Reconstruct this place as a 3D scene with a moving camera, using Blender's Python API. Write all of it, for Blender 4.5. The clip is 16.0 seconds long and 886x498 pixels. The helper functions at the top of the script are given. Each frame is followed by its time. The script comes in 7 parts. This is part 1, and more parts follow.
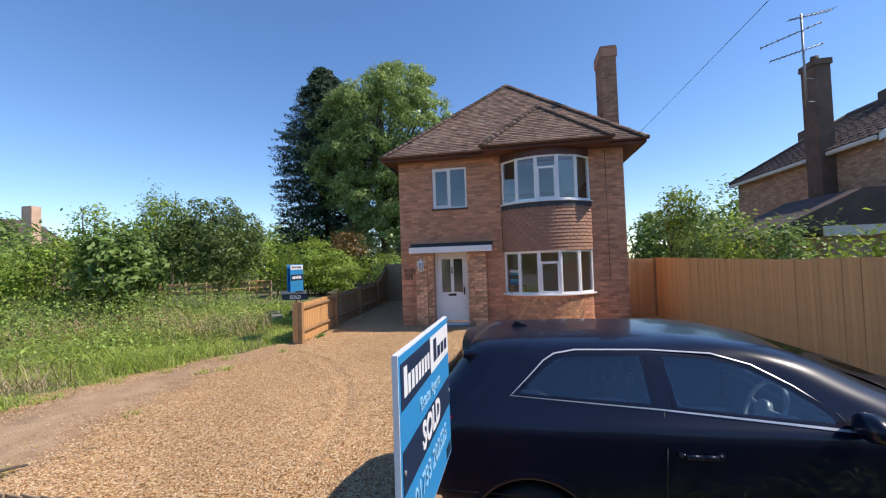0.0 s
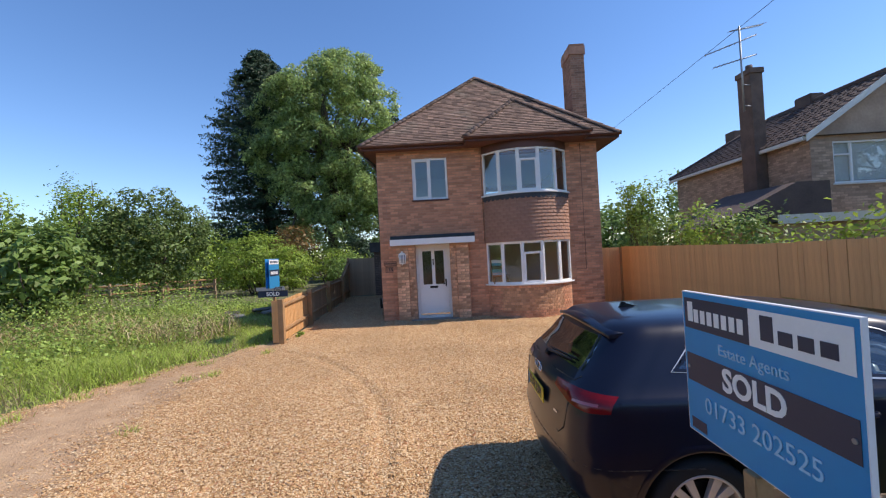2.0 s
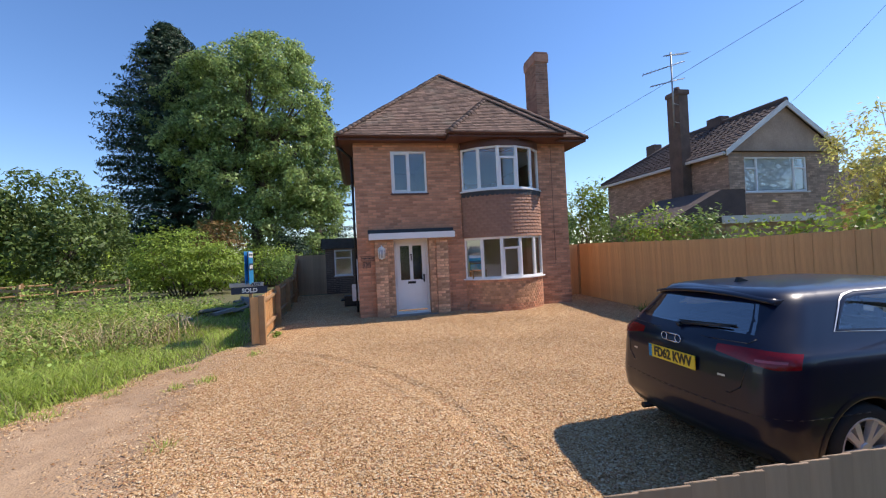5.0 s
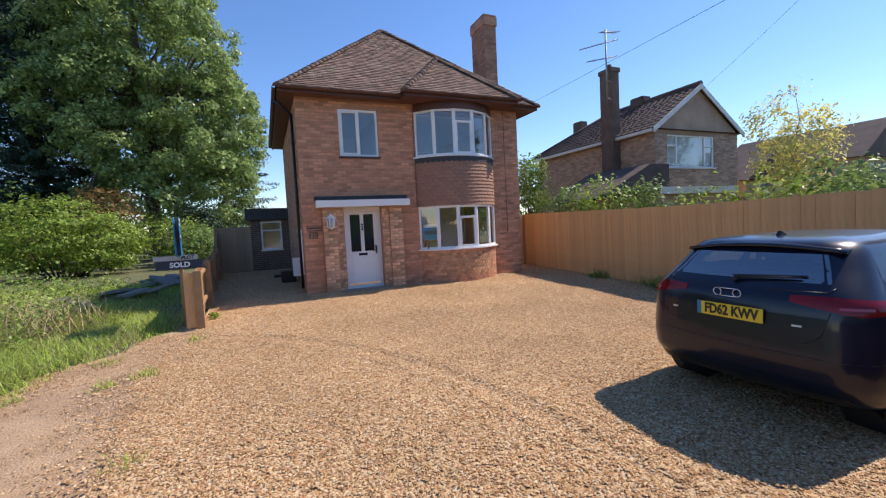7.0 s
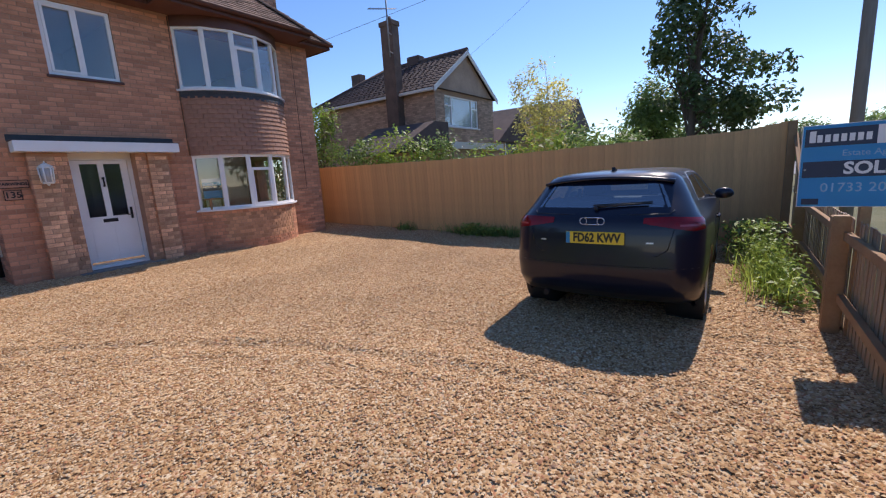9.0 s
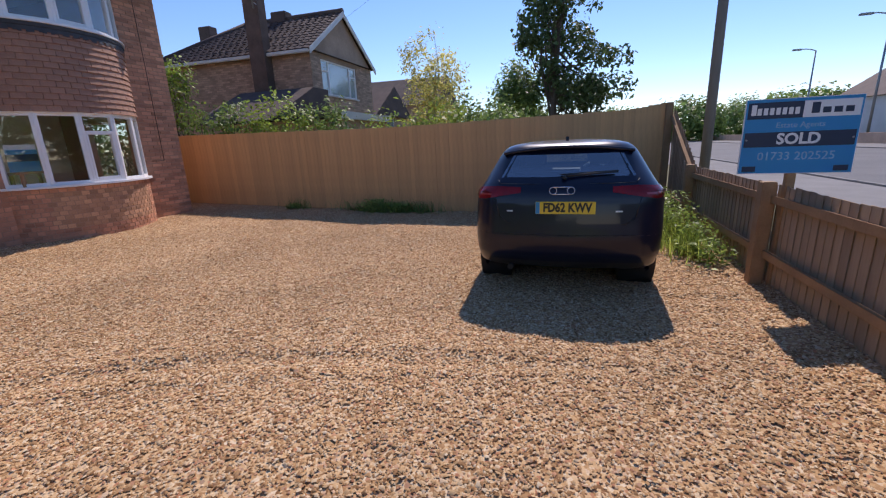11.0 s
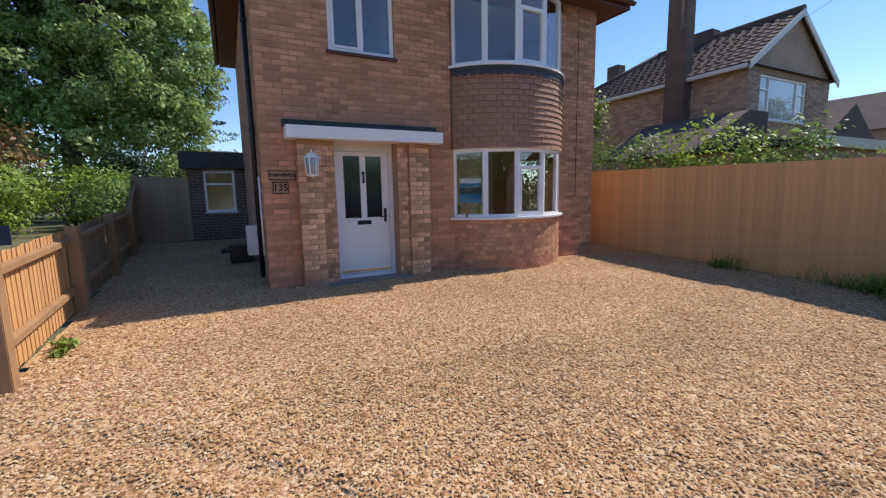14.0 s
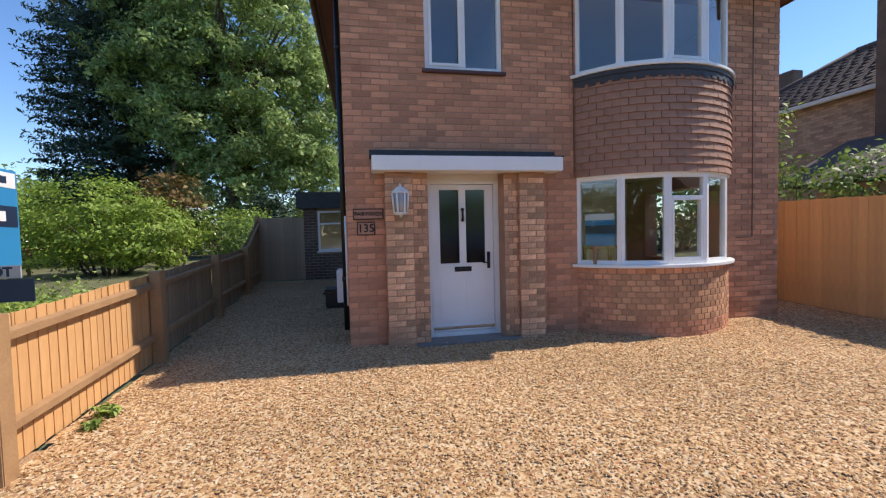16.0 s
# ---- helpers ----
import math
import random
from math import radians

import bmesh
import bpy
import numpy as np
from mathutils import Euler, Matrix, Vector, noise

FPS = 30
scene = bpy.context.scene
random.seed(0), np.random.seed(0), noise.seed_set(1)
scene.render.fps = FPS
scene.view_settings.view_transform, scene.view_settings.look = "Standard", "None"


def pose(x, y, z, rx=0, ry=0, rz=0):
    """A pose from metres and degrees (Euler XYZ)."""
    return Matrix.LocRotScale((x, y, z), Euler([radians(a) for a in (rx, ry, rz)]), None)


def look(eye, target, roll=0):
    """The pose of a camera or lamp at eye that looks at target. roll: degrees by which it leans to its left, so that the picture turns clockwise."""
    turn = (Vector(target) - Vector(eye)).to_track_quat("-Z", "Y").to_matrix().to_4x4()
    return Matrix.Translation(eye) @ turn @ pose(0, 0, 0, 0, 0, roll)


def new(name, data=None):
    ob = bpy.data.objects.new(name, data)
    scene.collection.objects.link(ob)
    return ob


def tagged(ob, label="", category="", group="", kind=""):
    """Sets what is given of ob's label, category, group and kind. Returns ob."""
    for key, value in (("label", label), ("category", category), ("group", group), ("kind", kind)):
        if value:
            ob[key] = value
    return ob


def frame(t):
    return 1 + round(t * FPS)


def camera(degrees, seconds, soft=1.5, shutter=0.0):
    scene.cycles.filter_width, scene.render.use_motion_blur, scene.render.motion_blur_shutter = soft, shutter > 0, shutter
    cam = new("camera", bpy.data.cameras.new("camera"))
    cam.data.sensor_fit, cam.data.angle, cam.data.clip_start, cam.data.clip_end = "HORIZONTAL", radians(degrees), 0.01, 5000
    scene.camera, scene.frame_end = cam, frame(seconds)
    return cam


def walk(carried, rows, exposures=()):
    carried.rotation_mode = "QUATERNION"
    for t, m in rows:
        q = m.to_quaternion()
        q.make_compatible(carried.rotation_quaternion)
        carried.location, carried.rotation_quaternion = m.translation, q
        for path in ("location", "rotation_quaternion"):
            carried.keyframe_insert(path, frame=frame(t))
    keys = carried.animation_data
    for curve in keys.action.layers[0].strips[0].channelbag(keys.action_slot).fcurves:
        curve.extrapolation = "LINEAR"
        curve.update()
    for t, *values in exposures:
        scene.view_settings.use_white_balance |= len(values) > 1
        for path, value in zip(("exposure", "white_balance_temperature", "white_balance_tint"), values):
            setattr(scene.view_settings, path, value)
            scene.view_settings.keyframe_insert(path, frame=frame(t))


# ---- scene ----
cam = camera(94.2, 16.0, 1.2)
METRES, EYE, TILT, LEAN, TURN = 10.5, 1.95, 0.0, 0.0, 10.0
ROWS = [
    (0.0, 0.0, 0.0, 0.0, 0.07, 1.96, 1.96),
    (0.5, -0.0311, 0.0063, -0.0009, -2.42, 1.65, 2.4),
    (1.0, -0.0657, 0.01, -0.0015, -4.79, 1.31, 2.72),
    (1.5, -0.0975, 0.0163, -0.003, -7.01, 1.02, 2.93),
    (2.0, -0.1292, 0.0245, -0.0032, -9.15, 0.88, 3.0),
    (2.5, -0.162, 0.0298, -0.0028, -11.13, 0.84, 3.02),
    (3.0, -0.1905, 0.0381, -0.0058, -13.05, 0.91, 2.91),
    (3.5, -0.22, 0.0471, -0.0072, -14.9, 0.91, 2.81),
    (6.0, -0.3448, 0.1204, -0.0205, -27.02, -0.46, 2.95),
    (6.5, -0.3602, 0.1482, -0.0239, -30.09, -1.66, 3.0),
    (7.0, -0.3749, 0.1789, -0.0258, -33.51, -3.36, 2.95),
    (7.5, -0.3798, 0.2112, -0.031, -38.22, -5.37, 3.0),
    (8.0, -0.3843, 0.2395, -0.0352, -45.01, -7.37, 3.16),
    (8.5, -0.3911, 0.2661, -0.0367, -54.21, -9.1, 3.36),
    (9.0, -0.3927, 0.2908, -0.0407, -65.1, -10.49, 3.44),
    (11.5, -0.3672, 0.4191, -0.0483, -83.99, -14.74, 2.21),
    (12.0, -0.3446, 0.4531, -0.0506, -74.0, -14.13, 1.63),
    (12.5, -0.3268, 0.4857, -0.0502, -63.21, -12.89, 1.26),
    (13.0, -0.3075, 0.5182, -0.0472, -53.2, -11.34, 1.11),
    (13.5, -0.283, 0.5474, -0.047, -44.54, -9.54, 1.07),
    (14.0, -0.2619, 0.5739, -0.0457, -37.32, -7.8, 1.1),
    (14.5, -0.2393, 0.601, -0.0433, -31.47, -6.21, 1.19),
    (15.0, -0.2137, 0.6278, -0.0422, -26.89, -4.74, 1.26),
    (15.5, -0.1964, 0.6533, -0.0418, -23.37, -3.45, 1.37),
    (16.0, -0.1842, 0.673, -0.0404, -20.97, -2.48, 1.45),
]
walk(cam, [(t, pose(0, 0, EYE, TILT, LEAN, TURN) @ pose(METRES * x, METRES * y, METRES * z, 90 + pitch, roll, yaw)) for t, x, y, z, yaw, pitch, roll in ROWS],
     [(0.0, 0.40, 6750, 15.0), (3.5, 0.46, 6720, 16.5), (7.0, 0.45, 6700, 17.5), (9.0, 0.26, 6550, 21.5), (11.5, 0.12, 6550, 24.5), (13.5, 0.25, 6600, 18.5), (16.0, 0.50, 6750, 14.5)])

# ---------------------------------------------------------------- light
SUN_EL, SUN_AZ = 48.5, 91.0      # degrees; azimuth clockwise from +y
sun_from = Vector((math.sin(radians(SUN_AZ)) * math.cos(radians(SUN_EL)),
                   math.cos(radians(SUN_AZ)) * math.cos(radians(SUN_EL)), math.sin(radians(SUN_EL))))
world = bpy.data.worlds.new("world")
scene.world = world
world.use_nodes = True
wn = world.node_tree.nodes
sky = wn.new("ShaderNodeTexSky")
sky.sky_type = "NISHITA"
sky.sun_disc = False
sky.sun_elevation, sky.sun_rotation = radians(SUN_EL), radians(SUN_AZ)
sky.air_density, sky.dust_density, sky.ozone_density = 1.0, 0.08, 4.5
sat = wn.new("ShaderNodeHueSaturation")
sat.inputs["Hue"].default_value, sat.inputs["Saturation"].default_value = 0.503, 1.14
world.node_tree.links.new(sky.outputs[0], sat.inputs["Color"])
world.node_tree.links.new(sat.outputs[0], wn["Background"].inputs[0])
wn["Background"].inputs[1].default_value = 0.15
sun_data = bpy.data.lights.new("sun", "SUN")
sun_data.energy, sun_data.angle, sun_data.color = 3.8, radians(0.55), (1.0, 0.94, 0.84)
sun = new("sun", sun_data)
sun.matrix_world = look(sun_from * 60, (0, 0, 0))

# ---------------------------------------------------------------- materials


def mat(name, c1, c2=None, rough=0.6, metal=0.0, scale=6.0, fine=90.0, bump=0.15, depth=0.004, rand="", spread=0.25, coat=0.0,
        spec=0.5, stain=0.0, stain_col=(0.05, 0.045, 0.035), stretch=(1, 1, 1)):
    """Two colours mixed by coarse and fine noise; rand 'object' or 'island' varies each piece's value."""
    m = bpy.data.materials.new(name)
    m.use_nodes = True
    nt = m.node_tree
    n, l = nt.nodes, nt.links
    bsdf = n["Principled BSDF"]
    c2 = c2 or tuple(v * 0.75 for v in c1)
    tc = n.new("ShaderNodeTexCoord")
    mp = n.new("ShaderNodeMapping")
    mp.inputs["Scale"].default_value = stretch
    l.new(tc.outputs["Object"], mp.inputs["Vector"])
    big, small = n.new("ShaderNodeTexNoise"), n.new("ShaderNodeTexNoise")
    for node, sc, det in ((big, scale, 4), (small, fine, 3)):
        node.inputs["Scale"].default_value, node.inputs["Detail"].default_value = sc, det
        l.new(mp.outputs[0], node.inputs["Vector"])
    add = n.new("ShaderNodeMath")
    add.operation = "MULTIPLY_ADD"
    l.new(small.outputs[0], add.inputs[0])
    add.inputs[1].default_value = 0.5
    l.new(big.outputs[0], add.inputs[2])
    ramp = n.new("ShaderNodeMapRange")
    ramp.inputs[1].default_value, ramp.inputs[2].default_value = 0.5, 1.0
    l.new(add.outputs[0], ramp.inputs[0])
    mix = n.new("ShaderNodeMix")
    mix.data_type = "RGBA"
    mix.inputs[6].default_value, mix.inputs[7].default_value = (*c2, 1), (*c1, 1)
    l.new(ramp.outputs[0], mix.inputs[0])
    col = mix.outputs[2]
    if stain:
        st = n.new("ShaderNodeTexNoise")
        st.inputs["Scale"].default_value, st.inputs["Detail"].default_value = scale * 0.35, 6
        l.new(mp.outputs[0], st.inputs["Vector"])
        sr = n.new("ShaderNodeMapRange")
        sr.inputs[1].default_value, sr.inputs[2].default_value, sr.inputs[4].default_value = 0.52, 0.72, stain
        l.new(st.outputs[0], sr.inputs[0])
        sm = n.new("ShaderNodeMix")
        sm.data_type = "RGBA"
        l.new(sr.outputs[0], sm.inputs[0])
        l.new(col, sm.inputs[6])
        sm.inputs[7].default_value = (*stain_col, 1)
        col = sm.outputs[2]
    if rand:
        src = n.new("ShaderNodeObjectInfo").outputs["Random"] if rand == "object" else n.new("ShaderNodeNewGeometry").outputs["Random Per Island"]
        mr = n.new("ShaderNodeMapRange")
        mr.inputs[3].default_value, mr.inputs[4].default_value = 1 - spread, 1 + spread
        l.new(src, mr.inputs[0])
        hs = n.new("ShaderNodeHueSaturation")
        l.new(mr.outputs[0], hs.inputs["Value"])
        l.new(col, hs.inputs["Color"])
        col = hs.outputs[0]
    l.new(col, bsdf.inputs["Base Color"])
    bsdf.inputs["Roughness"].default_value, bsdf.inputs["Metallic"].default_value = rough, metal
    bsdf.inputs["Coat Weight"].default_value, bsdf.inputs["Specular IOR Level"].default_value = coat, spec
    if bump:
        bp = n.new("ShaderNodeBump")
        bp.inputs["Strength"].default_value, bp.inputs["Distance"].default_value = bump, depth
        l.new(small.outputs[0], bp.inputs["Height"])
        l.new(bp.outputs[0], bsdf.inputs["Normal"])
    return m


def leaf_mat(name, c, spread=0.35, trans=0.35, rough=0.5):
    """Leaf: diffuse and gloss on top, light through it from behind; each leaf varies."""
    m = mat(name, c, tuple(v * 0.7 for v in c), rough, scale=1.2, fine=6, bump=0, rand="island", spread=spread, spec=0.35)
    n, l = m.node_tree.nodes, m.node_tree.links
    tr, ms = n.new("ShaderNodeBsdfTranslucent"), n.new("ShaderNodeMixShader")
    src = n["Principled BSDF"].inputs["Base Color"].links[0].from_socket
    l.new(src, tr.inputs["Color"])
    ms.inputs[0].default_value = trans
    l.new(n["Principled BSDF"].outputs[0], ms.inputs[1])
    l.new(tr.outputs[0], ms.inputs[2])
    l.new(ms.outputs[0], n["Material Output"].inputs["Surface"])
    return m


def glass_mat(name, tint=(0.9, 0.95, 0.95), rough=0.01, face_on=0.06):
    """Thin pane: clear, with a mirror reflection by angle."""
    m = bpy.data.materials.new(name)
    m.use_nodes = True
    n, l = m.node_tree.nodes, m.node_tree.links
    n.remove(n["Principled BSDF"])
    tr, gl, ms, fr = n.new("ShaderNodeBsdfTransparent"), n.new("ShaderNodeBsdfGlossy"), n.new("ShaderNodeMixShader"), n.new("ShaderNodeLayerWeight")
    tr.inputs[0].default_value = (*tint, 1)
    gl.inputs["Roughness"].default_value = rough
    fr.inputs[0].default_value = 0.5
    pw, sc = n.new("ShaderNodeMath"), n.new("ShaderNodeMath")
    pw.operation, sc.operation = "POWER", "MULTIPLY_ADD"
    pw.inputs[1].default_value, sc.inputs[1].default_value, sc.inputs[2].default_value = 5.0, 1 - face_on, face_on
    l.new(fr.outputs["Facing"], pw.inputs[0])
    l.new(pw.outputs[0], sc.inputs[0])
    l.new(sc.outputs[0], ms.inputs[0])
    l.new(tr.outputs[0], ms.inputs[1])
    l.new(gl.outputs[0], ms.inputs[2])
    l.new(ms.outputs[0], n["Material Output"].inputs["Surface"])
    return m


def stone_mat(name, rand):
    """Buff, cream, tan, rust and grey stones, one tint to a stone; as cells where the bed shows between loose ones."""
    m = bpy.data.materials.new(name)
    m.use_nodes = True
    n, l = m.node_tree.nodes, m.node_tree.links
    bsdf = n["Principled BSDF"]
    tc = n.new("ShaderNodeTexCoord")
    fine, wide = n.new("ShaderNodeTexNoise"), n.new("ShaderNodeTexNoise")
    for node, sc in ((fine, 160.0), (wide, 0.55)):
        node.inputs["Scale"].default_value, node.inputs["Detail"].default_value = sc, 4
        l.new(tc.outputs["Object"], node.inputs["Vector"])
    ramp = n.new("ShaderNodeValToRGB")
    stops = ((0.0, (0.24, 0.12, 0.05)), (0.18, (0.44, 0.245, 0.108)), (0.42, (0.61, 0.375, 0.175)), (0.66, (0.74, 0.505, 0.27)), (0.84, (0.81, 0.64, 0.41)), (0.93, (0.53, 0.235, 0.115)), (1.0, (0.42, 0.30, 0.19)))
    while len(ramp.color_ramp.elements) < len(stops):
        ramp.color_ramp.elements.new(0.5)
    for e, (p, c) in zip(ramp.color_ramp.elements, stops):
        e.position, e.color = p, (*c, 1)
    if rand == "cell":
        cell = n.new("ShaderNodeTexVoronoi")
        cell.inputs["Scale"].default_value = 52.0
        l.new(tc.outputs["Object"], cell.inputs["Vector"])
        sep = n.new("ShaderNodeSeparateColor")
        l.new(cell.outputs["Color"], sep.inputs[0])
        l.new(sep.outputs[0], ramp.inputs[0])
        height = cell.outputs["Distance"]
    else:
        l.new(n.new("ShaderNodeNewGeometry").outputs["Random Per Island"], ramp.inputs[0])
        height = fine.outputs[0]
    tone = n.new("ShaderNodeMath")
    tone.operation = "MULTIPLY_ADD"
    tone.inputs[1].default_value, tone.inputs[2].default_value = 0.5, 0.62
    l.new(fine.outputs[0], tone.inputs[0])
    patch_ = n.new("ShaderNodeMapRange")
    patch_.inputs[1].default_value, patch_.inputs[2].default_value = 0.3, 0.7
    patch_.inputs[3].default_value, patch_.inputs[4].default_value = 0.84, 1.08
    l.new(wide.outputs[0], patch_.inputs[0])
    both = n.new("ShaderNodeMath")
    both.operation = "MULTIPLY"
    l.new(tone.outputs[0], both.inputs[0])
    l.new(patch_.outputs[0], both.inputs[1])
    hs = n.new("ShaderNodeHueSaturation")
    l.new(both.outputs[0], hs.inputs["Value"])
    l.new(ramp.outputs[0], hs.inputs["Color"])
    l.new(hs.outputs[0], bsdf.inputs["Base Color"])
    bsdf.inputs["Roughness"].default_value, bsdf.inputs["Specular IOR Level"].default_value = 0.8, 0.15
    bp = n.new("ShaderNodeBump")
    bp.invert = rand == "cell"
    bp.inputs["Strength"].default_value, bp.inputs["Distance"].default_value = (0.15, 0.003) if rand == "cell" else (0.2, 0.003)
    l.new(height, bp.inputs["Height"])
    l.new(bp.outputs[0], bsdf.inputs["Normal"])
    return m


def sheet_plastic(name, c, through_=0.45):
    """Printed corrugated plastic that lets some light through from behind."""
    m = mat(name, c, tuple(v * 0.93 for v in c), 0.42, scale=2, bump=0.02)
    n, l = m.node_tree.nodes, m.node_tree.links
    tr, ms = n.new("ShaderNodeBsdfTranslucent"), n.new("ShaderNodeMixShader")
    tr.inputs[0].default_value = (*c, 1)
    ms.inputs[0].default_value = through_
    l.new(n["Principled BSDF"].outputs[0], ms.inputs[1])
    l.new(tr.outputs[0], ms.inputs[2])
    l.new(ms.outputs[0], n["Material Output"].inputs["Surface"])
    return m


M = {}
M["brick"] = mat("brick", (0.68, 0.34, 0.20), (0.43, 0.195, 0.112), 0.85, scale=5, fine=70, bump=0.6, rand="object", spread=0.26, stain=0.2, stain_col=(0.24, 0.13, 0.09), stretch=(0.5, 0.5, 1.6))
M["brick_rest"] = mat("brick_rest", (0.68, 0.34, 0.20), (0.43, 0.195, 0.112), 0.85, scale=5, fine=70, bump=0.6, rand="island", spread=0.26, stain=0.2, stain_col=(0.24, 0.13, 0.09), stretch=(0.5, 0.5, 1.6))
M["brick_bay"] = mat("brick_bay", (0.64, 0.38, 0.215), (0.42, 0.215, 0.118), 0.85, scale=7, fine=70, bump=0.6, rand="object", spread=0.3, stain=0.2, stain_col=(0.24, 0.13, 0.09))
M["brick_pale"] = mat("brick_pale", (0.74, 0.47, 0.28), (0.44, 0.215, 0.125), 0.85, scale=9, fine=70, bump=0.5, rand="object", spread=0.4, stain=0.2)
M["brick_stack"] = mat("brick_stack", (0.42, 0.225, 0.15), (0.27, 0.135, 0.09), 0.88, scale=5, fine=70, bump=0.6, rand="island", spread=0.3, stain=0.4, stain_col=(0.13, 0.085, 0.065))
M["mortar"] = mat("mortar", (0.50, 0.295, 0.19), (0.36, 0.20, 0.13), 0.95, scale=4, fine=120, bump=0.4)
M["brick_far"] = mat("brick_far", (0.54, 0.37, 0.26), (0.38, 0.25, 0.175), 0.9, scale=1.5, fine=14, bump=0.5, depth=0.01, rand="island", spread=0.3)
M["brick_plain"] = mat("brick_plain", (0.54, 0.37, 0.26), (0.38, 0.25, 0.175), 0.9, scale=1.5, fine=14, bump=0.5, depth=0.01)
M["mortar_far"] = mat("mortar_far", (0.42, 0.30, 0.22), (0.31, 0.21, 0.155), 0.95, scale=2)
M["tile"] = mat("tile", (0.27, 0.17, 0.125), (0.15, 0.095, 0.07), 0.9, scale=3, fine=40, bump=0.5, rand="island", spread=0.4, stain=0.5, stain_col=(0.19, 0.175, 0.13))
M["tile_one"] = mat("tile_one", (0.27, 0.17, 0.125), (0.15, 0.095, 0.07), 0.9, scale=3, fine=40, bump=0.5, rand="object", spread=0.4, stain=0.5, stain_col=(0.19, 0.175, 0.13))
M["tile_hung"] = mat("tile_hung", (0.44, 0.235, 0.15), (0.29, 0.145, 0.095), 0.75, scale=5, fine=40, bump=0.4, rand="object", spread=0.08, stain=0.4, stain_col=(0.15, 0.085, 0.06))
M["tile_far"] = mat("tile_far", (0.11, 0.075, 0.06), (0.065, 0.045, 0.04), 0.85, scale=2, fine=20, bump=0.3, rand="island", spread=0.25)
M["white"] = mat("white", (0.88, 0.87, 0.85), (0.82, 0.81, 0.79), 0.35, scale=3, fine=50, bump=0.03)
M["white_old"] = mat("white_old", (0.75, 0.74, 0.70), (0.62, 0.61, 0.57), 0.6, scale=3, fine=50, bump=0.1)
M["fascia"] = mat("fascia", (0.12, 0.045, 0.03), (0.08, 0.03, 0.022), 0.5, scale=3, bump=0.1)
M["soffit"] = mat("soffit", (0.17, 0.07, 0.05), (0.13, 0.052, 0.038), 0.7, scale=3, bump=0.1)
M["lead"] = mat("lead", (0.055, 0.055, 0.058), (0.03, 0.03, 0.032), 0.6, scale=6, bump=0.2)
M["black"] = mat("black", (0.015, 0.015, 0.016), (0.01, 0.01, 0.011), 0.4, bump=0.05)
M["iron"] = mat("iron", (0.03, 0.03, 0.032), (0.02, 0.02, 0.02), 0.5, metal=0.6, bump=0.1)
M["chrome"] = mat("chrome", (0.8, 0.8, 0.8), (0.7, 0.7, 0.7), 0.15, metal=1.0, bump=0)
M["glass"] = glass_mat("glass", (0.95, 0.97, 0.97), face_on=0.10)
M["glass_dark"] = glass_mat("glass_dark", (0.76, 0.87, 0.89), face_on=0.16)
M["glass_rear"] = glass_mat("glass_rear", (0.52, 0.60, 0.61), face_on=0.36)
M["glass_obscure"] = glass_mat("glass_obscure", (0.45, 0.46, 0.46), 0.12, 0.22)
M["room"] = mat("room", (0.82, 0.80, 0.74), (0.76, 0.74, 0.68), 0.9, scale=1)
M["room_floor"] = mat("room_floor", (0.48, 0.42, 0.34), (0.38, 0.33, 0.26), 0.8, scale=2)
M["wood"] = mat("fence_wood", (0.74, 0.42, 0.185), (0.54, 0.295, 0.12), 0.75, scale=3, fine=40, bump=0.35, rand="object", spread=0.07, stain=0.55, stain_col=(0.22, 0.125, 0.06), stretch=(1, 1, 0.12))
M["wood_grey"] = mat("weathered_wood", (0.45, 0.32, 0.20), (0.31, 0.21, 0.13), 0.8, scale=3, fine=40, bump=0.4, rand="object", spread=0.18, stain=0.4, stain_col=(0.13, 0.09, 0.06), stretch=(1, 1, 0.12))
M["rail"] = mat("rail_wood", (0.42, 0.25, 0.12), (0.30, 0.17, 0.08), 0.75, scale=5, fine=50, bump=0.3, stain=0.3, stain_col=(0.18, 0.10, 0.05))
M["gravel_bed"] = stone_mat("gravel_bed", "cell")
M["pebble"] = stone_mat("pebble", "island")
M["dirt"] = mat("dirt", (0.52, 0.35, 0.205), (0.35, 0.22, 0.12), 0.95, scale=2.6, fine=55, bump=0.8, depth=0.02, stain=0.6, stain_col=(0.24, 0.16, 0.10))
M["soil"] = mat("soil", (0.17, 0.16, 0.075), (0.11, 0.115, 0.045), 0.95, scale=1.5, fine=20, bump=0.8, depth=0.03)
M["asphalt"] = mat("asphalt", (0.16, 0.155, 0.15), (0.12, 0.118, 0.115), 0.85, scale=0.6, fine=80, bump=0.4, stain=0.3, stain_col=(0.09, 0.09, 0.09))
M["paving"] = mat("paving", (0.25, 0.24, 0.22), (0.18, 0.17, 0.16), 0.9, scale=1.5, fine=60, bump=0.4)
M["bark"] = mat("bark", (0.16, 0.125, 0.09), (0.08, 0.06, 0.045), 0.95, scale=4, fine=30, bump=1.0, depth=0.03, stretch=(1, 1, 0.25))
M["leaf_big"] = leaf_mat("leaf_big", (0.37, 0.485, 0.17), spread=0.45, trans=0.45, rough=0.34)
M["leaf_dark"] = leaf_mat("leaf_dark", (0.045, 0.085, 0.045), trans=0.2)
M["leaf_fresh"] = leaf_mat("leaf_fresh", (0.32, 0.44, 0.075), spread=0.4, trans=0.42)
M["leaf_mid"] = leaf_mat("leaf_mid", (0.23, 0.34, 0.09), spread=0.4, trans=0.4)
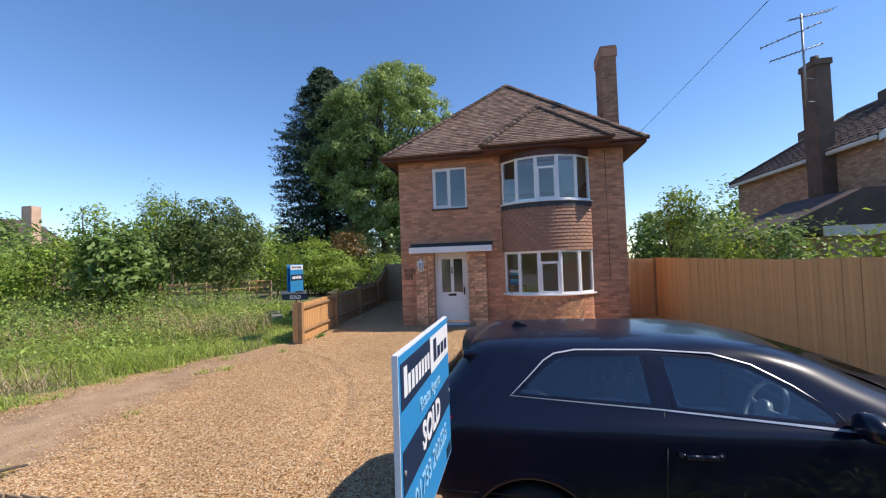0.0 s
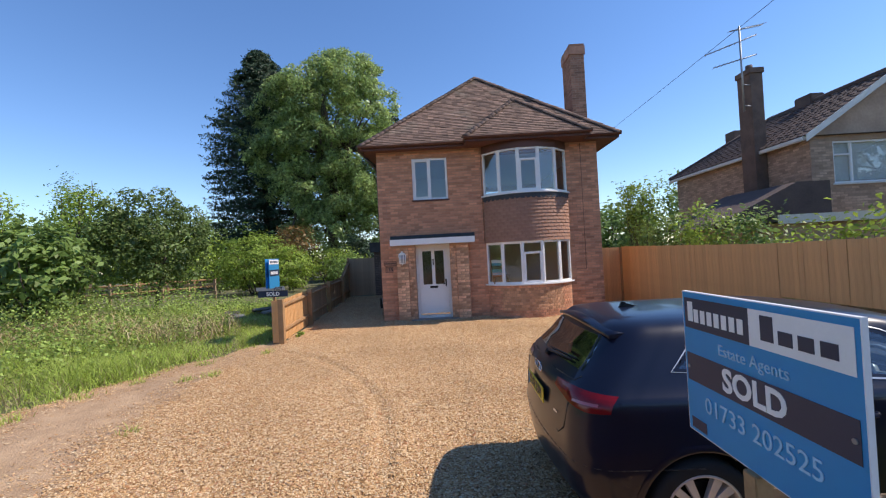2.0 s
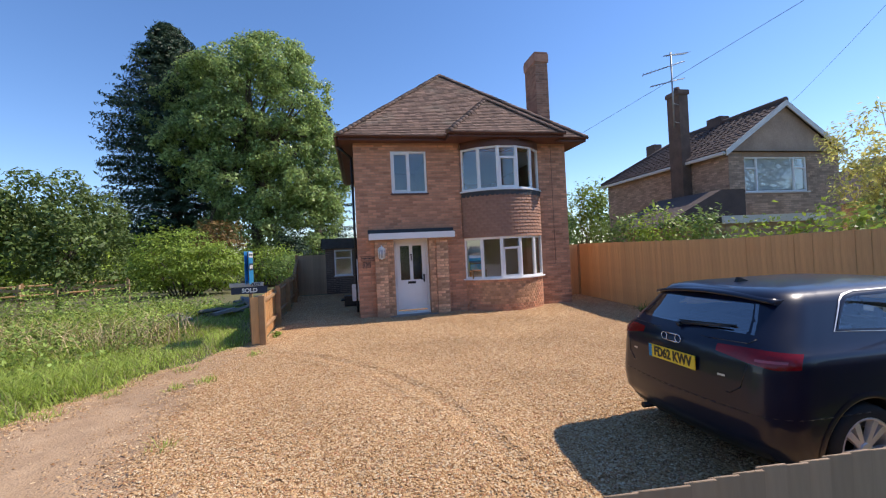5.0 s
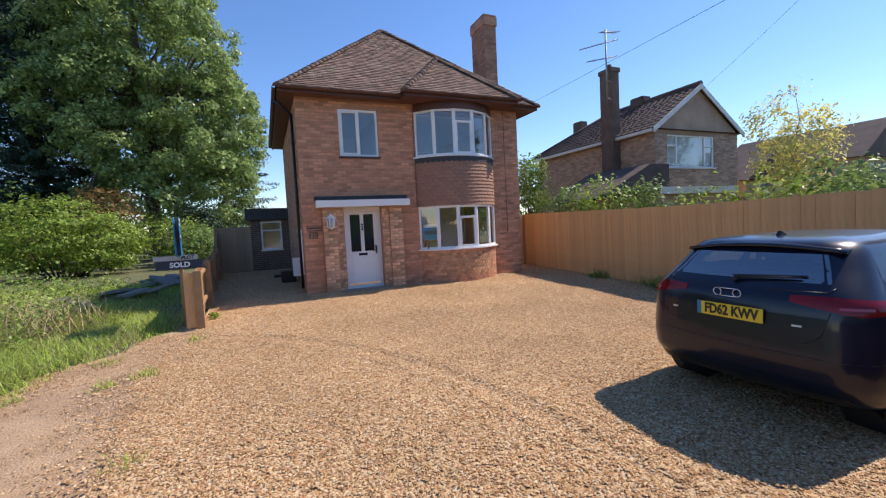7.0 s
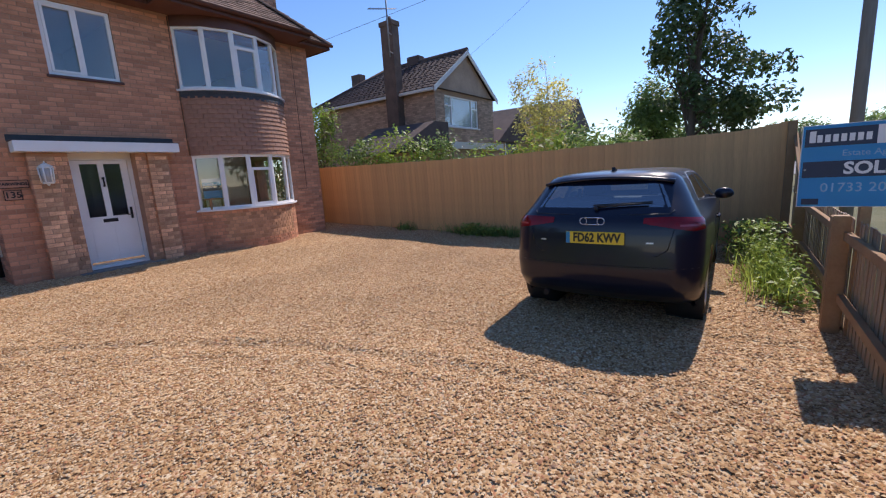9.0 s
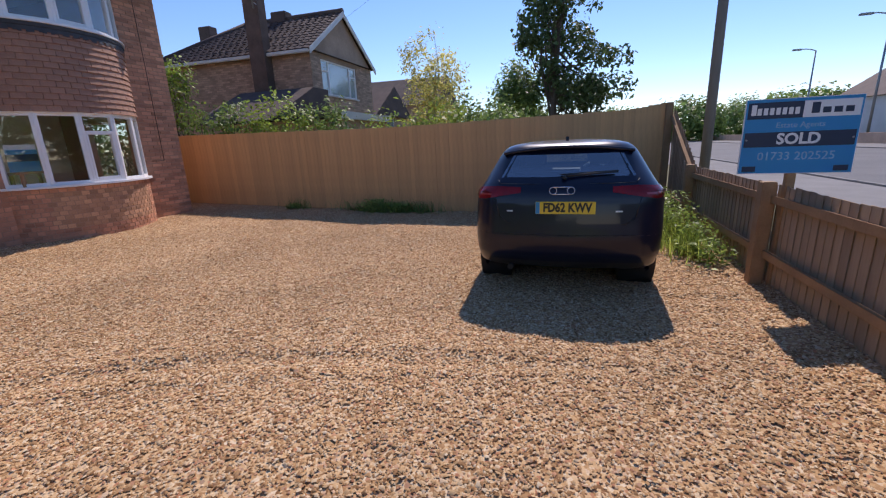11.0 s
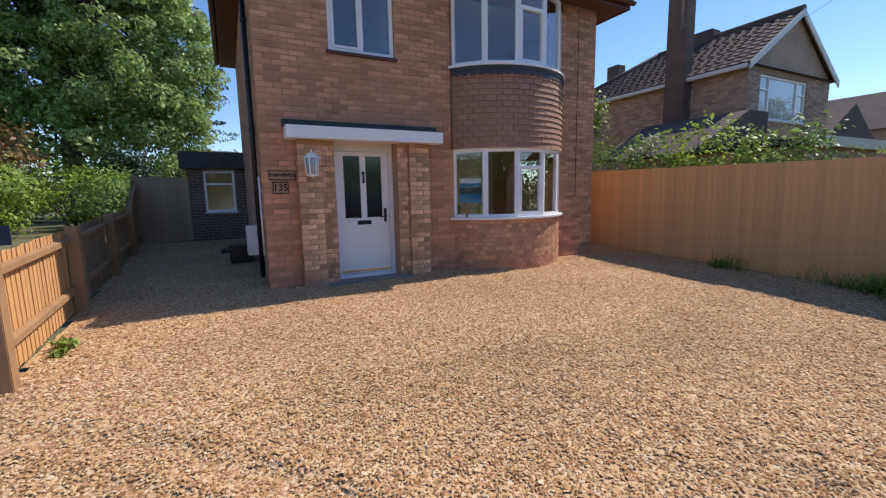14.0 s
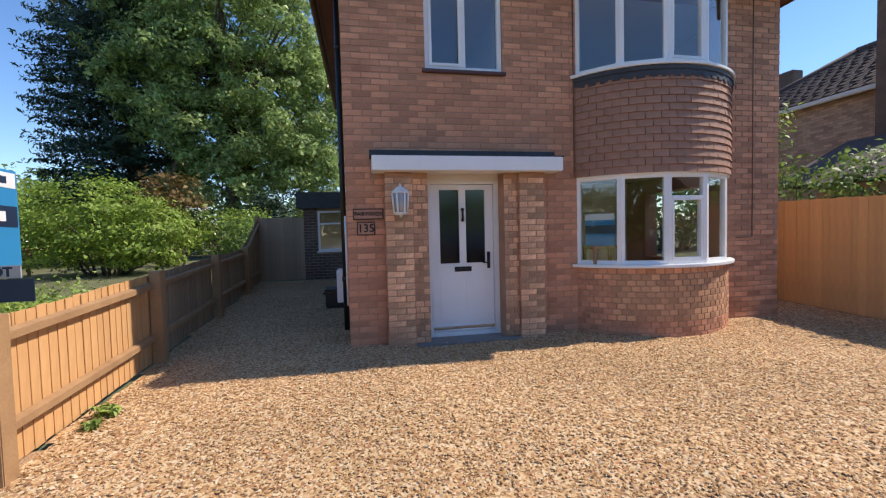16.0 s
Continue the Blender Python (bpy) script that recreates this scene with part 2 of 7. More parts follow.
# darker copy of leaf_mid: the backlit tree's shade is put into its colour
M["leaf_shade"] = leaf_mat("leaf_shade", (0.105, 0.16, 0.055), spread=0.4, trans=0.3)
M["leaf_round"] = leaf_mat("leaf_round", (0.16, 0.23, 0.065), spread=0.35, trans=0.3)
M["leaf_yellow"] = leaf_mat("leaf_yellow", (0.82, 0.75, 0.25), spread=0.3, trans=0.5)
M["leaf_bronze"] = leaf_mat("leaf_bronze", (0.24, 0.15, 0.05), spread=0.35)
M["leaf_bramble"] = leaf_mat("leaf_bramble", (0.34, 0.46, 0.105), spread=0.5, trans=0.35)
M["dead_stem"] = leaf_mat("dead_stem", (0.56, 0.43, 0.24), spread=0.5, trans=0.1)
M["grass"] = leaf_mat("grass_blade", (0.50, 0.62, 0.13), spread=0.4, trans=0.45)
M["straw"] = leaf_mat("straw", (0.50, 0.39, 0.23), spread=0.35, trans=0.2)
M["paint_car"] = mat("car_paint", (0.006, 0.008, 0.023), (0.005, 0.0065, 0.017), 0.3, metal=0.0, spec=0.25, scale=2, fine=400, bump=0, coat=0.45)
M["rubber"] = mat("rubber", (0.02, 0.02, 0.02), (0.014, 0.014, 0.014), 0.8, bump=0.2)
M["trim"] = mat("black_trim", (0.02, 0.02, 0.021), (0.016, 0.016, 0.017), 0.55, bump=0.1)
M["alloy"] = mat("alloy", (0.66, 0.66, 0.67), (0.58, 0.58, 0.59), 0.3, metal=0.35, bump=0, coat=0.5)
M["lamp_red"] = mat("lamp_red", (0.24, 0.005, 0.009), (0.14, 0.003, 0.006), 0.15, bump=0, coat=0.25, spec=0.3)
M["lamp_clear"] = mat("lamp_clear", (0.42, 0.05, 0.055), (0.34, 0.04, 0.045), 0.15, bump=0, coat=1.0)
M["plate"] = mat("plate_yellow", (0.80, 0.58, 0.04), (0.75, 0.54, 0.04), 0.4, bump=0)
M["dark_brick"] = mat("dark_brick", (0.19, 0.125, 0.095), (0.10, 0.07, 0.055), 0.9, scale=3, fine=25, bump=0.5)
M["pole_wood"] = mat("pole_wood", (0.29, 0.275, 0.255), (0.19, 0.178, 0.163), 0.85, scale=4, fine=40, bump=0.4, stretch=(1, 1, 0.1))
M["seat"] = mat("seat_cloth", (0.03, 0.03, 0.032), None, 0.9)
M["sign_blue"] = sheet_plastic("sign_blue", (0.055, 0.42, 0.76))
M["sign_navy"] = mat("sign_navy", (0.016, 0.03, 0.07), (0.013, 0.026, 0.06), 0.45, bump=0.02)
M["sign_white"] = mat("sign_white", (0.80, 0.80, 0.80), (0.74, 0.74, 0.74), 0.45, bump=0.02)
M["sign_pale"] = mat("sign_pale", (0.34, 0.66, 0.88), None, 0.45, bump=0)
M["sign_grey"] = mat("sign_grey", (0.5, 0.5, 0.5), None, 0.5, bump=0.02)
M["render_white"] = mat("render_white", (0.72, 0.71, 0.68), (0.62, 0.61, 0.58), 0.9, scale=1, fine=60, bump=0.3)
M["metal_grey"] = mat("metal_grey", (0.33, 0.34, 0.35), (0.27, 0.28, 0.29), 0.5, metal=0.7, bump=0.05)
M["silver_paint"] = mat("silver_paint", (0.55, 0.56, 0.57), None, 0.3, metal=0.5, bump=0, coat=0.6)

# ---------------------------------------------------------------- mesh helpers


def box(bm, x0, x1, y0, y1, z0, z1, m=None):
    c = [Vector((x, y, z)) for z in (z0, z1) for y in (y0, y1) for x in (x0, x1)]
    v = [bm.verts.new(m @ p if m else p) for p in c]
    for f in ((0, 2, 3, 1), (4, 5, 7, 6), (0, 1, 5, 4), (2, 6, 7, 3), (0, 4, 6, 2), (1, 3, 7, 5)):
        bm.faces.new([v[i] for i in f])
    return bm


def boxes(*list_of):
    bm = bmesh.new()
    for b in list_of:
        box(bm, *b)
    return bm


def prism(bm, pts, a, b, axis="y"):
    """A polygon extruded from a to b along an axis; pts are the other two coordinates in order."""
    def at(p, d):
        return {"x": (d, p[0], p[1]), "y": (p[0], d, p[1]), "z": (p[0], p[1], d)}[axis]
    lo, hi = [bm.verts.new(at(p, a)) for p in pts], [bm.verts.new(at(p, b)) for p in pts]
    bm.faces.new(lo)
    bm.faces.new(hi[::-1])
    for i in range(len(pts)):
        j = (i + 1) % len(pts)
        bm.faces.new((lo[i], hi[i], hi[j], lo[j]))
    return bm


def tube(bm, p, q, r, r2=None, n=10, caps=True):
    """A tapered cylinder from p to q."""
    p, q = Vector(p), Vector(q)
    r2 = r if r2 is None else r2
    u = (q - p).normalized()
    a = u.orthogonal().normalized()
    b = u.cross(a)
    rings = []
    for c, rad in ((p, r), (q, r2)):
        rings.append([bm.verts.new(c + rad * (math.cos(2 * math.pi * i / n) * a + math.sin(2 * math.pi * i / n) * b)) for i in range(n)])
    for i in range(n):
        j = (i + 1) % n
        bm.faces.new((rings[0][i], rings[0][j], rings[1][j], rings[1][i])).smooth = True
    if caps:
        bm.faces.new(rings[0][::-1])
        bm.faces.new(rings[1])
    return bm


def mesh_of(name, bm, material, bevel=0.0):
    if bevel:
        bmesh.ops.bevel(bm, geom=[e for e in bm.edges], offset=bevel, segments=2, affect="EDGES", clamp_overlap=True)
    bmesh.ops.recalc_face_normals(bm, faces=bm.faces[:])
    me = bpy.data.meshes.new(name)
    bm.to_mesh(me)
    bm.free()
    me.materials.append(material)
    return me


def part(name, bm, material, parent=None, label="", bevel=0.0, kind=""):
    ob = new(name, mesh_of(name, bm, material, bevel))
    ob.parent = parent
    return tagged(ob, label=label, kind=kind)


def raw(name, verts, faces, material, parent=None, kind="", smooth=False):
    me = bpy.data.meshes.new(name)
    me.from_pydata([tuple(v) for v in verts] if not isinstance(verts, np.ndarray) else verts.tolist(), [], faces if isinstance(faces, list) else faces.tolist())
    me.materials.append(material)
    if smooth:
        me.polygons.foreach_set("use_smooth", [True] * len(me.polygons))
    ob = new(name, me)
    ob.parent = parent
    return tagged(ob, kind=kind)


def thing(name, label, category, group="", at=(0, 0, 0), turn=0.0):
    ob = new(name)
    ob.empty_display_size = 0.1
    ob.matrix_world = pose(*at, 0, 0, turn)
    return tagged(ob, label, category, group)


def child(name, data, parent, m):
    ob = new(name, data)
    ob.parent = parent
    ob.matrix_basis = m
    return ob


def writing(name, text, size, m, material, parent, extrude=0.0015, align="CENTER", bold=0.0):
    """Flat raised letters as a mesh, in the built-in font."""
    cu = bpy.data.curves.new(name, "FONT")
    cu.body, cu.size, cu.extrude, cu.align_x, cu.align_y, cu.resolution_u, cu.offset = text, size, extrude, align, "CENTER", 3, bold
    tmp = bpy.data.objects.new(name, cu)
    scene.collection.objects.link(tmp)
    me = bpy.data.meshes.new_from_object(tmp.evaluated_get(bpy.context.evaluated_depsgraph_get()))
    bpy.data.objects.remove(tmp)
    bpy.data.curves.remove(cu)
    me.materials.clear()
    me.materials.append(material)
    return child(name, me, parent, m)


def ground_z(x, y):
    """Drive level is 0; the ground rises slowly to the house and, past the fence line, to the pavement."""
    y = np.asarray(y, float)
    return np.where(y > 7, 0.03 * (np.minimum(y, 20) - 7), np.where(y < 2.2, 0.12 * (2.2 - np.maximum(y, -0.3)), 0.0))


WAVES = [(random.Random(k).uniform(1.5, 9.0), random.Random(k + 50).uniform(0, math.pi), random.Random(k + 90).uniform(0, 6.28)) for k in range(12)]
RIPPLES = [(random.Random(k).uniform(22.0, 62.0), random.Random(k + 7).uniform(0, math.pi), random.Random(k + 31).uniform(0, 6.28)) for k in range(200, 216)]


def relief(x, y):
    """Humps, scuffs and curved wheel marks of the loose gravel."""
    h = 0.0
    for k, a, p in WAVES:
        h = h + 0.010 / k * np.sin(k * (x * math.cos(a) + y * math.sin(a)) + p + 0.8 * np.sin(0.7 * y + p))
    for k, a, p in RIPPLES:
        h = h + 0.0015 * np.sin(k * (x * math.cos(a) + y * math.sin(a)) + p + 1.7 * np.sin(2.3 * x - 1.9 * y + p) + 1.1 * np.sin(5.1 * y + 3.7 * x + 2 * p))
    for cx, cy, rad, dip in ((-9.0, 3.0, 7.0, 0.020), (-9.0, 3.0, 8.45, 0.018), (5.5, -3.0, 11.2, 0.014), (-4.5, 19.0, 10.4, 0.014)):
        off = np.hypot(x - cx, y - cy) - rad + 0.05 * np.sin(3.0 * x + 2.0 * y)
        h = h + dip * (0.7 * np.exp(-((np.abs(off) - 0.15) / 0.06) ** 2) - np.exp(-(off / 0.08) ** 2)) * (0.55 + 0.45 * np.sin(1.7 * x + 0.9 * y + rad))
    return h


def gz(x, y):
    return float(ground_z(x, y))



# ---------------------------------------------------------------- ground, road
rng = np.random.default_rng(7)


def sheet(name, xs, ys, lift, material, mask=None, rough=0.0):
    """A sheet laid on the ground over a grid, cut by a mask on cell centres."""
    xs, ys = np.asarray(xs, float), np.asarray(ys, float)
    X, Y = np.meshgrid(xs, ys)
    Z = ground_z(X, Y) + lift + rough * rng.normal(size=X.shape) + (relief(X, Y) if name == "driveway" else 0.0)
    verts = np.stack([X.ravel(), Y.ravel(), Z.ravel()], 1)
    n = len(xs)
    faces = []
    for j in range(len(ys) - 1):
        for i in range(n - 1):
            if mask is None or mask((xs[i] + xs[i + 1]) / 2, (ys[j] + ys[j + 1]) / 2):
                faces.append((j * n + i, j * n + i + 1, (j + 1) * n + i + 1, (j + 1) * n + i))
    return raw(name, verts, faces, material, smooth=True)


def drive_edge(y):
    """The uneven line where the gravel ends at the dirt track."""
    return np.interp(y, (-0.3, 3.0, 4.4, 5.6, 7.2, 8.9, 9.5), (-4.55, -4.85, -5.20, -5.48, -5.68, -5.45, -5.38)) + 0.05 * np.sin(y * 2.3) + 0.04 * np.sin(y * 5.1 + 1)


def grass_edge(y):
    """The line where the dirt track ends at the long grass."""
    return np.interp(y, (-2, 2, 4.7, 6.0, 7.2, 7.9, 8.4, 8.9, 9.6), (-8.1, -7.75, -7.45, -7.4, -7.15, -6.75, -6.2, -5.8, -5.55)) + 0.13 * np.sin(y * 1.9) + 0.1 * np.sin(y * 5.3)


coarse = np.array([-600, -300, -150, -80, -50, -35, -25, -18, -14, -11, -9])
tagged(sheet("ground", list(coarse) + list(np.arange(-8, 8.1, 0.5)) + list(-coarse[::-1]),
             [-600, -300, -150, -80, -40, -20, -12, -8, -5, -3.2, -2.6] + list(np.arange(-2, 22.1, 0.4)) + [26, 32, 40, 60, 100, 200, 400, 800], -0.06, M["soil"]),
       "rough earth and grass ground", "ground", kind="structure")
tagged(sheet("driveway", np.arange(-5.9, 4.06, 0.07), np.arange(-0.3, 18.01, 0.07), -0.0015, M["gravel_bed"],
             lambda x, y: (y > 1.45 or x < -2.7) and x > (drive_edge(y) if y < 9.5 else -5.35 - 0.05 * (y - 9.5)), 0.001),
       "golden gravel driveway with loose pebbles", "driveway", kind="structure")
tagged(sheet("dirt_track", np.arange(-9.0, -4.4, 0.09), np.arange(-0.2, 10.0, 0.10), -0.012, M["dirt"],
             lambda x, y: grass_edge(y) - 0.25 < x < drive_edge(y) + 0.25, 0.009), "dry bare earth track beside the gravel", "track", kind="structure")
part("pavement", boxes((-60, 90, -2.4, -0.3, 0.1, 0.325)), M["paving"], bevel=0.01)
tagged(bpy.data.objects["pavement"], "grey paved footway along the road", "pavement", kind="structure")
tagged(sheet("verge", [-60, -20, -9, -5.4], [-0.3, 0.2, 0.6, 1.0, 1.5], -0.05, M["soil"]), "rough earth strip behind the footway", "verge", kind="structure")
tagged(sheet("verge", [-2.7, 0, 4, 20, 60], [-0.3, 0.2, 0.6, 1.0, 1.45], 0.002, M["soil"]), "rough earth strip behind the footway", "verge", kind="structure")
part("road", boxes((-200, 300, -11.5, -2.5, 0.0, 0.318)), M["asphalt"])
tagged(bpy.data.objects["road"], "sunlit grey asphalt road", "road", kind="structure")
kerb = thing("kerb", "grey concrete kerb between footway and road", "kerb")
tagged(kerb, kind="structure")
kerb_mesh = mesh_of("kerb_stone", boxes((0, 0.9, -2.52, -2.40, 0.2, 0.36)), M["paving"], 0.012)
for i in range(60):
    child("kerb_stone", kerb_mesh, kerb, pose(-14 + i * 0.915, 0, 0))
far_kerb = part("far_pavement", boxes((-100, 200, -14.5, -11.5, 0.1, 0.36)), M["paving"])
tagged(far_kerb, "grey footway across the road", "pavement", kind="structure")

# ---------------------------------------------------------------- house
house = thing("house", "two-storey red brick detached house with tiled hipped roof", "house", at=(0, 0, 0))
XL, XR, YF, YB, ZT, Z0 = -3.32, 2.95, 11.72, 18.2, 4.93, 0.05
BAY_X, BAY_Y, BAY_R, BAY_A = 0.87, 12.52, 1.42, radians(55.8)
DOOR = (-2.34, -1.36, 0.14, 2.30)
WIN = (-2.32, -1.32, 3.52, 4.71)
BAYO = (-0.28, 2.02, 0.05, 4.75)


def bay_pt(a, r=BAY_R):
    return BAY_X + r * math.sin(a), BAY_Y - r * math.cos(a)


def slab_with_holes(u0, u1, z0, z1, d0, d1, holes, along="x"):
    """A wall slab cut into blocks around rectangular holes."""
    us = sorted({u0, u1, *[h[0] for h in holes], *[h[1] for h in holes]})
    zs = sorted({z0, z1, *[h[2] for h in holes], *[h[3] for h in holes]})
    bm = bmesh.new()
    for a, b in zip(us, us[1:]):
        for c, d in zip(zs, zs[1:]):
            if not any(h[0] <= a and b <= h[1] and h[2] <= c and d <= h[3] for h in holes):
                if along == "x":
                    box(bm, a, b, d0, d1, c, d)
                else:
                    box(bm, d0, d1, a, b, c, d)
    bmesh.ops.remove_doubles(bm, verts=bm.verts[:], dist=1e-5)
    return bm


def brick_rows(u0, u1, z0, z1, holes=(), seed=1, length=0.215, course=0.075, joint=0.010):
    """Stretcher bond: (u, z, length, height, proud) of each brick, cut at openings."""
    r = random.Random(seed)
    out = []
    row, z = 0, z0
    while z + course * 0.7 < z1:
        u = u0 - (0.5 * (length + joint) if row % 2 else 0)
        while u < u1:
            spans = [(max(u, u0), min(u + length, u1))]
            for h in holes:
                if z + course - joint > h[2] and z < h[3]:
                    cut = []
                    for a, b in spans:
                        if b <= h[0] or a >= h[1]:
                            cut.append((a, b))
                        else:
                            if a < h[0]:
                                cut.append((a, h[0]))
                            if b > h[1]:
                                cut.append((h[1], b))
                    spans = cut
            for a, b in spans:
                if b - a > 0.035:
                    out.append((a, z, b - a, course - joint, r.uniform(0.001, 0.006)))
            u += length + joint
        row, z = row + 1, z + course
    return out


def brick_box(length, height, back=0.012):
    """One brick face: origin at its lower left, front towards -y, edges slightly eased."""
    e = 0.004
    bm = bmesh.new()
    o = [(0, 0), (length, 0), (length, height), (0, height)]
    i = [(e, e), (length - e, e), (length - e, height - e), (e, height - e)]
    va, vb, vc = [bm.verts.new((x, back, z)) for x, z in o], [bm.verts.new((x, -0.001, z)) for x, z in o], [bm.verts.new((x, -0.003, z)) for x, z in i]
    bm.faces.new(vc)
    for k in range(4):
        j = (k + 1) % 4
        bm.faces.new((va[k], va[j], vb[j], vb[k]))
        bm.faces.new((vb[k], vb[j], vc[j], vc[k]))
    return bm


brick_meshes = {}


def lay_bricks(parent, rows, to_pose, material, rest_material, nearest=lambda u, z: True, name="brick"):
    """Bricks near the walk as objects on shared meshes; the others joined."""
    V, F = [], []
    for u, z, ln, ht, proud in rows:
        m = to_pose(u, z, proud)
        if nearest(u, z):
            key = (round(ln, 2), round(ht, 3), material.name)
            if key not in brick_meshes:
                brick_meshes[key] = mesh_of("brick", brick_box(key[0], key[1]), material)
            child(name, brick_meshes[key], parent, m)
        else:
            b, e = len(V), 0.003
            for x, y, zz in ((0, 0.01, 0), (ln, 0.01, 0), (ln, 0.01, ht), (0, 0.01, ht), (e, -0.003, e), (ln - e, -0.003, e), (ln - e, -0.003, ht - e), (e, -0.003, ht - e)):
                V.append(m @ Vector((x, y, zz)))
            F += [(b + 4, b + 5, b + 6, b + 7), (b, b + 1, b + 5, b + 4), (b + 1, b + 2, b + 6, b + 5), (b + 2, b + 3, b + 7, b + 6), (b + 3, b, b + 4, b + 7)]
    if V:
        raw("brickwork", V, F, rest_material, parent, "stuff")


front = part("front_wall", slab_with_holes(XL, XR, Z0, ZT, YF, YF + 0.28, [DOOR, WIN, BAYO]), M["mortar"], house, "brown-red brick front wall")
left_wall = part("side_wall", boxes((XL, XL + 0.28, YF + 0.28, YB, Z0, ZT)), M["mortar"], house)
# opening in this unseen wall is added so sun brightens the bay room
right_wall = part("side_wall", slab_with_holes(YF + 0.28, YB, Z0, ZT, XR - 0.28, XR, [(12.7, 14.3, 0.9, 2.2)], along="y"), M["mortar"], house)
part("added_side_pane", boxes((XR - 0.15, XR - 0.145, 12.7, 14.3, 0.9, 2.2)), M["glass"], right_wall, "clear glass").visible_shadow = False
# unseen upstairs back opening, added to let daylight into the rooms
back = part("back_wall", slab_with_holes(XL + 0.28, XR - 0.28, Z0, ZT, YB - 0.28, YB, [(0.2, 1.9, 3.5, 4.6)]), M["brick_far"], house)
for a_, b_, c_, d_ in ((0.2, 1.9, 3.5, 4.6),):
    part("added_back_pane", boxes((a_, b_, YB - 0.15, YB - 0.145, c_, d_)), M["glass"], back, "clear glass").visible_shadow = False
part("inner_wall", boxes((-1.0, XR - 0.28, 14.9, 15.02, 0.2, 2.48), (-1.12, -1.0, YF + 0.28, YB - 0.28, 0.2, 2.48), (XL + 0.28, -1.12, 15.4, 15.5, 0.2, 2.48), (-1.12, -1.0, YF + 0.28, YB - 0.28, 2.68, ZT), (XL + 0.28, -1.12, 15.4, 15.5, 2.68, ZT)), M["room"], house, "pale plastered inner walls")
part("inner_floor", boxes((XL + 0.28, XR - 0.28, YF + 0.28, YB - 0.28, 0.1, 0.2), (XL + 0.28, XR - 0.28, YF + 0.28, YB - 0.28, 2.48, 2.68)), M["room_floor"], house)
part("inner_ceiling", boxes((XL + 0.28, XR - 0.28, YF + 0.28, YB - 0.28, 4.80, 4.9)), M["room"], house)

# piers each side of the door
piers = [part("door_pier", boxes((a, b, 11.585, YF, Z0, 2.24)), M["mortar"], house, "paler brick pier beside the door") for a, b in ((-2.86, -2.53), (-1.17, -0.83))]
reveal = part("door_step", boxes((-2.53, -1.17, 11.5, 12.0, 0.05, 0.15)), M["paving"], house, "low concrete door step", 0.01)

# roof
EZ, EY0, EY1, EX0, EX1 = 5.02, 11.35, 18.55, -3.70, 3.46
APEX = Vector((-0.12, 14.95, 8.27))
C = [Vector((EX0, EY0, EZ)), Vector((EX1, EY0, EZ)), Vector((EX1, EY1, EZ)), Vector((EX0, EY1, EZ))]
bm = bmesh.new()
vs = [bm.verts.new(p - Vector((0, 0, 0.03))) for p in (*C, APEX)]
for a, b in ((0, 1), (1, 2), (2, 3), (3, 0)):
    bm.faces.new((vs[a], vs[b], vs[4]))
bm.faces.new(vs[3::-1])
roof = part("roof", bm, M["tile"], house, "weathered brown clay plain-tile roof")
PA, PB, PP, PQ = Vector((-0.80, 10.93, EZ)), Vector((2.52, 10.93, EZ)), Vector((0.83, 12.62, 6.56)), Vector((0.83, 13.3, 6.56))
bm = bmesh.new()
qa, qb, qp, qq, qc, qd = [bm.verts.new(p - Vector((0, 0, 0.03))) for p in (PA, PB, PP, PQ, PA + Vector((0, 2.4, 0)), PB + Vector((0, 2.4, 0)))]
for f in ((qa, qb, qp), (qa, qp, qq, qc), (qb, qd, qq, qp), (qa, qc, qd, qb), (qc, qq, qd)):
    bm.faces.new(f)
part("bay_roof", bm, M["tile"], house, "small projecting tiled hip over the bay")


tile_meshes = {}


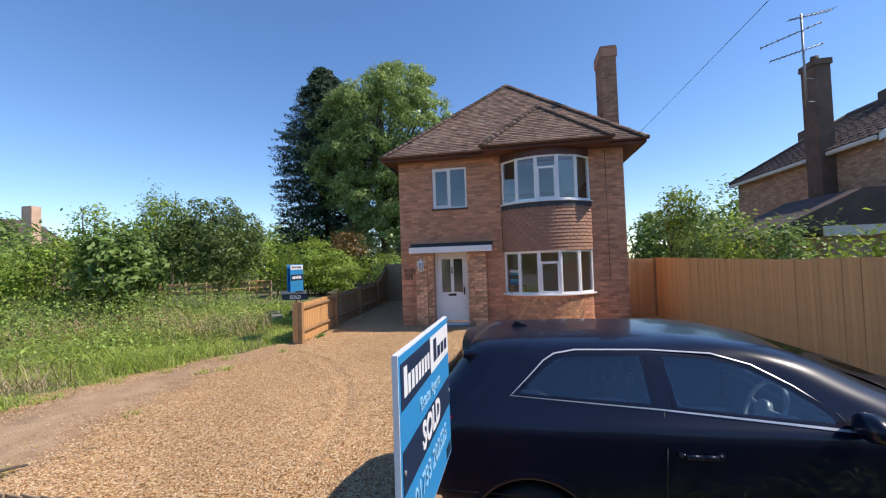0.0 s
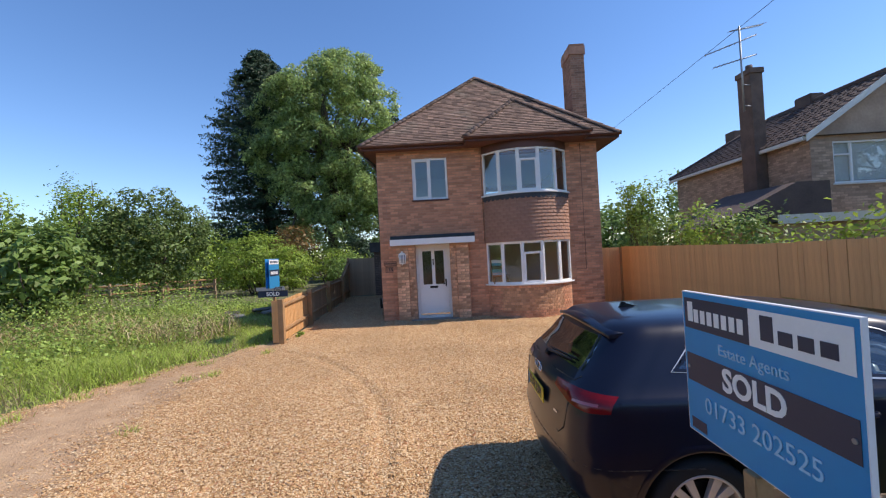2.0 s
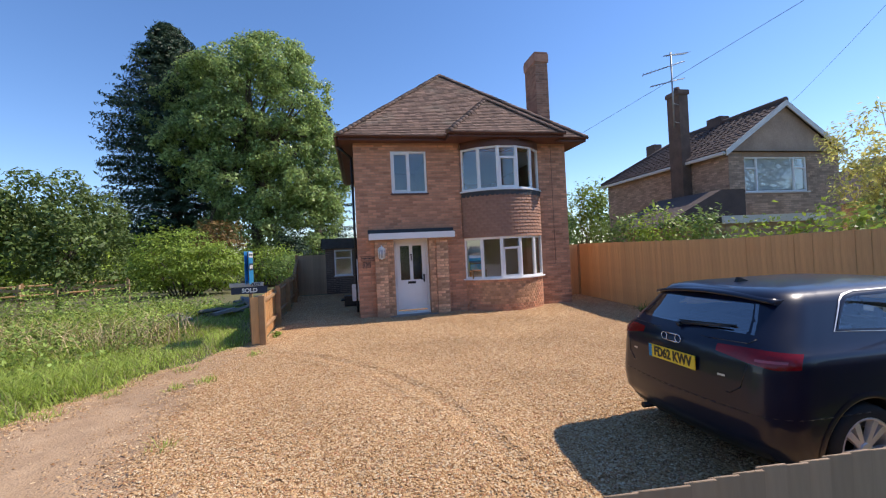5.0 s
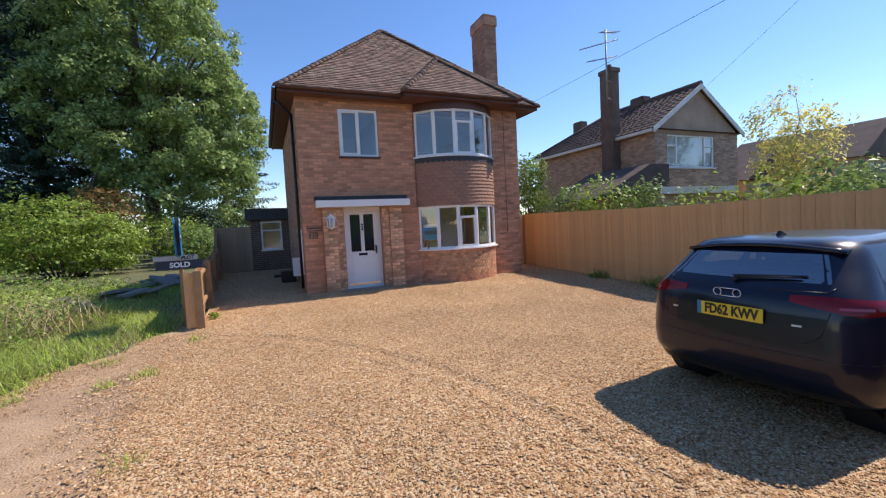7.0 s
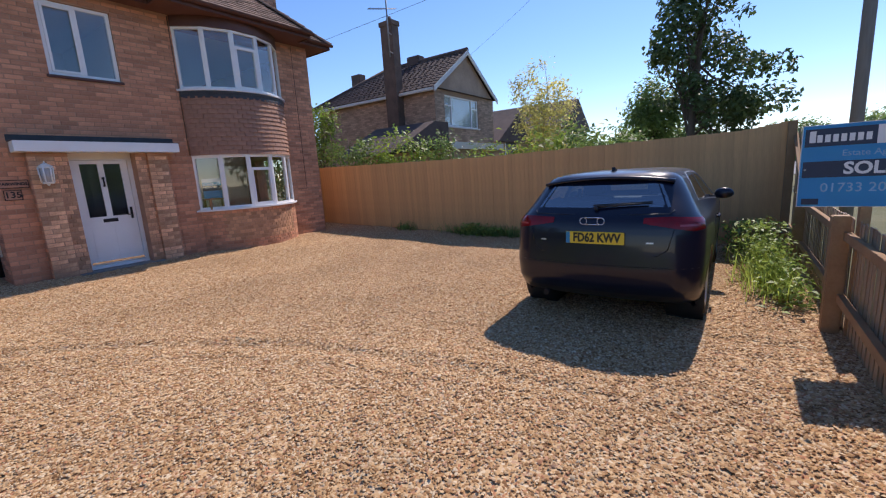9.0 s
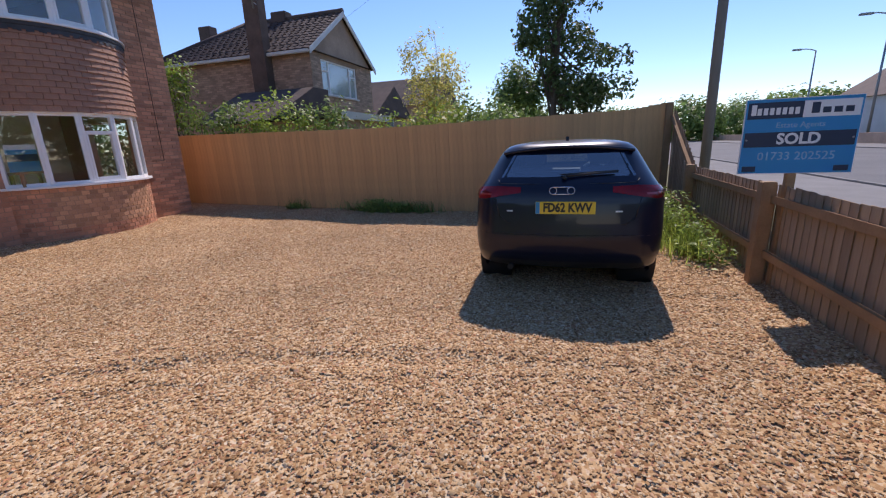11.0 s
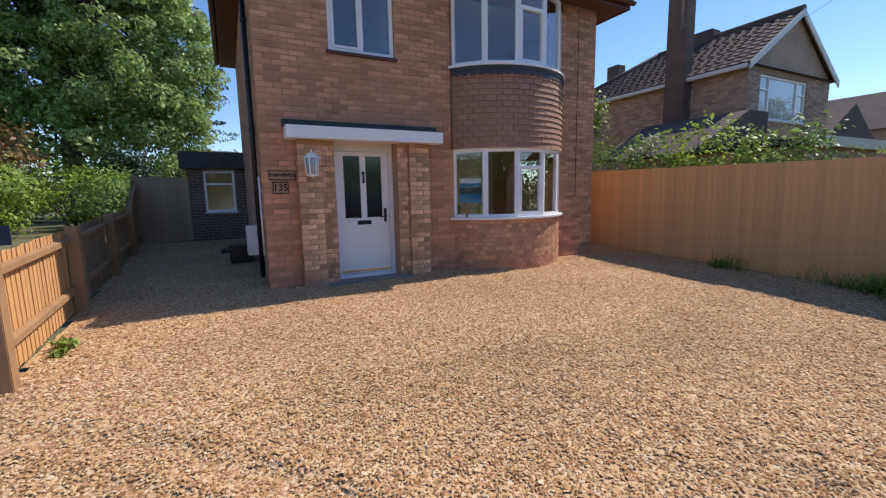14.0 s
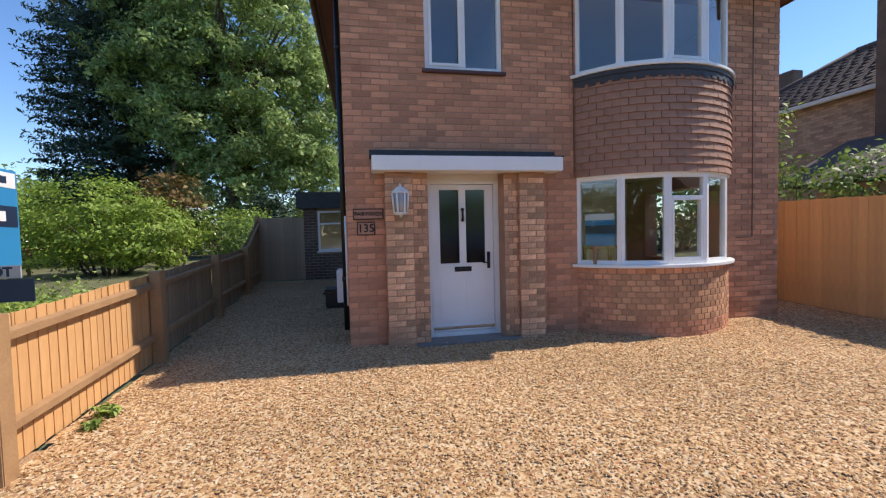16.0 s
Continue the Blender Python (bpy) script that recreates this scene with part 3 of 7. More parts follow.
def tile_slope(e0, e1, top, parent, gauge=0.105, width=0.168, near=lambda u, v: False, seed=3, material=None, rest=None, clip=None):
    """Plain tiles up a triangular slope from its eave; every tile lies on the one below and a little out of true."""
    r = random.Random(seed)
    e0, e1, top = Vector(e0), Vector(e1), Vector(top)
    ux = (e1 - e0).normalized()
    L = (e1 - e0).length
    foot = e0 + ux * (top - e0).dot(ux)
    H = (top - foot).length
    uy = (top - foot).normalized()
    un = ux.cross(uy).normalized()
    if un.z < 0:
        un = -un
    ft = (foot - e0).dot(ux) / L
    V, F = [], []
    rows = int(H / gauge)
    for k in range(rows):
        v = k * gauge - 0.03
        s = max(0.0, v / H)
        a, b = s * ft * L, L - s * (1 - ft) * L
        u = a - (width / 2 if k % 2 else 0)
        while u < b:
            p0, p1 = max(u, a), min(u + width - 0.006, b)
            if p1 - p0 > 0.04:
                o = e0 + ux * p0 + uy * v + un * r.uniform(0.0, 0.006)
                if clip is None or not clip(o + ux * (p1 - p0) * 0.5):
                    w, ln, th = p1 - p0, gauge * 1.45, 0.014
                    tilt = 0.022 + r.uniform(0, 0.008)
                    m = Matrix((ux, uy, un)).transposed().to_4x4()
                    m.translation = o
                    c = ((0, 0, tilt), (w, 0, tilt + r.uniform(-.004, .004)), (w, ln, 0.004), (0, ln, 0.004), (0, 0, tilt - th), (w, 0, tilt - th))
                    if near(p0, k) and w > width - 0.02:
                        if "roof_tile" not in tile_meshes:
                            bt = bmesh.new()
                            tvs = [bt.verts.new(q) for q in ((0, 0, tilt), (w, 0, tilt), (w, ln, 0.004), (0, ln, 0.004), (0, 0, tilt - th), (w, 0, tilt - th))]
                            for f_ in ((0, 1, 2, 3), (4, 5, 1, 0), (0, 3, 4), (1, 5, 2)):
                                bt.faces.new([tvs[i_] for i_ in f_])
                            tile_meshes["roof_tile"] = mesh_of("roof_tile", bt, M["tile_one"])
                        child("roof_tile", tile_meshes["roof_tile"], parent, m)
                        u += width
                        continue
                    base = len(V)
                    V += [m @ Vector(q) for q in c]
                    F += [(base, base + 1, base + 2, base + 3), (base + 4, base + 5, base + 1, base), (base, base + 3, base + 4), (base + 1, base + 5, base + 2)]
            u += width
    raw("roof_tiles", V, F, rest or M["tile"], parent, "stuff")
    return foot, ux, uy, un


def over_projection(p):
    return PA.x < p.x < PB.x and p.y < 13.3 and p.z < EZ + min((p.x - PA.x) * 0.945, (PB.x - p.x) * 0.91, 1.54)


tile_slope(C[0], C[1], APEX, roof, seed=3, clip=over_projection, near=lambda u, k: k < 7)
tile_slope(C[1], C[2], APEX, roof, seed=4)
tile_slope(C[3], C[0], APEX, roof, seed=5)
bay_roof = bpy.data.objects["bay_roof"]
tile_slope(PA, PB, PP, bay_roof, seed=6, near=lambda u, k: k < 6)
tile_slope(PA + Vector((0, 3.4, 0)), PA, PP + Vector((0, 0.0, 0)), bay_roof, seed=8)
tile_slope(PB, PB + Vector((0, 3.4, 0)), PP + Vector((0, 0.0, 0)), bay_roof, seed=9)


def hip_tiles(a, b, n, parent):
    """A row of rounded hip tiles, each lapping the one below."""
    a, b = Vector(a), Vector(b)
    d = (b - a).normalized()
    side = d.cross(Vector((0, 0, 1))).normalized()
    up = side.cross(d).normalized()
    seg = (b - a).length / n
    bm = bmesh.new()
    ring0, ring1 = [], []
    for k in range(7):
        t = math.pi * (k / 6)
        for ring, dist, rad in ((ring0, -0.02, 0.105), (ring1, seg * 1.15, 0.085)):
            ring.append(bm.verts.new((rad * math.cos(t), dist, rad * math.sin(t) * 0.75)))
    for k in range(6):
        bm.faces.new((ring0[k], ring0[k + 1], ring1[k + 1], ring1[k])).smooth = True
    bm.faces.new(ring0[::-1])
    me = mesh_of("hip_tile", bm, M["tile_one"])
    r = random.Random(n)
    for i in range(n):
        m = Matrix((side, d, up)).transposed().to_4x4()
        m.translation = a + d * seg * i + up * (0.005 + r.uniform(0, 0.012))
        child("hip_tile", me, parent, m)


for i, n in ((0, 30), (1, 30), (2, 20), (3, 20)):
    hip_tiles(C[i], APEX, n, roof)
hip_tiles(PA, PP, 14, bay_roof)
hip_tiles(PB, PP, 14, bay_roof)
hip_tiles(PP, PQ, 3, bay_roof)

# eaves: soffit boards, fascia, gutters
part("soffit", boxes((EX0 + 0.04, EX1 - 0.04, EY0 + 0.04, EY1 - 0.04, ZT, ZT + 0.03), (PA.x + 0.04, PB.x - 0.04, 10.97, EY0 + 0.04, ZT, ZT + 0.03)), M["soffit"], house, "brown painted soffit boards")
part("fascia", boxes((EX0, PA.x, EY0, EY0 + 0.04, ZT - 0.02, EZ), (PB.x, EX1, EY0, EY0 + 0.04, ZT - 0.02, EZ), (PA.x, PB.x, 10.93, 10.97, ZT - 0.02, EZ), (PA.x, PA.x + 0.04, 10.97, EY0 + 0.04, ZT - 0.02, EZ), (PB.x - 0.04, PB.x, 10.97, EY0 + 0.04, ZT - 0.02, EZ),
     (EX0, EX0 + 0.04, EY0 + 0.04, EY1, ZT - 0.02, EZ), (EX1 - 0.04, EX1, EY0 + 0.04, EY1, ZT - 0.02, EZ)), M["fascia"], house, "dark red-brown fascia", 0.004)


def gutter(a, b, parent):
    """A half-round gutter from a to b."""
    a, b = Vector(a), Vector(b)
    d = (b - a).normalized()
    s = d.cross(Vector((0, 0, 1))).normalized()
    bm = bmesh.new()
    prev = None
    for k in range(9):
        t = math.pi * k / 8
        off = s * math.cos(t) * 0.055 - Vector((0, 0, math.sin(t) * 0.055))
        off2 = off * 0.86
        q = [bm.verts.new(a + off), bm.verts.new(b + off), bm.verts.new(a + off2), bm.verts.new(b + off2)]
        if prev:
            bm.faces.new((prev[0], prev[1], q[1], q[0])).smooth = True
            bm.faces.new((prev[2], q[2], q[3], prev[3])).smooth = True
        prev = q
    return part("gutter", bm, M["fascia"], parent, "dark brown half-round gutter")


gutter((EX0 - 0.03, EY0 - 0.06, EZ), (PA.x, EY0 - 0.06, EZ), house)
gutter((PA.x - 0.03, 10.87, EZ), (PB.x + 0.03, 10.87, EZ), house)
gutter((PB.x, EY0 - 0.06, EZ), (EX1 + 0.03, EY0 - 0.06, EZ), house)
gutter((EX0 - 0.06, EY1, EZ), (EX0 - 0.06, EY0, EZ), house)
bm = bmesh.new()
for a, b in (((EX0 - 0.05, 12.2, 4.95), (XL - 0.06, 12.2, 4.62)), ((XL - 0.06, 12.2, 4.64), (XL - 0.06, 12.2, 0.25))):
    tube(bm, a, b, 0.036)
for z in (0.9, 2.4, 3.9):
    tube(bm, (XL - 0.06, 12.2, z), (XL - 0.06, 12.2, z + 0.06), 0.045)
part("downpipe", bm, M["black"], house, "black plastic downpipe")
bm = bmesh.new()
tube(bm, (XL - 0.03, 12.02, 0.6), (XL - 0.03, 12.02, 1.75), 0.014)
part("cable_conduit", bm, M["white"], house, "white conduit")
part("meter_box", boxes((XL - 0.22, XL, 12.9, 13.3, 0.50, 0.98)), M["white"], house, "white meter box low on the side wall", 0.01)

# tubes stand in for dark lines: wall step, small ledge, lead soaker by the bay
for nm, pts_ in (("wall_cable", ((2.48, YF - 0.014, 4.9), (2.48, YF - 0.014, 1.34))), ("wall_cable", ((2.2, YF - 0.014, 1.33), (2.49, YF - 0.014, 1.33))), ("wall_cable", ((-0.35, YF - 0.02, 4.9), (-0.35, YF - 0.02, 2.2)))):
    part(nm, tube(bmesh.new(), *pts_, 0.007, n=6), M["dark_brick"], house, "thin dark line on the brick")

# chimney
chim = part("chimney", boxes((2.80, 3.24, 13.12, 13.98, 3.0, 8.35)), M["mortar_far"], house, "tall brick chimney stack")
rows = brick_rows(0, 0.44, 5.0, 8.1, seed=21)
lay_bricks(chim, rows, lambda u, z, p: Matrix.Translation((2.80 + u, 13.12 - p, z)), M["brick"], M["brick_stack"], lambda u, z: False)
rows = brick_rows(0, 0.86, 5.0, 8.1, seed=22)
lay_bricks(chim, rows, lambda u, z, p: Matrix.Translation((2.80 - p, 13.98 - u, z)) @ pose(0, 0, 0, 0, 0, -90), M["brick"], M["brick_stack"], lambda u, z: False)
part("chimney_cap", boxes((2.765, 3.275, 13.085, 14.015, 8.08, 8.36), (2.78, 3.26, 13.10, 14.0, 8.36, 8.43)), M["brick_stack"], chim, "corbelled brick top", 0.01)

# canopy over the door
canopy = part("door_canopy", boxes((-3.01, -0.65, 11.42, YF, 2.245, 2.415)), M["white"], house, "flat white-painted canopy over the door", 0.006)
part("flashing", boxes((-3.03, -0.63, 11.43, YF - 0.012, 2.417, 2.43), (-3.03, -0.63, YF - 0.014, YF - 0.009, 2.43, 2.53)), M["lead"], canopy, "dark lead flashing")


def window_frame(name, w, h, bars, parent, m, fr=0.055, dep=0.07, glass=None, sill=True, pane_inset=0.03):
    """A framed window, origin at its lower left front corner, facing -y. bars: (u0, u1, z0, z1) inner bars; panes fill between them."""
    bm = bmesh.new()
    ring = [[bm.verts.new((x, y, z)) for x, z in c] for y in (0, dep) for c in ([(0, 0), (w, 0), (w, h), (0, h)], [(fr, fr), (w - fr, fr), (w - fr, h - fr), (fr, h - fr)])]
    for k in range(4):
        j = (k + 1) % 4
        bm.faces.new((ring[0][k], ring[0][j], ring[1][j], ring[1][k]))
        bm.faces.new((ring[2][k], ring[3][k], ring[3][j], ring[2][j]))
        bm.faces.new((ring[0][k], ring[2][k], ring[2][j], ring[0][j]))
        bm.faces.new((ring[1][k], ring[1][j], ring[3][j], ring[3][k]))
    win = part(name, bm, M["white"], parent, "white window frame", 0.004)
    win.matrix_basis = m
    for b in bars:
        part("glazing_bar", boxes((b[0], b[1], -0.004, dep - 0.004, b[2], b[3])), M["white"], win, "", 0.004)
    part("pane", boxes((fr * 0.8, w - fr * 0.8, pane_inset, pane_inset + 0.006, fr * 0.8, h - fr * 0.8)), glass or M["glass"], win, "clear glass").visible_shadow = False
    return win


w1 = window_frame("window", 1.0, 1.18, [(0.475, 0.525, 0.055, 1.125)], house, pose(-2.32, YF + 0.03, 3.525))
part("casement", boxes((0.055, 0.095, -0.012, 0.02, 0.055, 1.125), (0.435, 0.475, -0.012, 0.02, 0.055, 1.125), (0.095, 0.435, -0.012, 0.02, 0.055, 0.095), (0.095, 0.435, -0.012, 0.02, 1.085, 1.125)), M["white"], w1, "", 0.004)
part("sill", boxes((-2.36, -1.28, YF - 0.045, YF + 0.05, 3.478, 3.523)), M["fascia"], house, "dark red tiled window sill", 0.008)

# front door
door = part("door_frame", boxes((DOOR[0], DOOR[0] + 0.07, 11.86, 11.96, 0.15, 2.30), (DOOR[1] - 0.07, DOOR[1], 11.86, 11.96, 0.15, 2.30), (DOOR[0] + 0.07, DOOR[1] - 0.07, 11.86, 11.96, 2.13, 2.30), (DOOR[0], DOOR[1], 11.84, 11.97, 0.15, 0.205)), M["white"], house, "white door frame and threshold", 0.005)
d0, d1 = DOOR[0] + 0.075, DOOR[1] - 0.075
dw = d1 - d0
g = [(d0 + 0.11, d0 + dw / 2 - 0.045), (d0 + dw / 2 + 0.045, d1 - 0.11)]
leaf = part("door_leaf", boxes((d0, d1, 11.885, 11.93, 0.21, 1.10), (d0, d1, 11.885, 11.93, 2.06, 2.125), (d0, g[0][0], 11.885, 11.93, 1.10, 2.06), (g[0][1], g[1][0], 11.885, 11.93, 1.10, 2.06), (g[1][1], d1, 11.885, 11.93, 1.10, 2.06)), M["white"], door, "white panelled front door, closed", 0.003)
for a, b in g:
    part("door_pane", boxes((a - 0.004, b + 0.004, 11.90, 11.908, 1.096, 2.064)), M["glass_obscure"], door, "obscure glass")
    part("glazing_bead", boxes((a - 0.018, a, 11.878, 11.89, 1.08, 2.08), (b, b + 0.018, 11.878, 11.89, 1.08, 2.08), (a, b, 11.878, 11.89, 1.08, 1.10), (a, b, 11.878, 11.89, 2.06, 2.08)), M["white"], door, "", 0.003)
for a, b in ((d0 + 0.10, d0 + dw / 2 - 0.03), (d0 + dw / 2 + 0.03, d1 - 0.10)):
    part("door_panel", boxes((a, b, 11.879, 11.887, 0.33, 0.93)), M["white"], door, "", 0.006)
part("weather_bar", boxes((d0, d1, 11.865, 11.886, 0.235, 0.275)), M["chrome"], door, "metal weather bar", 0.004)
part("letterbox", boxes((-1.97, -1.74, 11.872, 11.886, 0.99, 1.055)), M["iron"], door, "dark letterbox", 0.006)
bm = boxes((-1.525, -1.485, 11.868, 11.886, 1.02, 1.24))
tube(bm, (-1.505, 11.868, 1.10), (-1.505, 11.83, 1.10), 0.010)
tube(bm, (-1.505, 11.832, 1.10), (-1.60, 11.832, 1.10), 0.009)
part("door_handle", bm, M["iron"], door, "black lever handle", 0.003)
bm = bmesh.new()
cx = d0 + dw / 2
tube(bm, (cx, 11.885, 1.80), (cx, 11.855, 1.80), 0.022)
tube(bm, (cx, 11.862, 1.80), (cx, 11.85, 1.66), 0.012, 0.016)
tube(bm, (cx, 11.886, 1.66), (cx, 11.85, 1.66), 0.018)
part("door_knocker", bm, M["iron"], door, "black iron knocker")
part("entrance_jamb", boxes((-2.53, DOOR[0], 11.64, YF - 0.002, 0.1, 2.24), (DOOR[1], -1.17, 11.64, YF - 0.002, 0.1, 2.24)), M["mortar"], house)

# bay: brick base, two tiers of windows, hung tiles between
bm = bmesh.new()
N = 40


def arc_wall(bm, r0, r1, z0, z1, a0=-BAY_A, a1=BAY_A, n=N):
    ring = []
    for i in range(n + 1):
        a = a0 + (a1 - a0) * i / n
        o, q = bay_pt(a, r0), bay_pt(a, r1)
        ring.append([bm.verts.new((*o, z0)), bm.verts.new((*o, z1)), bm.verts.new((*q, z1)), bm.verts.new((*q, z0))])
    for a, b in zip(ring, ring[1:]):
        for k in range(4):
            bm.faces.new((a[k], b[k], b[(k + 1) % 4], a[(k + 1) % 4]))
    bm.faces.new(ring[0])
    bm.faces.new(ring[-1][::-1])
    return bm


bay = part("bay", arc_wall(bmesh.new(), BAY_R, BAY_R - 0.2, Z0, 1.0), M["mortar"], house, "curved two-storey bay with brick base")
arc_len = 2 * BAY_A * BAY_R


def on_bay(u, z, p):
    a = -BAY_A + (u + 0.05) / BAY_R
    x, y = bay_pt(a, BAY_R + p)
    return Matrix.Translation((x, y, z)) @ pose(0, 0, 0, 0, 0, math.degrees(a)) @ Matrix.Translation((-0.05, 0, 0))


rows = brick_rows(0.0, arc_len - 0.06, 0.10, 1.0, seed=31, length=0.1025)
lay_bricks(bay, rows, on_bay, M["brick_bay"], M["brick_rest"], lambda u, z: 0.4 < u < 2.2 and 0.3 < z < 0.9)
part("inner_apron", arc_wall(bmesh.new(), BAY_R - 0.04, BAY_R - 0.2, 2.17, 3.46), M["mortar"], bay)
hung = part("tile_apron", arc_wall(bmesh.new(), BAY_R, BAY_R - 0.03, 2.21, 3.44), M["tile_far"], bay, "curved apron of hung clay tiles")
nt_ = 15
tl = arc_len / nt_
bmt = bmesh.new()
pts = ((0.0005, -0.034, 0), (tl - 0.0005, -0.034, 0), (tl - 0.0005, -0.004, 0.155), (0.0005, -0.004, 0.155), (0.0005, -0.014, 0), (tl - 0.0005, -0.014, 0), (tl - 0.0005, 0.006, 0.155), (0.0005, 0.006, 0.155))
tv = [bmt.verts.new((x - tl / 2, y, z)) for x, y, z in pts]
for f in ((0, 1, 2, 3), (4, 7, 6, 5), (0, 4, 5, 1), (1, 5, 6, 2), (2, 6, 7, 3), (3, 7, 4, 0)):
    bmt.faces.new([tv[i] for i in f])
tile_mesh = mesh_of("hung_tile", bmt, M["tile_hung"], 0.001)
r_ = random.Random(5)
for row in range(13):
    for i in range(nt_ - (row % 2)):
        a = -BAY_A + (i + 0.5 + 0.5 * (row % 2)) * tl / BAY_R
        x, y = bay_pt(a, BAY_R + 0.002 + r_.uniform(0, 0.004))
        child("hung_tile", tile_mesh, hung, Matrix.Translation((x, y, 2.19 + row * 0.0935)) @ pose(0, 0, 0, r_.uniform(-0.6, 0.6), r_.uniform(-0.8, 0.8), math.degrees(a)))
    if row % 2:
        for a in (-BAY_A + 0.25 * tl / BAY_R, BAY_A - 0.25 * tl / BAY_R):
            x, y = bay_pt(a, BAY_R + 0.003)
            child("hung_tile", tile_mesh, hung, Matrix.Translation((x, y, 2.19 + row * 0.0935)) @ pose(0, 0, 0, 0, 0, math.degrees(a)) @ Matrix.Diagonal((0.5, 1, 1, 1)))
part("lead_roll", arc_wall(bmesh.new(), BAY_R + 0.055, BAY_R - 0.05, 3.425, 3.485, n=30), M["lead"], bay, "dark lead flashing under the upper window", 0.008)
bm = bmesh.new()
r_ = random.Random(8)
for k in range(60):
    a0, a1 = -BAY_A + 2 * BAY_A * k / 60, -BAY_A + 2 * BAY_A * (k + 1) / 60
    zc = 3.345 + (0.028 if k % 3 == 0 else 0.0) + r_.uniform(-0.008, 0.008)
    q = [bm.verts.new((*bay_pt(a, rad), z)) for a, rad, z in ((a0, BAY_R + 0.046, zc), (a1, BAY_R + 0.046, zc), (a1, BAY_R + 0.040, 3.43), (a0, BAY_R + 0.040, 3.43), (a0, BAY_R + 0.040, zc), (a1, BAY_R + 0.040, zc))]
    bm.faces.new(q[:4])
    bm.faces.new((q[4], q[5], q[1], q[0]))
part("lead_apron", bm, M["lead"], bay, "dressed dark lead skirt with a ragged lower edge")
for z in (1.0, 3.487):
    part("bay_sill", arc_wall(bmesh.new(), BAY_R + 0.075, BAY_R - 0.12, z, z + 0.04, -BAY_A - 0.03, BAY_A + 0.03, 30), M["white"], bay, "white curved sill", 0.006)
NF = 5
for z, h in ((1.04, 1.14), (3.527, 1.20)):
    for i in range(NF):
        a0, a1 = -BAY_A + 2 * BAY_A * i / NF, -BAY_A + 2 * BAY_A * (i + 1) / NF
        p0, p1 = Vector((*bay_pt(a0, BAY_R + 0.01), z)), Vector((*bay_pt(a1, BAY_R + 0.01), z))
        w = (p1 - p0).length
        m = Matrix.Translation(p0) @ pose(0, 0, 0, 0, 0, math.degrees((a0 + a1) / 2))
        bars = [(0.05, w - 0.05, h * 0.70, h * 0.70 + 0.06), (0.05, 0.085, 0.05, h * 0.70), (w - 0.085, w - 0.05, 0.05, h * 0.70), (0.085, w - 0.085, 0.05, 0.085)] if i == 2 else []
        window_frame("bay_light", w, h, bars, bay, m, 0.05, 0.07)
part("bay_head", arc_wall(bmesh.new(), BAY_R + 0.02, BAY_R - 0.2, 2.175, 2.215), M["white"], bay, "white head board")
part("bay_top", arc_wall(bmesh.new(), BAY_R + 0.02, BAY_R - 0.2, 4.725, ZT + 0.01), M["fascia"], bay, "dark painted bay head")

# for-sale notice inside the lower bay window
notice = thing("window_notice", "blue and white printed sale notice inside the bay window", "notice", at=(*bay_pt(-0.78, BAY_R - 0.10), 1.28), turn=-45)
part("sheet", boxes((-0.19, 0.19, 0, 0.004, 0, 0.42)), M["sign_blue"], notice)
part("panel", boxes((-0.19, 0.19, -0.003, -0.001, 0.16, 0.27)), M["sign_navy"], notice, "dark band")
part("header", boxes((-0.19, 0.19, -0.003, -0.001, 0.34, 0.42)), M["sign_white"], notice, "white heading band")
notice_stand = thing("notice_stand", "small pale wooden stool inside the bay window", "stool", at=(*bay_pt(-0.78, BAY_R - 0.25), 0.2))
part("seat", boxes((-0.22, 0.22, -0.16, 0.16, 1.04, 1.075)), M["rail"], notice_stand)
for sx in (-0.19, 0.19):
    for sy in (-0.13, 0.13):
        part("leg", boxes((sx - 0.02, sx + 0.02, sy - 0.02, sy + 0.02, 0.0, 1.04)), M["rail"], notice_stand)

# bricks of the front wall, nearest the path as single pieces
holes = [DOOR, (WIN[0], WIN[1], 3.47, 4.72), (BAYO[0] - 0.02, BAYO[1] + 0.02, 0, 4.93), (-2.86, -0.83, 0, 2.26), (-3.03, -0.63, 2.24, 2.44)]
rows = brick_rows(XL, XR, 0.085, ZT, holes, seed=41)
lay_bricks(front, rows, lambda u, z, p: Matrix.Translation((u, YF - p, z)), M["brick"], M["brick_rest"], lambda u, z: u < -0.3 and z < 3.3)
for pier, x0, x1 in ((piers[0], -2.86, -2.53), (piers[1], -1.17, -0.83)):
    rows = brick_rows(x0, x1, 0.085, 2.23, seed=int(x0 * -50))
    lay_bricks(pier, rows, lambda u, z, p: Matrix.Translation((u, 11.585 - p, z)), M["brick_pale"], M["brick_rest"])
    for xs_, s in ((x0, -1), (x1, 1)):
        rows = [(0.0, 0.085 + k * 0.075, 0.12, 0.065, 0.004) for k in range(28)]
        lay_bricks(pier, rows, (lambda u, z, p, xs_=xs_: Matrix.Translation((xs_ + 0.004, 11.59, z)) @ pose(0, 0, 0, 0, 0, 90)) if s > 0 else (lambda u, z, p, xs_=xs_: Matrix.Translation((xs_ - 0.004, 11.71, z)) @ pose(0, 0, 0, 0, 0, -90)), M["brick_pale"], M["brick_rest"], lambda u, z: False)
jamb = bpy.data.objects["entrance_jamb"]
for x0, x1 in ((-2.525, DOOR[0]), (DOOR[1], -1.175)):
    rows = brick_rows(x0, x1, 0.155, 2.23, seed=int(x0 * -77), length=0.1025)
    lay_bricks(jamb, rows, lambda u, z, p: Matrix.Translation((u, 11.64 - p * 2.2, z)), M["brick_pale"], M["brick_rest"])
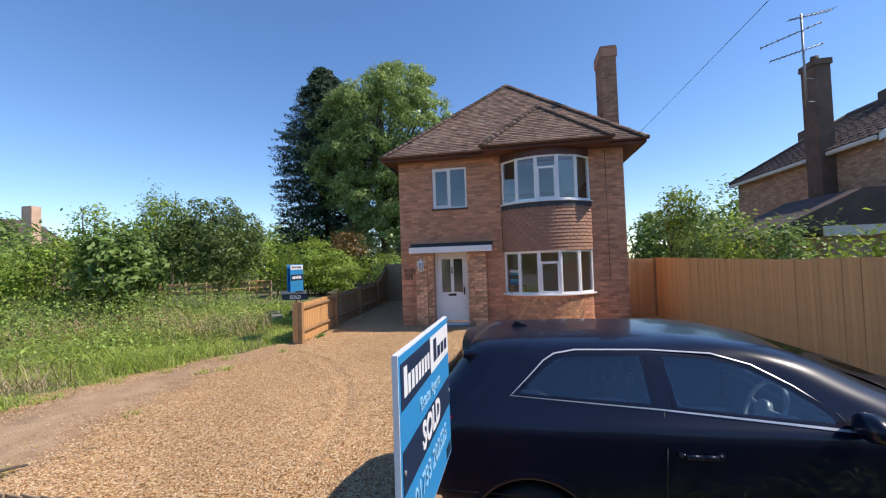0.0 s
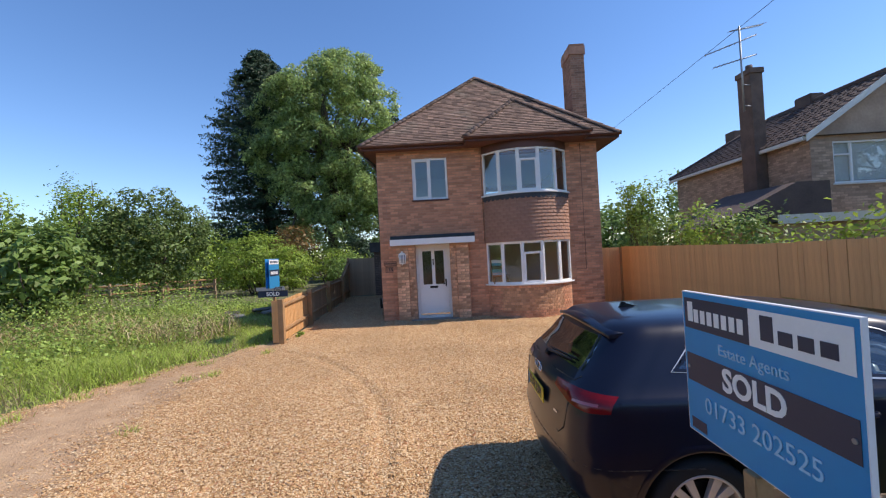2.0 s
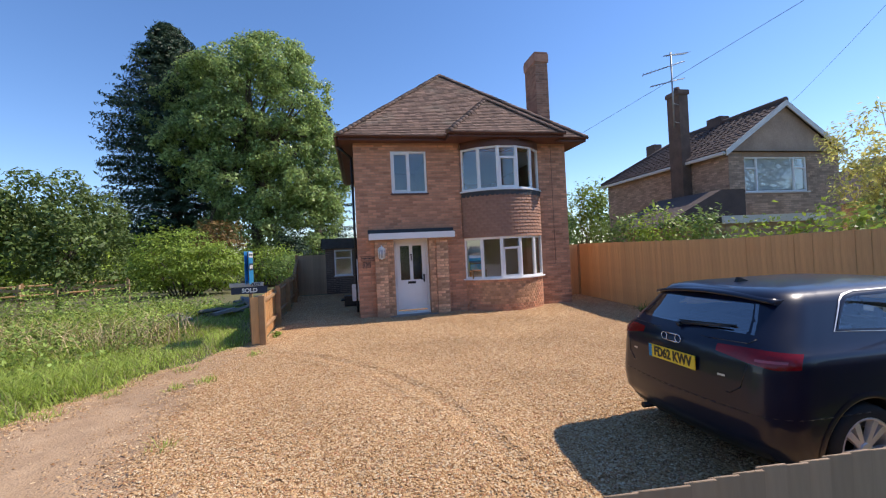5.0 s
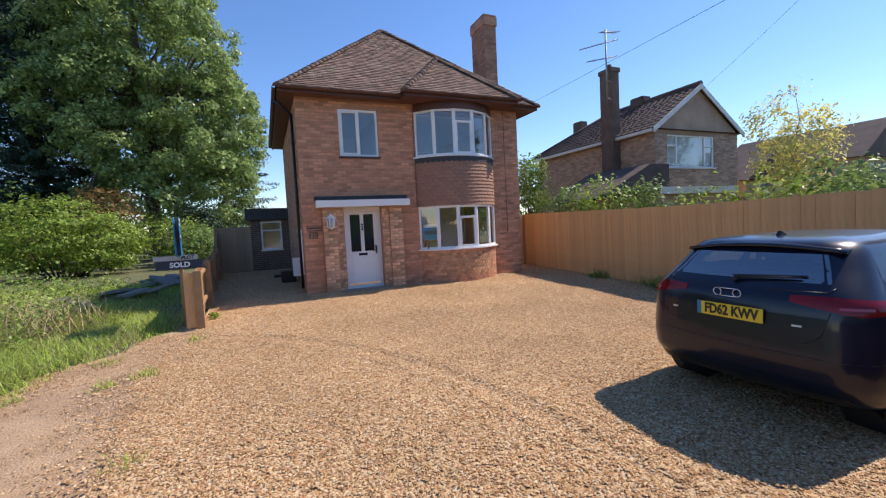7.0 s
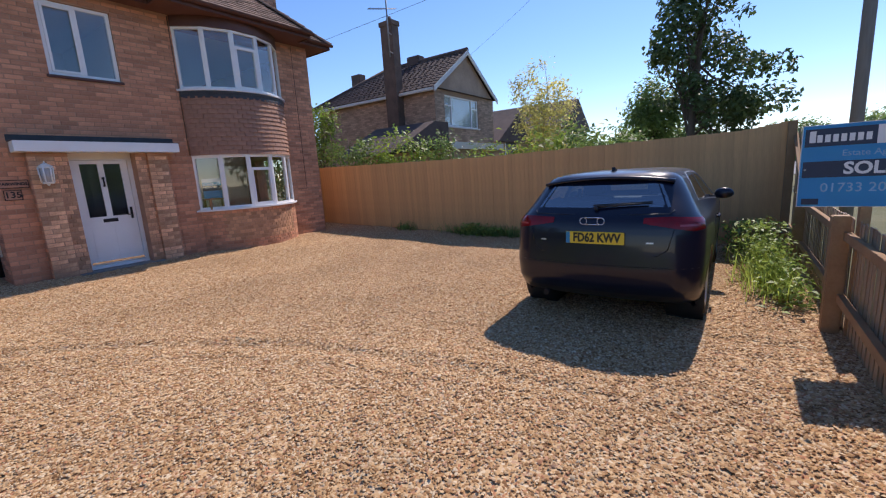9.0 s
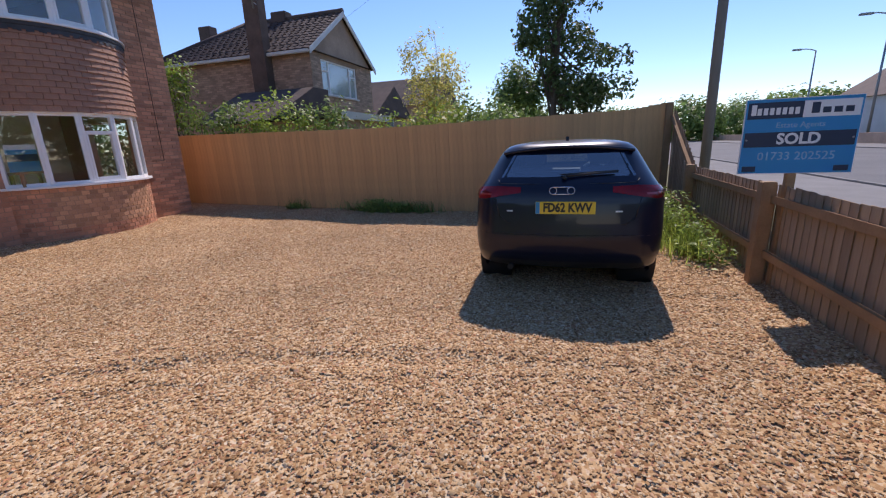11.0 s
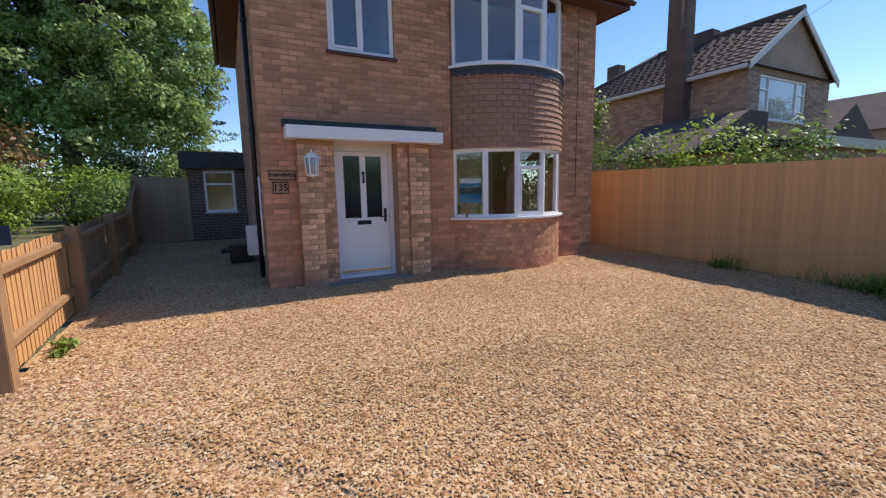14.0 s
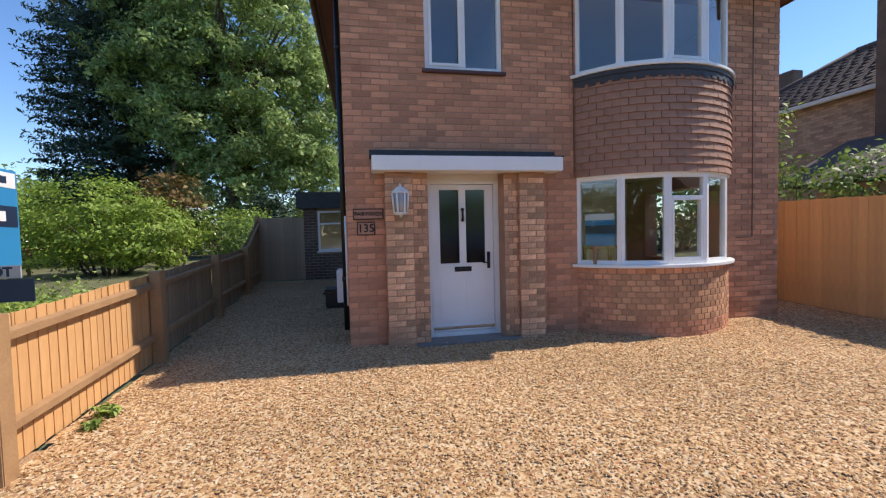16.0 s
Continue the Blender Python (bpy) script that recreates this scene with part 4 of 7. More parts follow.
rows = brick_rows(0, YB - YF, 0.085, ZT, seed=51)
lay_bricks(left_wall, rows, lambda u, z, p: Matrix.Translation((XL - p, YB - u, z)) @ pose(0, 0, 0, 0, 0, -90), M["brick"], M["brick_rest"], lambda u, z: False)

# wall lantern, name and number plaques
lantern = thing("wall_lantern", "white painted wall lantern with glass sides", "lantern", at=(-2.69, 11.58, 1.70))
bm = bmesh.new()
for z0, z1, r0, r1 in ((0.0, 0.03, 0.012, 0.03), (0.03, 0.06, 0.075, 0.085)):
    tube(bm, (0, -0.10, z0), (0, -0.10, z1), r0, r1, 6)
part("base", bm, M["white"], lantern, "", 0.002)
bm = bmesh.new()
for z0, z1, r0, r1 in ((0.28, 0.31, 0.10, 0.10), (0.31, 0.36, 0.10, 0.03), (0.36, 0.40, 0.018, 0.008)):
    tube(bm, (0, -0.10, z0), (0, -0.10, z1), r0, r1, 6)
part("cap", bm, M["white"], lantern, "", 0.002)
for k in range(6):
    a = k * math.pi / 3
    part("bar", tube(bmesh.new(), (0.078 * math.cos(a), -0.10 + 0.078 * math.sin(a), 0.05), (0.093 * math.cos(a), -0.10 + 0.093 * math.sin(a), 0.29), 0.011, 0.011, 6), M["white"], lantern)
part("glass", tube(bmesh.new(), (0, -0.10, 0.06), (0, -0.10, 0.28), 0.068, 0.084, 6), M["sign_grey"], lantern, "pale frosted glass")
part("bracket", boxes((-0.03, 0.03, -0.02, 0, 0.06, 0.26), (-0.012, 0.012, -0.10, 0, 0.30, 0.33)), M["white"], lantern)
for text, x, z, w, h, s in (("FAIRWINDS", -3.065, 1.755, 0.36, 0.13, 0.062), ("135", -3.095, 1.58, 0.21, 0.16, 0.135)):
    pl = thing("house_plaque", "dark bronze house name plaque" if len(text) > 3 else "dark bronze house number plaque", "plaque", at=(x, YF - 0.012, z))
    part("plate", boxes((-w / 2, w / 2, -0.010, 0.006, -h / 2, h / 2)), M["brick_stack"], pl, "", 0.004)
    part("rim", boxes((-w / 2, w / 2, -0.014, -0.009, h / 2 - 0.01, h / 2), (-w / 2, w / 2, -0.014, -0.009, -h / 2, -h / 2 + 0.01), (-w / 2, -w / 2 + 0.01, -0.014, -0.009, -h / 2, h / 2), (w / 2 - 0.01, w / 2, -0.014, -0.009, -h / 2, h / 2)), M["iron"], pl)
    writing("lettering", text, s, pose(0, -0.012, 0, 90), M["black"], pl, bold=0.0022)

# rear side extension with its window
ext = thing("rear_extension", "single-storey brick rear extension with dark flat roof", "extension", at=(0, 0, 0))
ew = part("wall", slab_with_holes(-4.65, XL, 0.2, 2.2, 17.9, 18.1, [(-4.30, -3.58, 1.08, 2.14)]), M["mortar_far"], ext)
# bricks here are darker than those of the house
lay_bricks(ew, brick_rows(-4.65, XL, 0.34, 2.2, [(-4.30, -3.58, 1.05, 2.15)], seed=61), lambda u, z, p: Matrix.Translation((u, 17.9 - p, z)), M["brick"], M["dark_brick"], lambda u, z: False)
part("side", boxes((-4.65, -4.45, 18.1, 21.5, 0.2, 2.2), (-4.65, XL, 21.3, 21.5, 0.2, 2.2)), M["brick_far"], ext)
part("roof", boxes((-4.80, XL + 0.2, 17.75, 21.7, 2.2, 2.62)), M["lead"], ext, "dark grey fascia and flat roof", 0.01)
part("inner_wall", boxes((-4.4, XL, 19.6, 19.7, 0.2, 2.2)), M["room"], ext)
wx = window_frame("window", 0.72, 1.06, [(0.05, 0.67, 0.70, 0.75)], ext, pose(-4.30, 17.91, 1.08))
part("sill", boxes((-4.34, -3.54, 17.86, 17.93, 1.05, 1.08)), M["white"], ext, "white sill")
drain = thing("drain_cover", "dark drain grate by the side wall", "drain", at=(-3.75, 15.8, gz(0, 15.8)))
part("grate", boxes((-0.25, 0.25, -0.3, 0.3, 0.0, 0.03)), M["iron"], drain, "", 0.006)
tub = thing("storage_box", "black plastic box standing by the side wall", "box", at=(-3.62, 14.3, gz(0, 14.3)))
part("tub", boxes((-0.2, 0.2, -0.22, 0.22, 0, 0.3)), M["black"], tub, "", 0.02)
part("lid", boxes((-0.215, 0.215, -0.235, 0.235, 0.3, 0.33)), M["black"], tub, "", 0.01)

# ---------------------------------------------------------------- fences


def fence_run(fence, x, y, dx, dy, length, h0, h1, board_mat, base=0.02, wave=0.0, sharp=False, side=1.0, rails=(), rail_side=-1, pitch=0.1, seed=1, board_name="board", step=0.010):
    """Vertical feather-edge boards along a line, each its own piece; optional rails on one side."""
    r = random.Random(seed)
    ang = math.degrees(math.atan2(dy, dx))
    n = int(length / pitch)
    me = {}
    for i in range(n):
        u = i * pitch
        h = h0 + (h1 - h0) * (i + 0.5) / n
        px, py = x + dx * u, y + dy * u
        key = round(h, 2)
        if key not in me:
            bm = bmesh.new()
            prism(bm, [(0, 0.0), (pitch + 0.02, 0.8 * step * side), (pitch + 0.02, (0.010 + step) * side), (0, (0.010 - 0.5 * step) * side)], 0, key, "z")
            me[key] = mesh_of(board_name, bm, board_mat, 0.0015)
        child(board_name, me[key], fence, Matrix.Translation((px, py, gz(px, py) + base + r.uniform(-wave, wave))) @ pose(0, 0, 0, r.uniform(-0.2, 0.2), r.uniform(-0.12, 0.12), ang))
    for z in rails:
        ex, ey = x + dx * length, y + dy * length
        off = 0.035 * rail_side
        bm = bmesh.new()
        for a0, b0 in ((0, length),):
            zA, zB = (z if z < 0.6 else h0 - 0.12), (z if z < 0.6 else h1 - 0.12)
            gA, gB = gz(x, y), gz(ex, ey)
            v = [bm.verts.new((u_, w_, gA + zA + q if u_ == 0 else gB + zB + q)) for u_ in (0, length) for w_, q in ((off - 0.028, -0.035), (off + 0.028, -0.035), (off + 0.028, 0.035), (off - 0.028, 0.02))]
            for f in ((0, 1, 2, 3), (7, 6, 5, 4), (0, 4, 5, 1), (1, 5, 6, 2), (2, 6, 7, 3), (3, 7, 4, 0)):
                bm.faces.new([v[k] for k in f])
        ob = part("rail", bm, M["rail"], fence, "", 0.003)
        ob.matrix_basis = Matrix.Translation((x, y, 0)) @ pose(0, 0, 0, 0, 0, ang)


def post(fence, x, y, h, w=0.1, turn=0.0, cap=0.0):
    bm = boxes((-w / 2, w / 2, -w / 2, w / 2, -0.05, h))
    ob = part("post", bm, M["rail"], fence, "", 0.006)
    ob.matrix_basis = pose(x, y, gz(x, y), 0, 0, turn)


tall = thing("tall_fence", "tall orange-brown close-board timber fence", "fence")
fence_run(tall, 4.05, 1.62, 0, 1, 11.5, 1.92, 1.72, M["wood"], 0.0, 0.004, side=-1.0, seed=2, step=0.003)
fence_run(tall, 2.98, 13.12, 1, 0, 1.05, 1.70, 1.70, M["wood"], 0.0, 0.004, seed=3)
post(tall, 4.07, 13.14, 1.7, 0.12)
part("gravel_board", boxes((4.055, 4.08, 1.62, 13.1, -0.02, 0.14)), M["rail"], tall)
for i in range(6):
    post(tall, 4.14, 1.7 + i * 2.24, 1.6)
part("rail", boxes((4.075, 4.11, 1.62, 13.1, 0.45, 0.53), (4.075, 4.11, 1.62, 13.1, 1.25, 1.33)), M["rail"], tall)

low = thing("low_front_fence", "low weathered close-board fence along the footway", "fence")
FX = (-2.73, -0.22, 2.29)
for a, b in zip(FX, FX[1:]):
    fence_run(low, a, 1.52, 1, 0, b - a, 0.90, 0.90, M["wood_grey"], 0.0, 0.008, side=-1.0, rails=(0.28, 0.8), rail_side=1, seed=int(a * 10) + 50)
fence_run(low, 2.29, 1.52, 1, 0, 1.76, 0.90, 1.84, M["wood_grey"], 0.0, 0.004, side=-1.0, rails=(0.28, 0.8), rail_side=1, seed=9)
for x in (*FX, 4.0):
    post(low, x, 1.60, 0.78 if x < -2 else 0.94 if x < 3.9 else 1.92, 0.11)

left_fence = thing("low_side_fence", "low timber fence with posts and rails beside the drive", "fence")
LP = [(-5.33, 9.52), (-5.42, 11.75), (-5.53, 14.0), (-5.64, 16.2)]
for k, ((xa, ya), (xb, yb)) in enumerate(zip(LP, LP[1:])):
    ln = math.hypot(xb - xa, yb - ya)
    fence_run(left_fence, xa - 0.07, ya, (xb - xa) / ln, (yb - ya) / ln, ln, 0.98, 0.98, M["wood"] if k == 0 else M["wood_grey"], 0.0, 0.006, side=1.0, rails=(0.28, 0.8), rail_side=-1, seed=70 + k)
fence_run(left_fence, -5.71, 16.2, -0.05, 0.9987, 1.75, 0.98, 1.62, M["wood_grey"], 0.0, 0.004, side=1.0, rails=(0.28, 0.8), rail_side=-1, seed=75)
for x, y in LP:
    post(left_fence, x, y, 1.02, 0.12)
fence_run(left_fence, -5.55, 9.50, 1, 0, 0.22, 0.98, 0.98, M["wood"], seed=78)
gate = thing("side_gate", "closed dark timber side gate", "gate")
fence_run(gate, -5.75, 17.9, 1, 0, 1.1, 1.62, 1.62, M["wood_grey"], 0.03, 0.0, seed=80)
part("rail", boxes((-5.75, -4.65, 17.93, 17.97, 0.7, 0.8), (-5.75, -4.65, 17.93, 17.97, 1.6, 1.7)), M["rail"], gate)
post(gate, -5.8, 17.95, 1.7)

# ---------------------------------------------------------------- parked car
car = thing("car", "dark navy-black three-door hatchback parked on the gravel", "car", at=(-0.76, 3.325, 0.0))
# height, rear end, front end, half width, rear and front corner radius
SHAPE = np.array([(0.17, 0.42, 4.02, 0.78, 0.20, 0.40), (0.27, 0.13, 4.16, 0.855, 0.24, 0.45), (0.40, 0.02, 4.22, 0.876, 0.26, 0.5), (0.55, 0.0, 4.235, 0.888, 0.27, 0.52),
                  (0.68, 0.012, 4.20, 0.889, 0.27, 0.52), (0.80, 0.024, 4.10, 0.884, 0.27, 0.55), (0.885, 0.034, 3.92, 0.882, 0.27, 0.55), (0.95, 0.045, 3.60, 0.878, 0.27, 0.5), (0.99, 0.058, 3.36, 0.864, 0.265, 0.46),
                  (1.03, 0.078, 3.16, 0.828, 0.26, 0.42), (1.08, 0.125, 3.02, 0.795, 0.25, 0.36), (1.20, 0.25, 2.76, 0.728, 0.24, 0.32), (1.30, 0.335, 2.58, 0.672, 0.23, 0.30),
                  (1.36, 0.385, 2.42, 0.63, 0.22, 0.28), (1.395, 0.43, 2.26, 0.575, 0.20, 0.26), (1.415, 0.52, 2.10, 0.50, 0.18, 0.22), (1.428, 0.66, 1.92, 0.40, 0.15, 0.18), (1.436, 0.85, 1.70, 0.26, 0.1, 0.12)])
SEG = (7, 9, 50, 9, 6)


def car_outline(z):
    """Half plan outline at a height, from the rear centre round the +y side to the front centre."""
    xr, xf, w, rr, rf = [np.interp(z, SHAPE[:, 0], SHAPE[:, k]) for k in range(1, 6)]
    pts = []
    yc = w - rr
    bow = 0.08
    xe = xr + bow * (yc / 0.8) ** 2
    for i in range(SEG[0]):
        y = yc * i / SEG[0]
        pts.append((xr + bow * (y / 0.8) ** 2, y))
    for i in range(SEG[1]):
        a = math.pi / 2 * i / SEG[1]
        pts.append((xe + rr * (1 - math.cos(a)), yc + rr * math.sin(a)))
    ycf = w - rf * 0.75
    xs0, xs1 = xe + rr, xf - rf - 0.08
    for i in range(SEG[2]):
        pts.append((xs0 + (xs1 - xs0) * i / SEG[2], w))
    for i in range(SEG[3]):
        a = math.pi / 2 * i / SEG[3]
        pts.append((xs1 + rf * math.sin(a), ycf + rf * 0.75 * math.cos(a)))
    for i in range(SEG[4] + 1):
        y = ycf * (1 - i / SEG[4])
        pts.append((xs1 + rf + 0.08 * (1 - (y / max(ycf, 1e-3)) ** 2), y))
    return [(x, y * (1 - 0.045 * abs((x - 2.0) / 2.1) ** 3)) for x, y in pts]


def car_surf(s, z, lift=0.0):
    """A point of the shell by length along the outline from the rear centre (negative: the -y side) and height."""
    p = car_outline(z)
    side = 1 if s >= 0 else -1
    s = abs(s)
    for a, b in zip(p, p[1:]):
        d = math.hypot(b[0] - a[0], b[1] - a[1])
        if s <= d and d > 0:
            t = s / d
            nx, ny = -(b[1] - a[1]) / d, (b[0] - a[0]) / d
            return Vector((a[0] + (b[0] - a[0]) * t + nx * lift, side * (a[1] + (b[1] - a[1]) * t + ny * lift), z))
        s -= d
    return Vector((p[-1][0], 0, z))


def side_pt(x, z, side, lift=0.0):
    """A point of the shell's flank by length and height."""
    p = car_outline(z)
    for a, b in zip(p[10:], p[11:]):
        if a[0] <= x <= b[0]:
            t = (x - a[0]) / max(b[0] - a[0], 1e-6)
            return Vector((x, side * (a[1] + (b[1] - a[1]) * t + lift), z))
    return Vector((x, side * (p[30][1] + lift), z))


QUARTER = [(0.725, 1.135), (1.51, 1.090), (1.495, 1.362), (1.10, 1.358), (0.985, 1.343), (0.93, 1.315), (0.85, 1.25)]
DOORGLASS = [(1.60, 1.086), (2.41, 1.024), (2.37, 1.08), (2.22, 1.192), (2.04, 1.294), (1.86, 1.346), (1.57, 1.360)]
ZBACK = (1.115, 1.315)


def back_half(z):
    return np.interp(z, ZBACK, (0.60, 0.50))


def inside(poly, x, y):
    c = False
    for (x0, y0), (x1, y1) in zip(poly, poly[1:] + poly[:1]):
        if (y0 > y) != (y1 > y) and x < (x1 - x0) * (y - y0) / (y1 - y0) + x0:
            c = not c
    return c


def shrink(poly, f):
    cx, cy = sum(p[0] for p in poly) / len(poly), sum(p[1] for p in poly) / len(poly)
    return [(cx + (x - cx) * (1 - f / max(abs(x - cx), 0.05)), cy + (y - cy) * (1 - 0.018 / max(abs(y - cy), 0.03))) for x, y in poly]


WHEELS = ((0.80, 0.322), (3.40, 0.322))
zl = sorted(set(list(np.arange(0.17, 1.39, 0.03)) + [0.885, 0.99, 1.395, 1.415, 1.428, 1.436]))
bm = bmesh.new()
grid = []
for z in zl:
    half = car_outline(z)
    loop = half + [(x, -y) for x, y in half[-2:0:-1]]
    grid.append([bm.verts.new((x, y, z)) for x, y in loop])
q_in, d_in = shrink(QUARTER, 0.03), shrink(DOORGLASS, 0.03)
for a, b in zip(grid, grid[1:]):
    for i in range(len(a)):
        j = (i + 1) % len(a)
        c = (a[i].co + a[j].co + b[j].co + b[i].co) / 4
        if any(math.hypot(c.x - wx_, c.z - wz_) < 0.375 for wx_, wz_ in WHEELS) and abs(c.y) > 0.6:
            continue
        if (inside(q_in, c.x, c.z) or inside(d_in, c.x, c.z)) and abs(c.y) > 0.5:
            continue
        if c.x < 0.6 and ZBACK[0] + 0.015 < c.z < ZBACK[1] - 0.015 and abs(c.y) < back_half(c.z) - 0.03:
            continue
        if c.x > 2.05 and 1.10 < c.z < 1.36 and abs(c.y) < 0.5:
            continue
        bm.faces.new((a[i], a[j], b[j], b[i])).smooth = True
bm.faces.new(grid[-1]).smooth = True
bm.faces.new(grid[0][::-1])
bmesh.ops.delete(bm, geom=[v for v in bm.verts if not v.link_faces], context="VERTS")
for v in bm.verts:
    for wx_, wz_ in WHEELS:
        d = math.hypot(v.co.x - wx_, v.co.z - wz_)
        if 0.2 < d < 0.405 and abs(v.co.y) > 0.6 and v.co.z > 0.18:
            k = 0.382 / d
            v.co.x, v.co.z = wx_ + (v.co.x - wx_) * k, wz_ + (v.co.z - wz_) * k
part("body", bm, M["paint_car"], car, "glossy navy-black bodywork")


def patch(rows, material, name, label="", parent=car):
    """A surface through rows of points."""
    bm = bmesh.new()
    vs_ = [[bm.verts.new(p) for p in r] for r in rows]
    for a, b in zip(vs_, vs_[1:]):
        for i in range(len(a) - 1):
            bm.faces.new((a[i], a[i + 1], b[i + 1], b[i])).smooth = True
    return part(name, bm, material, parent, label)


def poly_pane(poly, side, name, material, lift=0.002):
    """A pane that follows the flank inside a polygon."""
    zs = np.linspace(min(p[1] for p in poly), max(p[1] for p in poly), 12)
    rows = []
    for z in zs:
        z = min(max(z, min(p[1] for p in poly) + 1e-4), max(p[1] for p in poly) - 1e-4)
        xs = []
        for (x0, y0), (x1, y1) in zip(poly, poly[1:] + poly[:1]):
            if (y0 > z) != (y1 > z):
                xs.append((x1 - x0) * (z - y0) / (y1 - y0) + x0)
        lo, hi = min(xs), max(xs)
        rows.append([side_pt(lo + (hi - lo) * i / 10, z, side, lift) for i in range(11)])
    return patch(rows, material, name, "dark tinted glass")


def line_on(points, r, material, name, label="", closed=True, parent=car):
    bm = bmesh.new()
    n = len(points)
    for i in range(n if closed else n - 1):
        tube(bm, points[i], points[(i + 1) % n], r, n=6)
    return part(name, bm, material, parent, label)


def dense(poly, step=0.06):
    out = []
    for (x0, y0), (x1, y1) in zip(poly, poly[1:] + poly[:1]):
        k = max(1, int(math.hypot(x1 - x0, y1 - y0) / step))
        out += [(x0 + (x1 - x0) * i / k, y0 + (y1 - y0) * i / k) for i in range(k)]
    return out


for side in (1, -1):
    poly_pane(QUARTER, side, "quarter_window", M["glass_dark"])
    poly_pane(DOORGLASS, side, "door_window", M["glass_dark"])
    for poly in (QUARTER, DOORGLASS):
        rim_ = dense(poly, 0.04)
        ax_, az_ = [(min(p[k] for p in poly), max(p[k] for p in poly)) for k in (0, 1)]
        cx_, cz_, fx_, fz_ = sum(ax_) / 2, sum(az_) / 2, 1 - 0.05 / (ax_[1] - ax_[0]), 1 - 0.03 / (az_[1] - az_[0])
        edge_ = [(cx_ + (x - cx_) * fx_, cz_ + (z - cz_) * fz_) for x, z in rim_]
        patch([[side_pt(x, z, side, 0.0035) for x, z in rim_ + rim_[:1]], [side_pt(x, z, side, 0.0035) for x, z in edge_ + edge_[:1]]], M["paint_car"], "window_seal", "black window edge")
    around = [(0.69, 1.13), (1.54, 1.078), (2.45, 1.006), (2.40, 1.085), (2.24, 1.208), (2.06, 1.312), (1.87, 1.366), (1.53, 1.382), (1.10, 1.381), (0.97, 1.363), (0.90, 1.325), (0.82, 1.25)]
    pts_ = dense(around, 0.04)
    mx_, mz_ = 1.6, 1.19
    inner = [(mx_ + (x - mx_) * 0.991, mz_ + (z - mz_) * (0.968 if z > mz_ else 0.93)) for x, z in pts_]
    patch([[side_pt(x, z, side, 0.007) for x, z in pts_ + pts_[:1]], [side_pt(x, z, side, 0.009) for x, z in inner + inner[:1]]], M["alloy"], "window_trim", "silver window surround")
    patch([[side_pt(x, z, side, 0.004) for x in (1.50, 1.53, 1.56, 1.59)] for z in np.linspace(1.085, 1.36, 8)], M["paint_car"], "pillar", "black pillar")
    line_on([side_pt(x, z, side, 0.0005) for x, z in ((1.545, 1.07), (1.53, 0.9), (1.515, 0.65), (1.53, 0.32), (2.0, 0.27), (2.6, 0.27), (2.70, 0.4), (2.70, 0.7), (2.66, 0.95))], 0.004, M["black"], "door_seam", "", False)
    bm = bmesh.new()
    hp = [side_pt(x, 0.875, side, 0.03 if 1.60 < x < 1.78 else 0.0) for x in (1.58, 1.61, 1.69, 1.77, 1.80)]
    for a, b in zip(hp, hp[1:]):
        tube(bm, a, b, 0.014, n=8)
    part("door_handle", bm, M["paint_car"], car, "dark glossy door handle")
    patch([[side_pt(x, z, side, 0.003) for x in np.linspace(1.2, 3.0, 12)] for z in (0.185, 0.235)], M["trim"], "sill_trim")
    for wx_, wz_ in WHEELS:
        arc = [radians(a) for a in np.linspace(-22, 202, 46)]
        patch([[side_pt(wx_ + q * math.cos(a), max(0.172, wz_ + q * math.sin(a)), side, up) for a in arc] for q, up in ((0.368, -0.02), (0.372, 0.004), (0.385, 0.008), (0.415, 0.0025))], M["paint_car"], "arch_lip", "flared wheel arch lip")
    # rear lamp wraps the corner
    rows = []
    for t in np.linspace(0, 1, 6):
        row = []
        for k in range(15):
            s = 0.40 + 0.54 * k / 14
            lo = np.interp(s, (0.38, 0.62, 0.80, 1.0), (0.985, 0.945, 0.915, 0.93))
            hi = np.interp(s, (0.38, 0.62, 1.0), (1.03, 1.04, 1.015))
            row.append(car_surf(side * s, lo + (hi - lo) * t, 0.006))
        rows.append(row)
    lamp = patch(rows, M["lamp_red"], "rear_lamp", "dark red rear lamp")
    patch([[car_surf(side * s, z, 0.009) for s in np.linspace(0.68, 0.86, 8)] for z in (0.958, 0.975)], M["lamp_clear"], "lamp_strip", "paler lens strip", lamp)
    # mirror
    bm = bmesh.new()
    bmesh.ops.create_uvsphere(bm, u_segments=14, v_segments=10, radius=1.0)
    for v in bm.verts:
        v.co = Vector((2.45 + v.co.x * (0.085 if v.co.x > 0 else 0.05), side * (0.93 + v.co.y * 0.105), 1.06 + v.co.z * 0.072 * (1.0 if v.co.z > 0 else 0.9)))
    for f in bm.faces:
        f.smooth = True
    mirror = part("wing_mirror", bm, M["paint_car"], car, "dark wing mirror")
    part("mirror_arm", tube(bmesh.new(), (2.47, side * 0.78, 1.01), (2.47, side * 0.88, 1.03), 0.03, 0.025), M["trim"], mirror)

